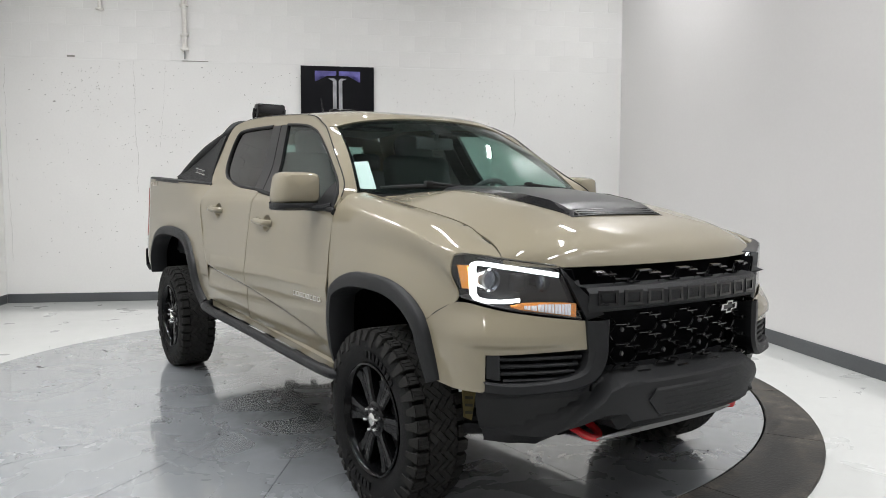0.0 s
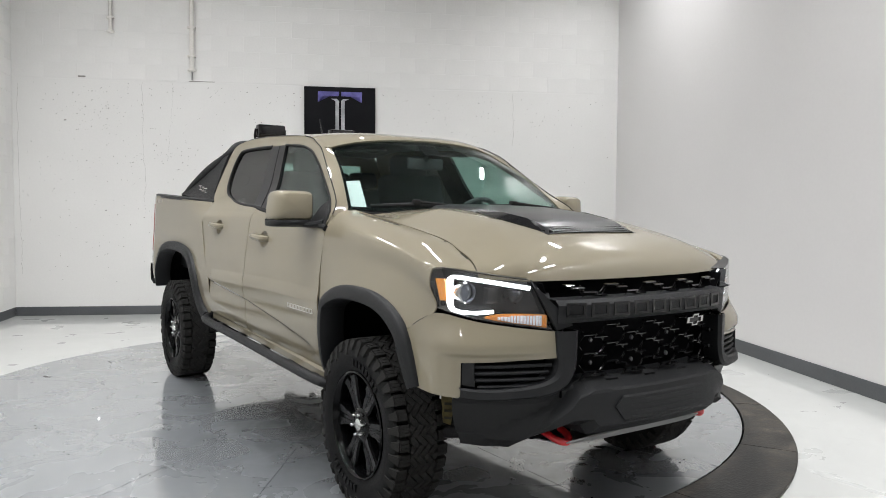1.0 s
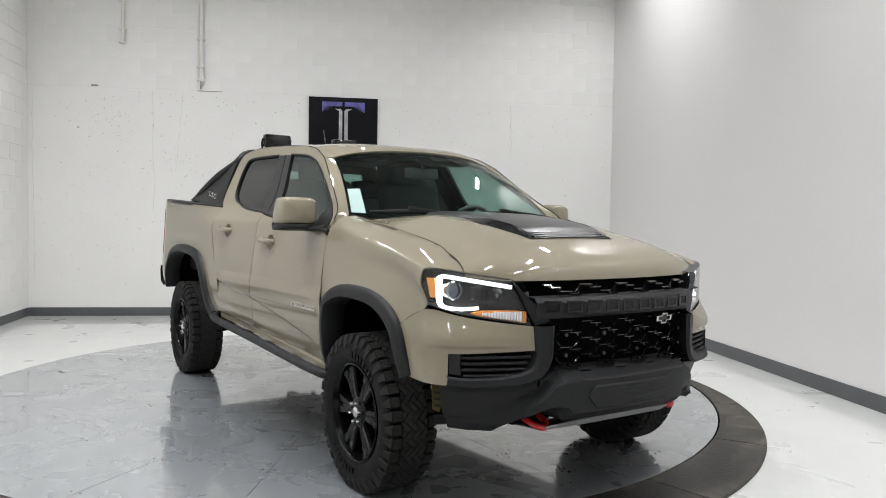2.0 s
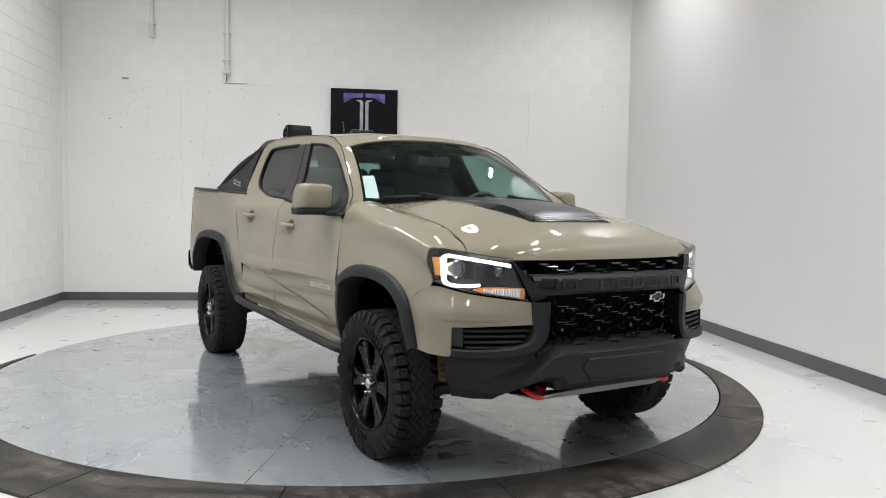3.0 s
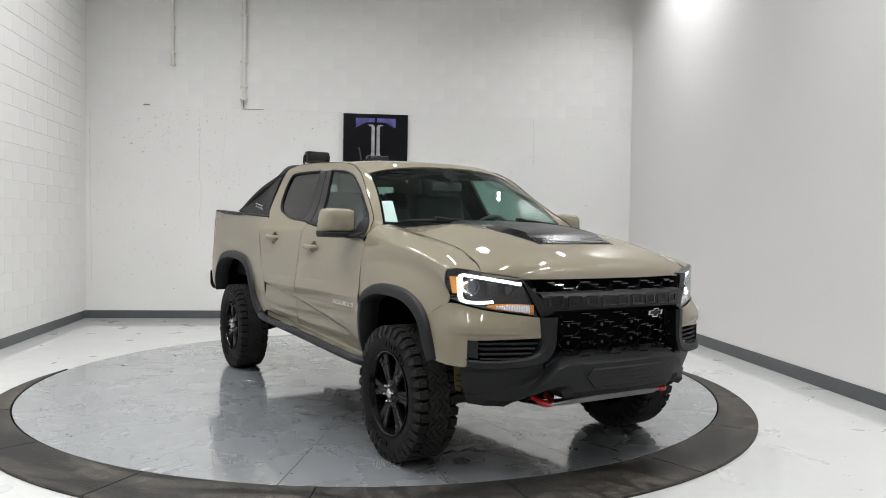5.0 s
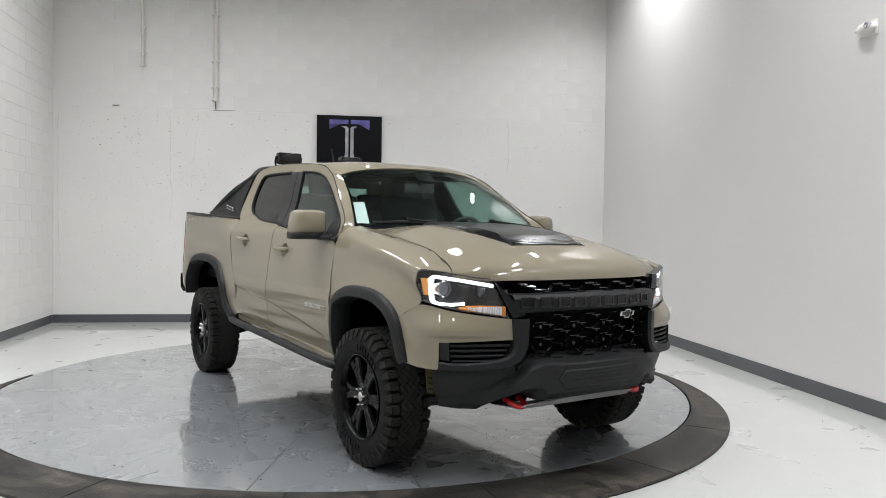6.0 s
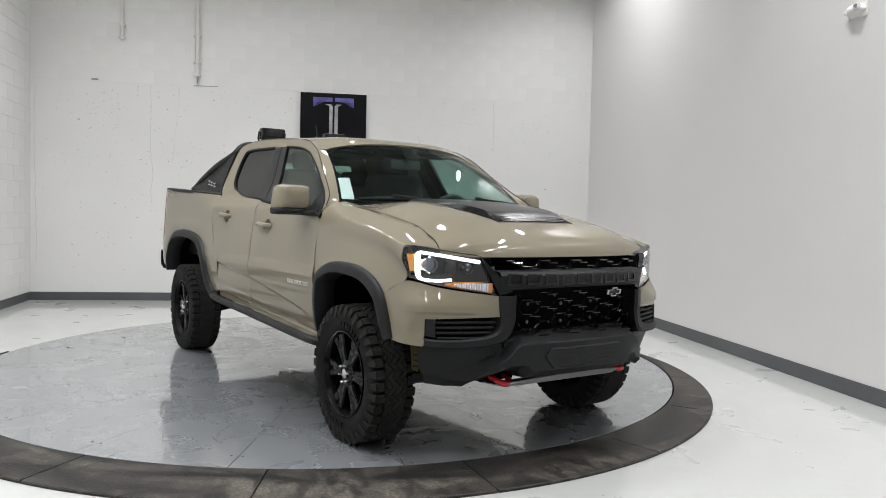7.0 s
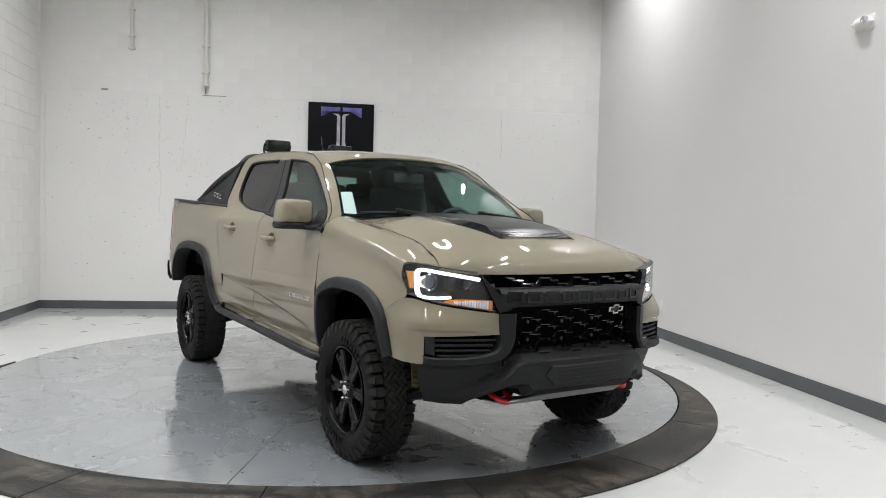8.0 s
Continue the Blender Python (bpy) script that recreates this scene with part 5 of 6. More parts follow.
bm = bmesh.new()
tube(bm, [(-1.95, -0.72, 1.455), (-1.70, -0.715, 1.545), (-1.40, -0.68, 1.660), (-1.14, -0.615, 1.755), (-1.13, -0.52, 1.842), (-1.13, -0.3, 1.850), (-1.13, 0, 1.852), (-1.13, 0.3, 1.850), (-1.13, 0.52, 1.842), (-1.14, 0.615, 1.755), (-1.40, 0.68, 1.660), (-1.70, 0.715, 1.545), (-1.95, 0.72, 1.455)], 0.036, 12, n=90)
bar = part("bed_sport_bar", bm, BLACK_PLASTIC, truck, "black bed-mounted sport bar with side panels")
for s in (-1, 1):
    bm = bmesh.new()
    slab(bm, [(x, s * (0.775 - 0.42 * max(z - 1.45, 0)), z) for x, z in ((-1.95, 1.475), (-1.72, 1.545), (-1.42, 1.652), (-1.18, 1.735), (-1.03, 1.765), (-1.035, 1.63), (-1.0, 1.48), (-0.935, 1.405), (-1.35, 1.43))], (0, -s * 0.03, 0))
    sail = part("bar_side_panel", bm, BLACK_PLASTIC, bar, "black triangular side panel")
    bm = bmesh.new()
    for k in range(3):
        x0 = -1.42 + k * 0.092
        zz = 1.50 - 0.012 * k
        for a, b, c, d in ((0, 0.03, 0.075, 0.037), (0, 0.0, 0.075, 0.007), (0.03, 0.007, 0.042, 0.03)):
            y = s * (0.775 - 0.42 * max(zz - 1.45, 0) + 0.002)
            box(bm, (x0 + a, y - 0.002, zz + b), (x0 + c, y + 0.002, zz + d))
    part("panel_badge", bm, CHROME, bar, "small silver bars on the side panel", smooth=False)
    pod = part("light_pod", (lambda b: (box(b, (-1.09, s * 0.305 - 0.11, 1.905), (-1.01, s * 0.305 + 0.11, 2.010), bevel=0.016), b)[1])(bmesh.new()), GLOSS_BLACK, bar, "black off-road light pod")
    bm = bmesh.new()
    for d in (-0.118, 0.118):
        tube(bm, [(-1.12, s * 0.305 + d * 0.7, 1.86), (-1.075, s * 0.305 + d, 1.92), (-1.05, s * 0.305 + d, 1.975)], 0.009, 6, n=12)
    box(bm, (-1.14, s * 0.305 - 0.03, 1.85), (-1.02, s * 0.305 + 0.03, 1.94), bevel=0.008)
    part("pod_bracket", bm, BLACK_PLASTIC, pod, "black tube bracket of the light pod")

# tailgate, bed floor, rear bumper
bm = bmesh.new()
box(bm, (-2.631, -0.665, 0.90), (-2.574, 0.665, 1.475), bevel=0.015, seg=3)
tailgate = part("tailgate", bm, PAINT, truck, "sand-painted tailgate")
bm = bmesh.new()
box(bm, (-2.574, -0.70, 0.84), (-1.02, 0.70, 0.875))
for k in range(12):
    box(bm, (-2.565, -0.62 + k * 0.11, 0.875), (-1.03, -0.57 + k * 0.11, 0.888), bevel=0.004)
part("bed_floor", bm, BLACK_PLASTIC, truck, "ribbed black bed floor")
bm = bmesh.new()
rows_ = []
for i in range(17):
    y = -0.88 + 1.76 * i / 16
    xb = -2.665 + 0.10 * (abs(y) / 0.88) ** 6
    rows_.append([Vector((xb + 0.10, y, 0.870)), Vector((xb, y, 0.855)), Vector((xb - 0.015, y, 0.80)), Vector((xb, y, 0.71)), Vector((xb + 0.10, y, 0.675))])
shell(bm, rows_, 0.01, (-1, 0, 0))
part("rear_bumper", bm, BLACK_PLASTIC, truck, "black rear bumper")


# ---------- nose of the truck ----------
def nose_pts(yz, off=0.0):
    return [(nose(y) + off, y, z) for y, z in yz]

def nose_width(x):
    """Half width of the nose over x, the inverse of nose()."""
    lo, hi = 0.5, 0.92
    for _ in range(24):
        mid = (lo + hi) / 2
        lo, hi = (mid, hi) if nose(mid) > x else (lo, mid)
    return lo

def nose_patch(bm, bottom, top, off, thick, nu=14, nv=5, out=(1, 0, 0), left=None, right=None):
    """A sheet on the nose between two (y, z) lines."""
    def put(q):
        return Vector((nose(q.y) + off, q.y, q.z))
    b = [(0, y, z) for y, z in bottom]
    t = [(0, y, z) for y, z in top]
    rows_ = coons(b, t, [b[0], t[0]] if left is None else [(0, *q) for q in left], [b[-1], t[-1]] if right is None else [(0, *q) for q in right], nu, nv, fit=put, sm=(False, False, False, False))
    shell(bm, rows_, thick, out)

for s in (-1, 1):
    # sand-painted bumper corner: side part and the shelf under the headlight
    bm = bmesh.new()
    def swell(q):
        def ease(t):
            t = min(max(t, 0), 1)
            return t * t * (3 - 2 * t)
        rise = min(max((0.950 - q.z) / 0.105, 0), 1) * ease((q.z - 0.796) / 0.020)
        k = 0.012 * rise * ease((0.890 - abs(q.y)) / 0.09) * ease((abs(q.y) - 0.50) / 0.14)
        ay = abs(q.y)
        if q.x > 2.19:
            q = Vector((nose(ay), q.y, q.z))
        else:
            q = Vector((q.x, s * nose_width(q.x), q.z))
        return q + Vector((0.75 * k, s * 0.66 * k, 0))
    low_edge = mir([(2.094, 0.896, 0.653), (2.20, 0.862, 0.645), (2.286, 0.815, 0.642)], s)
    end_top = (2.288, 0.813, 0.943)
    rows_ = coons(low_edge, mir([(2.037, 0.904, 0.8695), (2.122, 0.893, 0.9225), (2.205, 0.868, 0.957), end_top], s),
                  mir([(2.094, 0.896, 0.653), (2.07, 0.905, 0.76), (2.037, 0.904, 0.8695)], s), mir([(2.286, 0.815, 0.642), end_top], s), 26, 60, fit=swell)
    grid_faces(bm, rows_)
    seam = [tuple(r[-1]) for r in rows_]
    start = seam[27]
    rows2 = coons([start] + mir([(2.40, 0.655, 0.784), (2.482, 0.495, 0.790)], s), mir([end_top, (2.339, 0.753, 0.928), (2.41, 0.64, 0.910), (2.484, 0.493, 0.891)], s),
                  [start, mir([end_top], s)[0]], mir([(2.482, 0.495, 0.790), (2.484, 0.493, 0.891)], s), 30, 33, fit=swell)
    for j, row in enumerate(rows2):
        row[0] = Vector(seam[27 + j])
    grid_faces(bm, rows2)
    bmesh.ops.remove_doubles(bm, verts=bm.verts[:], dist=0.0004)
    thicken(bm, 0.005, (0.8, 0.6 * s, 0.1))
    part("bumper_corner", bm, PAINT, truck, "sand-painted bumper corner", angle=0.9)
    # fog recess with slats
    # near-black back sheet: the recess's shade is put into its colour
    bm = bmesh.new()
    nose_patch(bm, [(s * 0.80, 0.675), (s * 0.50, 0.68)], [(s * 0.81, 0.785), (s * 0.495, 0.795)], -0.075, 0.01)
    recess = part("fog_recess", bm, DARK, truck, "near-black sheet for the shaded bumper air recess")
    for k in range(4):
        bm = bmesh.new()
        z = 0.762 - k * 0.026
        tube(bm, nose_pts([(s * y, z) for y in (0.775 - 0.006 * k, 0.70, 0.62, 0.56, 0.505 + 0.012 * k)], -0.020), 0.0105, 8, n=16, flat=0.75)
        part("recess_slat", bm, BLACK_PLASTIC, recess)
    bm = bmesh.new()
    nose_patch(bm, [(s * 0.812, 0.695), (s * 0.775, 0.688)], [(s * 0.812, 0.778), (s * 0.778, 0.778)], 0.002, 0.03, 4, 4, (0.6, s, 0))
    part("recess_end", bm, BLACK_PLASTIC, recess, "black recess end block")
    # upright and lower arm of the bumper frame
    bm = bmesh.new()
    def arm(y, z, o):
        return (nose(y) + o, s * y, z)
    path = [(0.470, 0.895), (0.468, 0.82), (0.468, 0.755), (0.495, 0.700), (0.555, 0.672), (0.66, 0.660), (0.76, 0.658), (0.822, 0.664)]
    P = spline([(0, y, z) for y, z in path], 34)
    rows_ = [[] for _ in range(6)]
    for i, q in enumerate(P):
        t = (P[min(i + 1, 34)] - P[max(i - 1, 0)]).normalized()
        nrm = Vector((0, t.z, -t.y))
        k = i / 34
        w1 = 0.036 + (0.020 - 0.036) * min(k * 1.5, 1)
        w2 = 0.044 + (0.024 - 0.044) * min(k * 1.5, 1)
        for j, (d, o) in enumerate(((-w1, -0.075), (-w1, 0.010), (-w1 * 0.6, 0.024), (w2 * 0.6, 0.030), (w2, 0.014), (w2, -0.075))):
            e = q + nrm * d
            rows_[j].append(Vector(arm(min(max(e.y, 0.3), 0.83), e.z, o * (1 - 0.35 * k))))
    shell(bm, rows_, 0.004, (1, 0.2 * s, 0))
    part("bumper_arm", bm, BLACK_PLASTIC, truck, "textured black bumper arm", angle=0.5)
    # tow hook
    bm = bmesh.new()
    tube(bm, [(2.26, s * 0.450, 0.480), (2.38, s * 0.453, 0.462), (2.43, s * 0.440, 0.446), (2.448, s * 0.410, 0.438), (2.43, s * 0.380, 0.446), (2.38, s * 0.367, 0.462), (2.26, s * 0.370, 0.480)], 0.0145, 10, n=30)
    hook = part("tow_hook", bm, RED, truck, "red tow hook")
    # headlight
    HL_TOP = [(0.884, 1.126), (0.868, 1.136), (0.812, 1.126), (0.702, 1.107), (0.598, 1.092)]
    HL_BOT = [(0.870, 0.976), (0.825, 0.955), (0.751, 0.934), (0.649, 0.918), (0.514, 0.897)]
    def hl(y, z, off):
        slope = (nose(y + 0.012) - nose(y - 0.012)) / 0.024
        n_ = Vector((1, -slope, 0)).normalized()
        return Vector((nose(y) + off * n_.x, s * (y + off * n_.y), z))
    bm = bmesh.new()
    B = spline([(0, y, z) for y, z in HL_BOT], 20)
    T = spline([(0, y, z) for y, z in HL_TOP], 20)
    def hl_grid(off, j0=0.0, j1=1.0, n=10, u0=0, u1=20):
        return [[hl(*(lambda q: (q.y, q.z))(B[i].lerp(T[i], j0 + (j1 - j0) * j / n)), off) for i in range(u0, u1 + 1)] for j in range(n + 1)]
    shell(bm, hl_grid(-0.085), 0.01, (1, s, 0))
    shell(bm, [[hl(q.y, q.z, o) for q in B] for o in (-0.085, -0.006)], 0.004, (0, 0, -1))
    shell(bm, [[hl(q.y, q.z, o) for q in T] for o in (-0.085, -0.006)], 0.004, (0, 0, 1))
    headlight = part("headlight", bm, HOUSING, truck, "headlight with a glowing C-shaped running light")
    bm = bmesh.new()
    shell(bm, hl_grid(0.0), 0.004, (1, s, 0))
    lens = part("lens", bm, LENS, headlight, "clear headlight lens")
    lens.visible_shadow = False
    def hl_ribbon(name, path_, width, off, mat, label, depth=0.02, n=40, smooth=True):
        P = spline([(0, y, z) for y, z in path_], n, smooth)
        rows_ = [[], []]
        for i, q in enumerate(P):
            t = (P[min(i + 1, n)] - P[max(i - 1, 0)]).normalized()
            nr = Vector((0, t.z, -t.y))
            wd = width if not isinstance(width, tuple) else width[0] + (width[1] - width[0]) * i / n
            for j, d in enumerate((-wd / 2, wd / 2)):
                e = q + nr * d
                rows_[j].append(hl(e.y, e.z, off))
        bm = bmesh.new()
        shell(bm, rows_, depth, (1, s, 0))
        return part(name, bm, mat, headlight, label)
    hl_ribbon("running_light", [(0.590, 1.056), (0.70, 1.076), (0.80, 1.093), (0.838, 1.099), (0.845, 1.094), (0.847, 1.084), (0.847, 1.02), (0.845, 0.985), (0.838, 0.970), (0.820, 0.963), (0.77, 0.960), (0.712, 0.966)], (0.0155, 0.013), -0.018, DRL, "white glowing C-shaped light bar", depth=0.010, n=70, smooth=False)
    bm = bmesh.new()
    rows_ = [[hl(ya + (yb_ - ya) * k / 2, z, -0.012) for k in range(3)] for z, ya, yb_ in ((1.006, 0.866, 0.853), (1.035, 0.869, 0.8535), (1.065, 0.872, 0.855), (1.090, 0.8745, 0.857))]
    shell(bm, rows_, 0.012, (0.5, s, 0))
    part("side_marker", bm, AMBER, headlight, "amber side marker")
    bm = bmesh.new()
    rows_ = [[hl(y, zb_ + (zt_ - zb_) * v, -0.02) for y, zb_, zt_ in ((0.74, 0.940, 0.945), (0.70, 0.930, 0.955), (0.64, 0.919, 0.957), (0.58, 0.909, 0.956), (0.53, 0.903, 0.952))] for v in (0, 0.5, 1)]
    shell(bm, rows_[0:3], 0.02, (1, s, 0))
    sig = part("turn_signal", bm, AMBER_SHINE, headlight, "amber and clear turn signal reflector")
    bm = bmesh.new()
    for k in range(14):
        y = 0.688 - k * 0.0108
        zb_, zt_ = lerp_table(-y, (-0.74, -0.64, -0.53), (0.940, 0.919, 0.903)) + 0.006, 0.952
        box(bm, (nose(y) - 0.02, s * y - 0.0046, zb_), (nose(y) - 0.012, s * y + 0.0046, zt_ - 0.004 * (k < 4)), bevel=0.0012, seg=1)
    part("signal_ribs", bm, RIBS, headlight, "ribbed clear reflector")
    for (y, z, r, rr) in ((0.775, 1.038, 0.037, "projector"), (0.615, 1.03, 0.030, "projector")):
        bm = bmesh.new()
        x = nose(y) - 0.082
        lathe(bm, [(r * 1.25, 0.0), (r * 1.2, 0.035), (r, 0.04), (r * 0.97, 0.02)], 24, "x", (x, s * y, z))
        ring_ = part("projector_ring", bm, RIM_BLACK if y < 0.7 else CHROME, headlight, "projector surround")
        bm = bmesh.new()
        lathe(bm, [(0.0, 0.056), (r * 0.5, 0.05), (r * 0.85, 0.034), (r * 0.96, 0.02)], 24, "x", (x, s * y, z))
        pl = part("projector_lens", bm, PROJECTOR, headlight, "round projector lens")
        bm = bmesh.new()
        lathe(bm, [(0.0, 0.012), (r * 0.9, 0.014)], 20, "x", (x, s * y, z))
        part("projector_bowl", bm, REFLECTOR, headlight)
    bm = bmesh.new()
    box(bm, (nose(0.69) - 0.08, s * 0.69 - 0.03, 0.995), (nose(0.69) - 0.045, s * 0.69 + 0.03, 1.06), bevel=0.012)
    part("lamp_bezel", bm, SATIN_BLACK, headlight, "dark bezel between the projectors")
    # black strut between grille and headlight
    bm = bmesh.new()
    nose_patch(bm, [(s * 0.500, 0.895), (s * 0.440, 0.915)], [(s * 0.592, 1.090), (s * 0.535, 1.02)], 0.004, 0.03, 4, 10, (1, s, 0), left=[(s * 0.500, 0.895), (s * 0.592, 1.090)], right=[(s * 0.440, 0.915), (s * 0.455, 0.94), (s * 0.535, 1.02)])
    part("grille_strut", bm, BLACK_PLASTIC, truck, "black grille end strut")

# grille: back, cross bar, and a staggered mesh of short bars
# the back is a near-black sheet painted as the shade inside the grille
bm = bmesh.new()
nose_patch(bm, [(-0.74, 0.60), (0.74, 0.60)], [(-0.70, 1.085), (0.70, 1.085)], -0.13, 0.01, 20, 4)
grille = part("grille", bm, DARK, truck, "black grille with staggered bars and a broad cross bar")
bm = bmesh.new()
def bar_section(y, k):
    top = 1.018 - 0.006 * k * k
    bot = 0.932 - 0.010 * k * k
    e = 0.018 * k ** 6
    return [Vector((nose(y) - 0.06, y, top + 0.004)), Vector((nose(y) + 0.012 - e, y, top)), Vector((nose(y) + 0.030 - e, y, top - 0.020)), Vector((nose(y) + 0.026 - e, y, bot + 0.012)), Vector((nose(y) + 0.008, y, bot)), Vector((nose(y) - 0.06, y, bot - 0.004))]
shell(bm, [bar_section(-0.500 + i / 24, abs(-0.500 + i / 24) / 0.5) for i in range(25)], 0.004, (1, 0, 0))
cross = part("grille_cross_bar", bm, BLACK_PLASTIC, truck, "broad textured black cross bar", angle=0.5)
# nine plain raised frames in place of the lettering
for k in range(9):
    bm = bmesh.new()
    y0 = -0.482 + k * 0.1000
    w = 0.076
    zc = 0.976
    def lb(ya, yb_, za, zb_):
        rows_ = [[Vector((nose(y) + 0.0300, y, z)) for y in (ya, (ya + yb_) / 2, yb_)] for z in (za, zb_)]
        shell(bm, rows_, 0.006, (1, 0, 0))
    lb(y0, y0 + w, zc + 0.017, zc + 0.027)
    lb(y0, y0 + w, zc - 0.027, zc - 0.017)
    lb(y0, y0 + 0.012, zc - 0.0165, zc + 0.0165)
    lb(y0 + w - 0.012, y0 + w, zc - 0.0165, zc + 0.0165)
    part("raised_block", bm, GLOSS_BLACK, cross, "plain raised black block", smooth=False)
# dark cheeks close the grille recess at both ends
for s in (-1, 1):
    bm = bmesh.new()
    shell(bm, [[Vector((nose(y) + o, s * y, z)) for o in (-0.128, -0.07, -0.015)] for y, z in ((0.470, 0.63), (0.470, 0.92), (0.500, 0.945), (0.545, 1.075))], 0.006, (0, s, 0))
    part("grille_cheek", bm, DARK, grille)
# mesh of the grille
bm = bmesh.new()
def joint(y, z, off, half, y_lim, top_lim):
    """A crossing of the lattice: two stepped bars with a link, a lone bar beside it, and faceted slanting arms."""
    def bar(y0, y1, zz, o, h):
        y0, y1 = max(y0, -y_lim), min(y1, y_lim)
        if y1 - y0 > 0.012:
            rows_ = [[Vector((nose(y0 + (y1 - y0) * i / 2) + o + d, y0 + (y1 - y0) * i / 2, zz + e)) for i in range(3)] for d, e in ((-0.02, -h), (0.001, -h), (0.003, -h * 0.2), (-0.003, h * 0.8), (-0.02, h))]
            shell(bm, rows_, 0.003, (1, 0, 0))
    bar(y - 0.052, y + 0.008, z + 0.0052, off + 0.012, 0.0043)
    bar(y - 0.008, y + 0.052, z - 0.0052, off + 0.012, 0.0043)
    if abs(y) < y_lim:
        tube(bm, nose_pts([(y - 0.003, z - 0.005), (y + 0.003, z + 0.006)], off + 0.012), 0.0045, 4, smooth=False)
    for sy in (-1, 1):
        for sz in (-1, 1):
            e = (y + sy * (half - 0.046), z + sz * 0.032)
            if e[1] < top_lim and abs(e[0]) < y_lim:
                tube(bm, nose_pts([(y + sy * 0.034, z + sz * 0.004), (y + sy * 0.044, z + sz * 0.014), e], off - 0.008), 0.0022, 4, smooth=False)
def lattice(zs, y_lim, pitch, off):
    for i, z in enumerate(zs):
        n = int(y_lim / pitch) + 1
        for k in range(-n, n + 1):
            y = (k + (0.5 if i % 2 else 0.0)) * pitch - 0.02
            if abs(y) < y_lim - 0.012:
                joint(y, z, off, pitch / 2, y_lim, zs[0] + 0.01)
lattice([0.905 - 0.0370 * i for i in range(7)], 0.430, 0.205, -0.026)
part("lower_mesh", bm, GRILLE_BLACK, grille, "staggered gloss black grille bars", smooth=False)
bm = bmesh.new()
lattice([1.060, 1.032], 0.455, 0.205, -0.030)
part("upper_mesh", bm, GRILLE_BLACK, grille, "staggered gloss black grille bars", smooth=False)
for (y, z) in ((-0.335, 0.848), (-0.335, 0.758), (-0.13, 0.845), (-0.13, 0.755), (0.08, 0.85), (0.08, 0.76)):
    bm = bmesh.new()
    slab(bm, [(nose(y) - 0.030, y + a, z + b) for a, b in ((-0.008, 0.0), (0.0, -0.010), (0.008, 0.0), (0.0, 0.010))], (-0.01, 0, 0))
    part("parking_sensor", bm, SENSOR_GREY, grille, "small diamond-shaped sensor", smooth=False)
# silver emblem outline, a plain cross shape
bm = bmesh.new()
def emblem(scale):
    o = [(-0.078, -0.014), (-0.070, 0.016), (-0.022, 0.016), (-0.018, 0.030), (0.034, 0.030), (0.030, 0.016), (0.078, 0.016), (0.070, -0.014), (0.022, -0.014), (0.018, -0.030), (-0.034, -0.030), (-0.030, -0.014)]
    return [(0.232 + a * scale, 0.893 + b * scale) for a, b in o]
oa, ob_ = emblem(0.80), emblem(0.60)
rows_ = [[Vector((nose(y) + 0.004, y, z)) for y, z in oa + oa[:1]], [Vector((nose(y) + 0.004, y, z)) for y, z in ob_ + ob_[:1]]]
shell(bm, rows_, 0.008, (1, 0, 0))
part("emblem", bm, CHROME, grille, "silver cross-shaped emblem outline", smooth=False)
bm = bmesh.new()
slab(bm, [(nose(y) - 0.002, y, z) for y, z in ob_], (-0.008, 0, 0))
part("emblem_fill", bm, GLOSS_BLACK, grille, smooth=False)

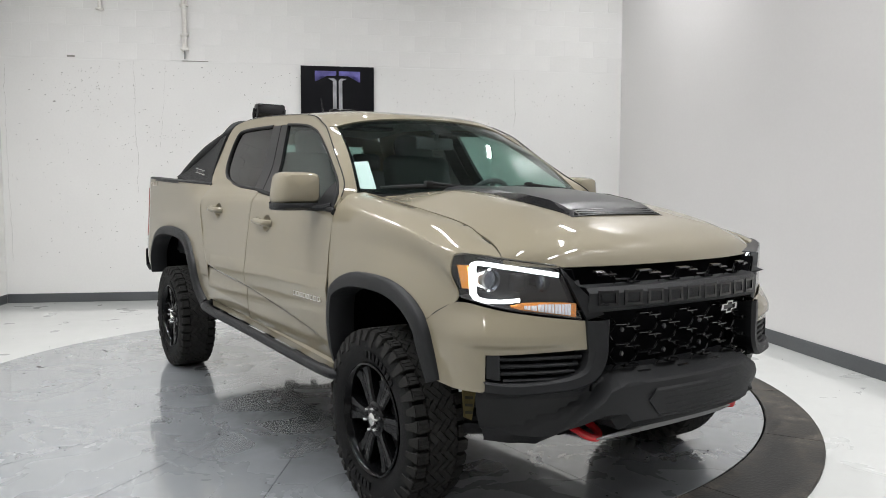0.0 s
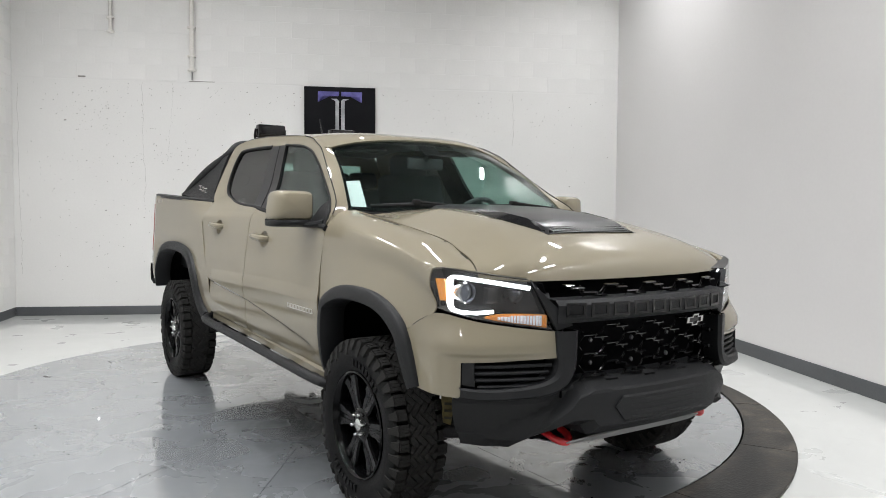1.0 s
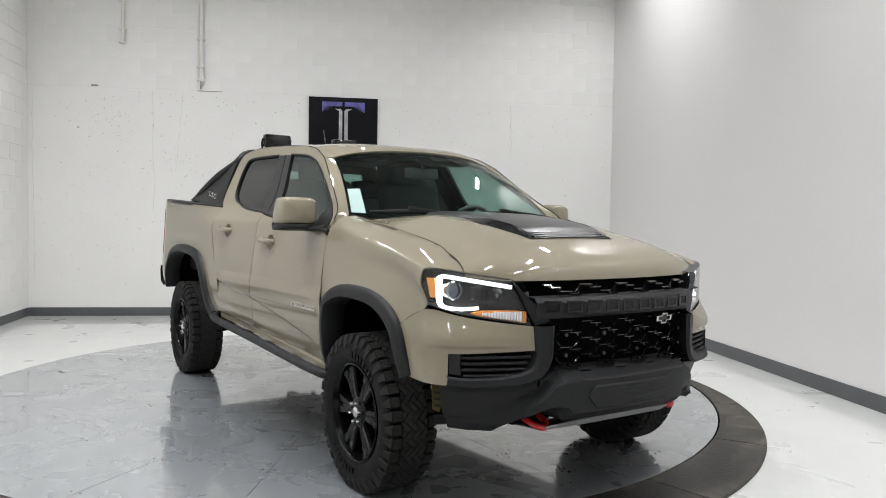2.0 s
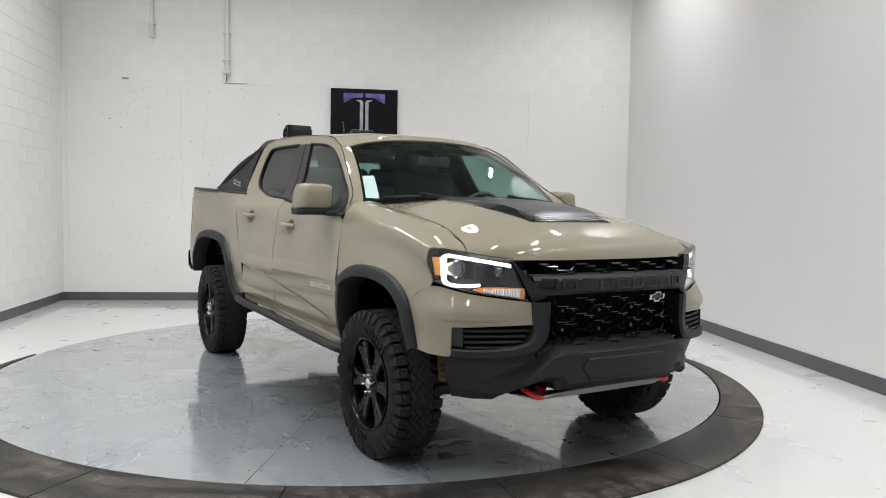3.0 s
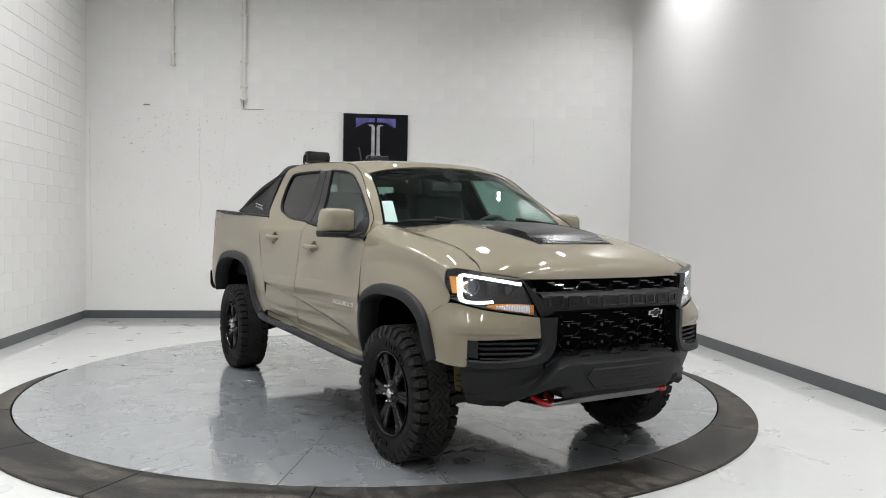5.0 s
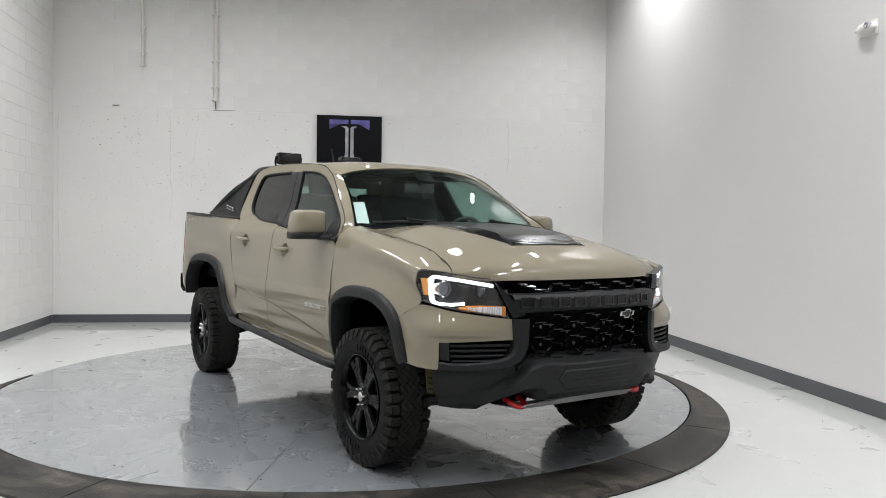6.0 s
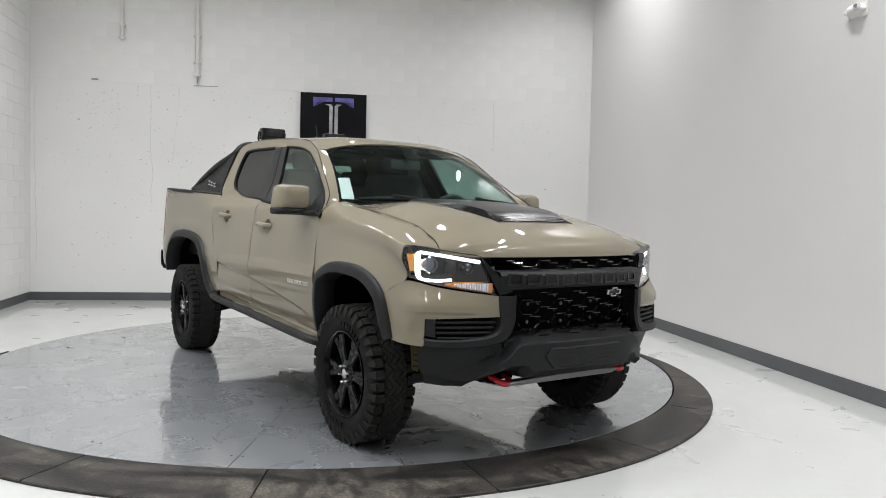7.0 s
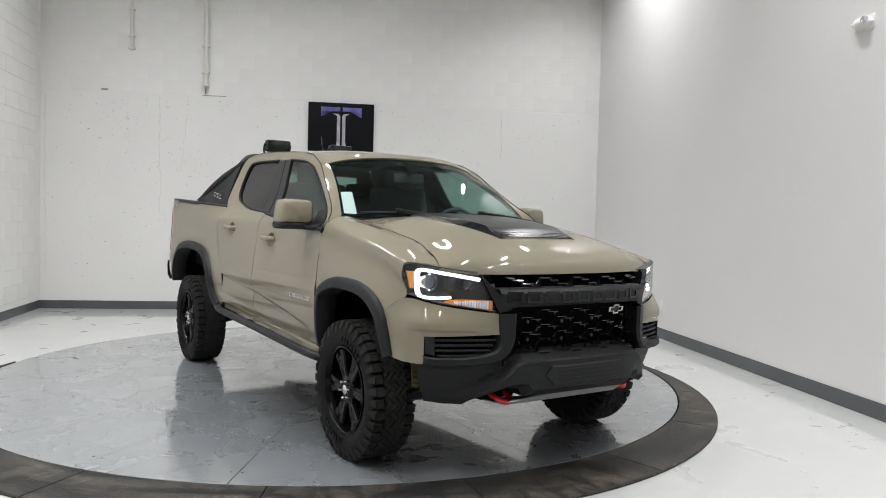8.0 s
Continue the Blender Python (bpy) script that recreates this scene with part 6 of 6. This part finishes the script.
# lower bumper
bm = bmesh.new()
rows_ = []
BUMPER_C, BUMPER_P = -0.046, 0.036
def bumper_edge(z):
    """Half width of the proud middle part over z: its flanks slant outward and down."""
    return lerp_table(z, (0.44, 0.60, 0.645, 0.70), (0.600, 0.455, 0.425, 0.400))
cols = [0.0, 0.04, 0.09, 0.14, 0.19, 0.24, 0.265, 0.29, 0.31, 0.33, 0.345, 0.36, 0.39, 0.42, 0.444, 0.45, 0.476, 0.482, 0.50, 0.52, 0.54, 0.57, 0.60, 0.63, 0.66, 0.70, 0.74, 0.765, 0.79, 0.825]
for c in [-q for q in cols[:0:-1]] + cols:
    ac, sg = abs(c), math.copysign(1, c)
    top = lerp_table(ac, (0, 0.36, 0.43, 0.482, 0.56, 0.83), (0.702, 0.702, 0.694, 0.656, 0.640, 0.645))
    bot = lerp_table(ac, (0, 0.26, 0.30, 0.32, 0.40, 0.42, 0.48, 0.62, 0.83), (0.482, 0.480, 0.478, 0.518, 0.515, 0.466, 0.434, 0.432, 0.446))
    k = 1.0 if ac <= 0.451 else (0.0 if ac >= 0.475 else 0.5)
    row = []
    for j in range(15):
        v = (0, 0.05, 0.12, 0.17, 0.21, 0.27, 0.35, 0.45, 0.55, 0.65, 0.73, 0.77, 0.83, 0.92, 1.0)[j]
        z = top + (bot - top) * v
        e = bumper_edge(z)
        a = ac / 0.45 * e if ac <= 0.45 else (e + 0.022 * (ac - 0.45) / 0.026 if ac < 0.476 else e + 0.022 + (lerp_table(z, (0.44, 0.55, 0.645), (0.765, 0.803, 0.825)) - e - 0.022) * (ac - 0.476) / 0.349)
        x = nose(min(a, 0.83))
        o = BUMPER_C + (BUMPER_P - BUMPER_C) * k
        # its flanks fall back towards their lower ends
        o -= k * 0.07 * min(max((0.60 - z) / 0.13, 0), 1) * min(max((a - 0.36) / 0.15, 0), 1)
        # the middle part has a sloping upper band
        o -= k * 0.075 * max(0.0, 1 - (top - z) / 0.042)
        # sunk panel in the corner over a lip that rises towards the middle
        lip = lerp_table(ac, (0.50, 0.56, 0.66, 0.80), (0.34, 0.54, 0.74, 0.77))
        o -= 0.014 * (1 - k) * min(max((ac - 0.478) / 0.02, 0), 1) * min(max((lip - v) / 0.035, 0), 1) * min(max((v - 0.03) / 0.12, 0), 1)
        o += 0.022 * (1 - k) - 0.085 * min(max((0.645 - z) / 0.2, 0), 1) * min(max((ac - 0.48) / 0.26, 0), 1)
        o -= 0.045 * max(0.0, v - 0.83) / 0.17 * (1 - min(max((ac - 0.58) / 0.15, 0), 1))
        if j == 0:
            row.append(Vector((x - 0.10, sg * a, top + 0.002)))
        row.append(Vector((x + o, sg * a, z)))
    row.append(Vector((min(x - 0.16 + 0.15 * (ac / 0.825) ** 3, x + o - 0.004), sg * a, bot - 0.002)))
    rows_.append(row)
shell(bm, rows_, 0.006, (1, 0, 0))
bumper = part("lower_bumper", bm, BLACK_PLASTIC, truck, "faceted textured black lower bumper", angle=0.25)
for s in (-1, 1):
    # near-black block added in place of the shade in the hook's pocket
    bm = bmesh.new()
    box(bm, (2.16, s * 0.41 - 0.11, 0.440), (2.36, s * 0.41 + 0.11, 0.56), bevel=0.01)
    part("hook_pocket", bm, DARK, bumper, "near-black block for the shaded tow hook pocket")
# centre plate with grooves
bm = bmesh.new()
rows_ = []
for z, w, o in ((0.526, 0.224, 0.034), (0.535, 0.232, 0.043), (0.590, 0.277, 0.043), (0.624, 0.246, 0.043), (0.634, 0.236, 0.034)):
    rows_.append([Vector((nose(-w + 2 * w * i / 20) + o, -w + 2 * w * i / 20, z)) for i in range(21)])
shell(bm, rows_, 0.02, (1, 0, 0))
plate_ob = part("bumper_plate", bm, BLACK_PLASTIC, bumper, "six-sided black bumper plate", angle=0.3)
for k in range(4):
    bm = bmesh.new()
    z = 0.545 + k * 0.022
    tube(bm, nose_pts([(y, z) for y in (-0.20, -0.1, 0, 0.1, 0.20)], 0.0438), 0.0018, 6, n=16)
    part("plate_rib", bm, BLACK_PLASTIC, bumper)
bm = bmesh.new()
rows_ = []
for i in range(17):
    y = -0.42 + 0.75 * i / 16
    a = abs(y)
    rows_.append([Vector((nose(y) - 0.03, y, 0.478 - 0.02 * (a / 0.33) ** 2)), Vector((nose(y) - 0.075, y, 0.435 - 0.008 * (a / 0.33) ** 2)), Vector((nose(y) - 0.28, y, 0.405))])
shell(bm, rows_, 0.006, (1, 0, -0.6))
part("skid_plate", bm, SKID, truck, "grey metal skid plate", angle=0.3)

# the bumper's corners swell out under the headlights
def ease_in(t):
    t = min(max(t, 0.0), 1.0)
    return t * t * (3 - 2 * t)
SWOLLEN = ("bumper_corner", "fog_recess", "recess_slat", "recess_end", "bumper_arm", "lower_bumper")
for ob in truck.children_recursive:
    if ob.name.split(".")[0] in SWOLLEN:
        for v in ob.data.vertices:
            x, y, z = v.co
            d = 0.036 * ease_in((abs(y) - 0.42) / 0.36) * ease_in((0.95 - z) / 0.12) * ease_in((x - 2.06) / 0.16)
            v.co = (x + 0.856 * d, y + math.copysign(0.516 * d, y), z)

# ---------- wheels ----------
def make_wheel():
    wheel = new("wheel")
    wheel.parent = truck
    tyre_bm = bmesh.new()
    R0 = 0.364
    prof = [(0.232, -0.100), (0.240, -0.113), (0.264, -0.124), (0.300, -0.130), (0.335, -0.128), (0.354, -0.121), (0.362, -0.112), (R0, -0.095), (R0, 0.095), (0.362, 0.112), (0.354, 0.121), (0.335, 0.128), (0.300, 0.130), (0.264, 0.124), (0.240, 0.113), (0.232, 0.100), (0.222, 0.0)]
    lathe(tyre_bm, prof, 72, "y", close=True)
    # tread lugs: one mesh for each row, laid round the tyre
    def block(bm, corners, top):
        """corners: (y, angle, r) of the foot; top: the same for the crown."""
        lo = [bm.verts.new((r * math.cos(t), y, r * math.sin(t))) for y, t, r in corners]
        hi = [bm.verts.new((r * math.cos(t), y, r * math.sin(t))) for y, t, r in top]
        m = len(lo)
        bm.faces.new(hi)
        for i in range(m):
            bm.faces.new([lo[i], lo[(i + 1) % m], hi[(i + 1) % m], hi[i]])
    N_LUG = 38
    kinds = []
    for sy in (-1, 1):
        for long in (0, 1):
            bm = bmesh.new()
            w_in = 0.066 if long else 0.072
            for t0, t1 in ((-0.062, -0.024), (-0.019, 0.019), (0.024, 0.062)):
                o = [(sy * (w_in + 0.004 * (t0 > 0)), t0), (sy * 0.092, t0), (sy * 0.114, t0), (sy * 0.114, t1), (sy * 0.092, t1), (sy * (w_in + 0.004 * (t0 > 0)), t1)]
                block(bm, [(y, t, 0.355) for y, t in o], [(y * (0.985 if abs(y) > 0.1 else 1.01), t * 0.97, 0.3885 - 0.002 * (abs(y) > 0.1)) for y, t in o])
            o = [(sy * w_in, -0.062), (sy * 0.112, -0.062), (sy * 0.112, 0.062), (sy * w_in, 0.062)]
            block(bm, [(y, t, 0.355) for y, t in o], [(y, t * 0.97, 0.3835) for y, t in o])
            lo_ = 0.318 if long else 0.338
            q = [(sy * 0.1285, -0.036, lo_), (sy * 0.1285, 0.036, lo_), (sy * 0.110, 0.060, 0.379), (sy * 0.110, -0.060, 0.379)]
            block(bm, q, [(sy * 0.1345, -0.031, lo_ + 0.003), (sy * 0.1345, 0.031, lo_ + 0.003), (sy * 0.1195, 0.054, 0.384), (sy * 0.1195, -0.054, 0.384)])
            bmesh.ops.recalc_face_normals(bm, faces=bm.faces[:])
            kinds.append((finish(bm, TREAD, "tread_lug", False), long, 2, 0.05 if sy > 0 else 0.0))
    # interlocking diamond blocks in the middle of the tread
    bm = bmesh.new()
    N_MID, PITCH = 56, 0.0195
    half = math.pi / N_MID
    for c in range(-3, 4):
        for k in range(N_MID):
            t = 2 * math.pi * (k + 0.5 * (c % 2)) / N_MID
            yc, lean = c * PITCH, (0.16 if k % 2 else -0.16) * half
            o = [(-0.94 * PITCH, -lean), (-0.10 * PITCH, -0.88 * half), (0.12 * PITCH, -0.88 * half), (0.94 * PITCH, lean), (0.10 * PITCH, 0.88 * half), (-0.12 * PITCH, 0.88 * half)]
            o = [(min(max(yc + y, -0.066), 0.066), t + a) for y, a in o]
            block(bm, [(y, a, 0.362) for y, a in o], [(yc + (y - yc) * 0.94, t + (a - t) * 0.94, 0.3885 - 0.001 * ((k * 7 + c * 3) % 3 == 0)) for y, a in o])
    bmesh.ops.recalc_face_normals(bm, faces=bm.faces[:])
    mid = new("centre_tread", finish(bm, TREAD, "centre_tread", False))
    mid.parent = wheel
    tagged(mid, "interlocking centre tread blocks", kind="stuff")
    for me, first, step, ph in kinds:
        for k in range(first, N_LUG, step):
            ob = new("tread_lug", me)
            ob.parent = wheel
            ob.rotation_euler.y = -(2 * math.pi * k / N_LUG + ph)
    bm = tyre_bm
    # plain raised bars where the sidewall carries writing
    for a0, cnt in ((radians(72), 8), (radians(252), 8)):
        for k in range(cnt):
            a = a0 + (k - cnt / 2) * 0.115
            vs = []
            for rr, da in ((0.268, -0.038), (0.268, 0.038), (0.300, 0.034), (0.300, -0.034)):
                for d in (0.124, 0.1345):
                    vs.append(bm.verts.new((rr * math.cos(a + da), -d, rr * math.sin(a + da))))
            for q in ((1, 3, 5, 7), (0, 1, 3, 2), (2, 3, 5, 4), (4, 5, 7, 6), (6, 7, 1, 0)):
                bm.faces.new([vs[j] for j in q])
    bmesh.ops.recalc_face_normals(bm, faces=bm.faces[:])
    part("tyre", bm, RUBBER, wheel, "black all-terrain tyre with chunky tread", angle=0.35)
    # rim barrel and lip
    bm = bmesh.new()
    lathe(bm, [(0.238, -0.114), (0.242, -0.121), (0.235, -0.125), (0.226, -0.116), (0.219, -0.080), (0.212, 0.0), (0.216, 0.10), (0.228, 0.105)], 64, "y")
    rim = part("rim", bm, RIM_BLACK, wheel, "gloss black alloy rim")
    bm = bmesh.new()
    lathe(bm, [(0.0, -0.030), (0.12, -0.022), (0.211, 0.0)], 48, "y")
    part("brake_shield", bm, DARK, wheel, "dark brake shield behind the spokes")
    bm = bmesh.new()
    lathe(bm, [(0.0, -0.052), (0.15, -0.052), (0.155, -0.046), (0.155, -0.038), (0.0, -0.038)], 40, "y")
    part("brake_disc", bm, STEEL, wheel, "steel brake disc")
    bm = bmesh.new()
    lathe(bm, [(0.0, -0.100), (0.060, -0.100), (0.074, -0.094), (0.080, -0.080), (0.080, -0.05)], 36, "y")
    part("hub", bm, RIM_BLACK, wheel)
    for k in range(6):
        a = radians(60 * k)
        bm = bmesh.new()
        def at(r, t, y):
            return Vector((r * math.cos(a) - t * math.sin(a), y, r * math.sin(a) + t * math.cos(a)))
        for sg in (-1, 1):
            rows_ = []
            for r, w0, w1, y in ((0.060, 0.003, 0.030, -0.092), (0.10, 0.004, 0.033, -0.095), (0.15, 0.006, 0.040, -0.093), (0.20, 0.009, 0.054, -0.094), (0.226, 0.010, 0.064, -0.102)):
                rows_.append([at(r, sg * w0, y + 0.035), at(r, sg * w0, y + 0.006), at(r, sg * (w0 + 0.004), y), at(r, sg * (w1 - 0.006), y - 0.002), at(r, sg * w1, y + 0.008), at(r, sg * w1, y + 0.040)])
            grid_faces(bm, rows_)
        bmesh.ops.recalc_face_normals(bm, faces=bm.faces[:])
        web = bmesh.ops.create_cube(bm, size=1)["verts"]
        for v_ in web:
            v_.co = at(0.135 + v_.co.x * 0.15, v_.co.z * 0.014, -0.083 + v_.co.y * 0.02)
        part("spoke", bm, RIM_BLACK, wheel, angle=0.4)
    bm = bmesh.new()
    lathe(bm, [(0.0, -0.119), (0.018, -0.118), (0.027, -0.112), (0.029, -0.100)], 28, "y")
    part("hub_cap", bm, CHROME, wheel, "silver centre cap")
    for k in range(6):
        a = radians(60 * k + 12)
        bm = bmesh.new()
        lathe(bm, [(0.0, -0.124), (0.006, -0.122), (0.0095, -0.114), (0.0105, -0.098)], 10, "y", (0.050 * math.cos(a), 0, 0.050 * math.sin(a)))
        part("lug_nut", bm, NUT, wheel, "dull steel lug nut")
    return wheel
wheel = make_wheel()
wheel.location = (AXLE_F, -0.803, HUB_Z)
tagged(wheel, "black wheel with all-terrain tyre")
for x, sgn in ((AXLE_R, -1), (AXLE_F, 1), (AXLE_R, 1)):
    w = copy_thing(wheel, pose(x, -0.803 if sgn < 0 else 0.868, HUB_Z, 0, 0 if sgn < 0 else 0, 0) @ (Matrix.Identity(4) if sgn < 0 else Matrix.Rotation(math.pi, 4, "Z")) @ Matrix.Rotation(radians(17 if sgn < 0 else 5), 4, "Y"))
# ---------- under the truck ----------
bm = bmesh.new()
for s in (-1, 1):
    box(bm, (-2.513, s * 0.42 - 0.045, 0.50), (2.15, s * 0.42 + 0.045, 0.64), bevel=0.01)
for x in (-2.337, -1.1, -0.3, 0.5, 1.2, 2.05):
    box(bm, (x - 0.05, -0.42, 0.52), (x + 0.05, 0.42, 0.60), bevel=0.01)
part("chassis_frame", bm, STEEL, truck, "dark steel ladder frame")
bm = bmesh.new()
box(bm, (-1.05, -0.80, 0.50), (1.10, 0.86, 0.66), bevel=0.03)
box(bm, (1.05, -0.40, 0.48), (2.30, 0.40, 0.95), bevel=0.05)
box(bm, (-2.425, -0.66, 0.60), (-1.0, 0.66, 0.70), bevel=0.03)
part("floor_pan", bm, DARK, truck, "dark underbody floor")
bm = bmesh.new()
box(bm, (-0.9, -0.25, 0.42), (1.9, 0.25, 0.55), bevel=0.04)
part("drivetrain", bm, STEEL, truck, "dark gearbox and transfer case")
for x in (AXLE_F, AXLE_R):
    bm = bmesh.new()
    tube(bm, [(x, -0.72, HUB_Z), (x, 0.72, HUB_Z)], 0.042, 12, smooth=False)
    bmesh.ops.create_uvsphere(bm, u_segments=16, v_segments=10, radius=0.10, matrix=pose(x, 0.2, HUB_Z + 0.03))
    part("axle", bm, STEEL, truck, "dark steel axle with differential")
    for s in (-1, 1):
        bm = bmesh.new()
        tube(bm, [(x + 0.10, s * 0.60, 0.36), (x + 0.08, s * 0.52, 0.82)], 0.035, 12, smooth=False)
        tube(bm, [(x - 0.12, s * 0.66, 0.34), (x - 0.10, s * 0.42, 0.50)], 0.028, 8, smooth=False)
        tube(bm, [(x + 0.42, s * 0.45, 0.47), (x + 0.06, s * 0.70, 0.34)], 0.030, 8, smooth=False)
        part("suspension", bm, STEEL, truck, "dark shock absorber and control arms")
# yellow tag behind the front bumper
bm = bmesh.new()
slab(bm, [(2.05, -0.732, 0.470), (2.05, -0.694, 0.452), (2.05, -0.668, 0.590), (2.05, -0.742, 0.600)], (-0.004, 0, 0))
tag = part("hang_tag", bm, YELLOW_TAG, truck, "yellow tag hanging behind the bumper", smooth=False)
bm = bmesh.new()
for k in range(3):
    z = 0.484 + 0.030 * k
    slab(bm, [(2.0505, -0.727, z), (2.0505, -0.692, z - 0.007), (2.0505, -0.690, z + 0.004), (2.0505, -0.728, z + 0.011)], (0.002, 0, 0))
part("tag_print", bm, TAG_INK, tag, "dark plain print bars", smooth=False)
bm = bmesh.new()
tube(bm, [(1.78, -0.70, 0.36), (2.0, -0.69, 0.41), (2.2, -0.62, 0.455), (2.3, -0.5, 0.48)], 0.026, 8)
part("stabiliser_bar", bm, STEEL, truck, "dark stabiliser bar")
bm = bmesh.new()
tube(bm, [(-0.6, 0.45, 0.47), (-1.2, 0.50, 0.50), (-1.7, 0.55, 0.72), (-2.163, 0.60, 0.60), (-2.469, 0.66, 0.55)], 0.035, 10)
part("exhaust_pipe", bm, STEEL, truck, "dull steel exhaust pipe")

# ---------- cabin ----------
def seat(x, y, w=0.50, head=True):
    bm = bmesh.new()
    box(bm, (x - 0.24, y - w / 2, 0.86), (x + 0.26, y + w / 2, 1.02), bevel=0.05, seg=3)
    st = part("seat", bm, SEAT, truck, "dark cloth seat")
    bm = bmesh.new()
    box(bm, (-0.07, -w / 2, 0.0), (0.07, w / 2, 0.64), bevel=0.055, seg=3, m=pose(x - 0.24, y, 0.98, 0, -14, 0))
    part("backrest", bm, SEAT, st)
    if head:
        bm = bmesh.new()
        box(bm, (-0.05, -0.14, 0.60), (0.05, 0.14, 0.79), bevel=0.045, seg=3, m=pose(x - 0.24, y, 0.98, 0, -14, 0))
        tube(bm, [(x - 0.385, y - 0.06, 1.56), (x - 0.40, y - 0.06, 1.62)], 0.007, 6, smooth=False)
        part("headrest", bm, SEAT, st)
seat(0.32, -0.37)
seat(0.32, 0.37)
bm = bmesh.new()
box(bm, (-0.75, -0.66, 0.86), (-0.25, 0.66, 1.02), bevel=0.05, seg=3)
bench = part("rear_bench", bm, SEAT, truck, "dark cloth rear bench")
bm = bmesh.new()
box(bm, (-0.06, -0.66, 0.0), (0.06, 0.66, 0.55), bevel=0.045, seg=3, m=pose(-0.76, 0, 0.98, 0, -12, 0))
part("backrest", bm, SEAT, bench)
for y in (-0.42, 0.42):
    bm = bmesh.new()
    box(bm, (-0.045, -0.12, 0.56), (0.045, 0.12, 0.69), bevel=0.04, seg=3, m=pose(-0.76, y, 0.98, 0, -12, 0))
    part("headrest", bm, SEAT, bench)
bm = bmesh.new()
rows_ = []
for i in range(13):
    y = -0.72 + 1.44 * i / 12
    xf = 1.20 - 0.12 * (y / 0.7) ** 2
    rows_.append([Vector((xf, y, 1.315)), Vector((xf - 0.14, y, 1.330)), Vector((xf - 0.30, y, 1.325)), Vector((xf - 0.36, y, 1.26)), Vector((xf - 0.33, y, 1.0)), Vector((xf - 0.25, y, 0.8))])
shell(bm, rows_, 0.01, (-0.3, 0, 1))
part("dashboard", bm, TRIM_GREY, truck, "dark grey dashboard")
bm = bmesh.new()
def wheel_ring(r, tubr):
    R_ = pose(0.74, 0.37, 1.255, 0, -66, 0)
    tube(bm, [R_ @ Vector((r * math.cos(a), r * math.sin(a), 0)) for a in (2 * math.pi * k / 40 for k in range(41))], tubr, 8, smooth=False, cap=False)
    for a in (0.0, 2.2, 4.08):
        tube(bm, [R_ @ Vector((0.03 * math.cos(a), 0.03 * math.sin(a), 0.0)), R_ @ Vector((r * math.cos(a), r * math.sin(a), 0))], 0.016, 6, smooth=False)
    bmesh.ops.create_uvsphere(bm, u_segments=12, v_segments=8, radius=0.06, matrix=R_ @ Matrix.Diagonal((1, 1, 0.4, 1)))
wheel_ring(0.185, 0.016)
part("steering_wheel", bm, TRIM_GREY, truck, "dark steering wheel")
bm = bmesh.new()
box(bm, (0.715, -0.125, 1.60), (0.745, 0.125, 1.668), bevel=0.012)
tube(bm, [(0.742, 0, 1.65), (0.765, 0, 1.718)], 0.012, 8, smooth=False)
part("rear_view_mirror", bm, TRIM_GREY, truck, "dark rear-view mirror")
bm = bmesh.new()
rows_ = [[Vector((x, u * (roof_edge(x) - 0.03), roof_z(x, abs(u)) - 0.035)) for u in (-1, -0.5, 0, 0.5, 1)] for x in (-1.0, -0.6, -0.2, 0.2, 0.55)]
shell(bm, rows_, 0.008, (0, 0, -1))
part("headliner", bm, HEADLINER, truck, "light grey headliner")
for s in (-1, 1):
    for x in (0.42,):
        bm = bmesh.new()
        box(bm, (x, s * 0.34 - 0.17, 1.712), (x + 0.14, s * 0.34 + 0.17, 1.728), bevel=0.008, m=None)
        part("sun_visor", bm, TRIM_GREY, truck, "folded dark grey sun visor")
    bm = bmesh.new()
    shell(bm, [[Vector((x, s * (half_width(z) - 0.07), z)) for x in (-0.9, -0.3, 0.3, 1.1)] for z in (0.65, 0.95, 1.28)], 0.02, (0, s, 0))
    part("door_inner_panel", bm, TRIM_GREY, truck, "dark inner door panel")
# firewall under the hood closes the nose
bm = bmesh.new()
box(bm, (1.10, -0.66, 0.66), (1.14, 0.66, 1.30))
part("firewall", bm, DARK, truck, "dark bulkhead under the windshield")

# ---------- wall blocks, last ----------
def block_mesh(length, face, side_gap, bed_gap):
    bm = bmesh.new()
    box(bm, (-face, -length / 2 + side_gap, bed_gap), (-0.004, length / 2 - side_gap, 0.2 - bed_gap), bevel=0.0016, seg=1)
    return finish(bm, BLOCK_PAINT, "wall_block", False)
BL = 0.406
def lay(parent, on_wall, start, end, z0, z1, *look_of):
    halves = {}
    row, z = 0, z0
    while z < z1 - 0.15:
        y = start + (0 if row % 2 else -BL / 2)
        while y < end - 0.01:
            a, b = max(y, start), min(y + BL, end)
            if b - a > 0.05:
                key = round(b - a, 3)
                if key not in halves:
                    halves[key] = block_mesh(key, *look_of)
                ob = new("wall_block", halves[key])
                ob.parent = parent
                ob.matrix_local = on_wall((a + b) / 2, z)
            y += BL
        z += 0.2
        row += 1
lay(wall_back, lambda c, z: Matrix.Translation((BACK, c, z)), RIGHT, LEFT, LEDGE, 5.15, 0.0098, 0.0007, 0.0015)
lay(wall_left, lambda c, z: Matrix.Translation((c, LEFT, z)) @ Matrix.Rotation(radians(90), 4, "Z"), 0.62, BACK - 0.02, 0.177, 5.15, 0.0125, 0.0009, 0.0024)
bm = bmesh.new()
box(bm, (FRONT, LEFT - 0.010, 0.0), (0.615, LEFT - 0.0075, CEILING - 0.01))
part("plain_wall_face", bm, BLOCK_PAINT, wall_left, "white painted wall face further along", smooth=False)
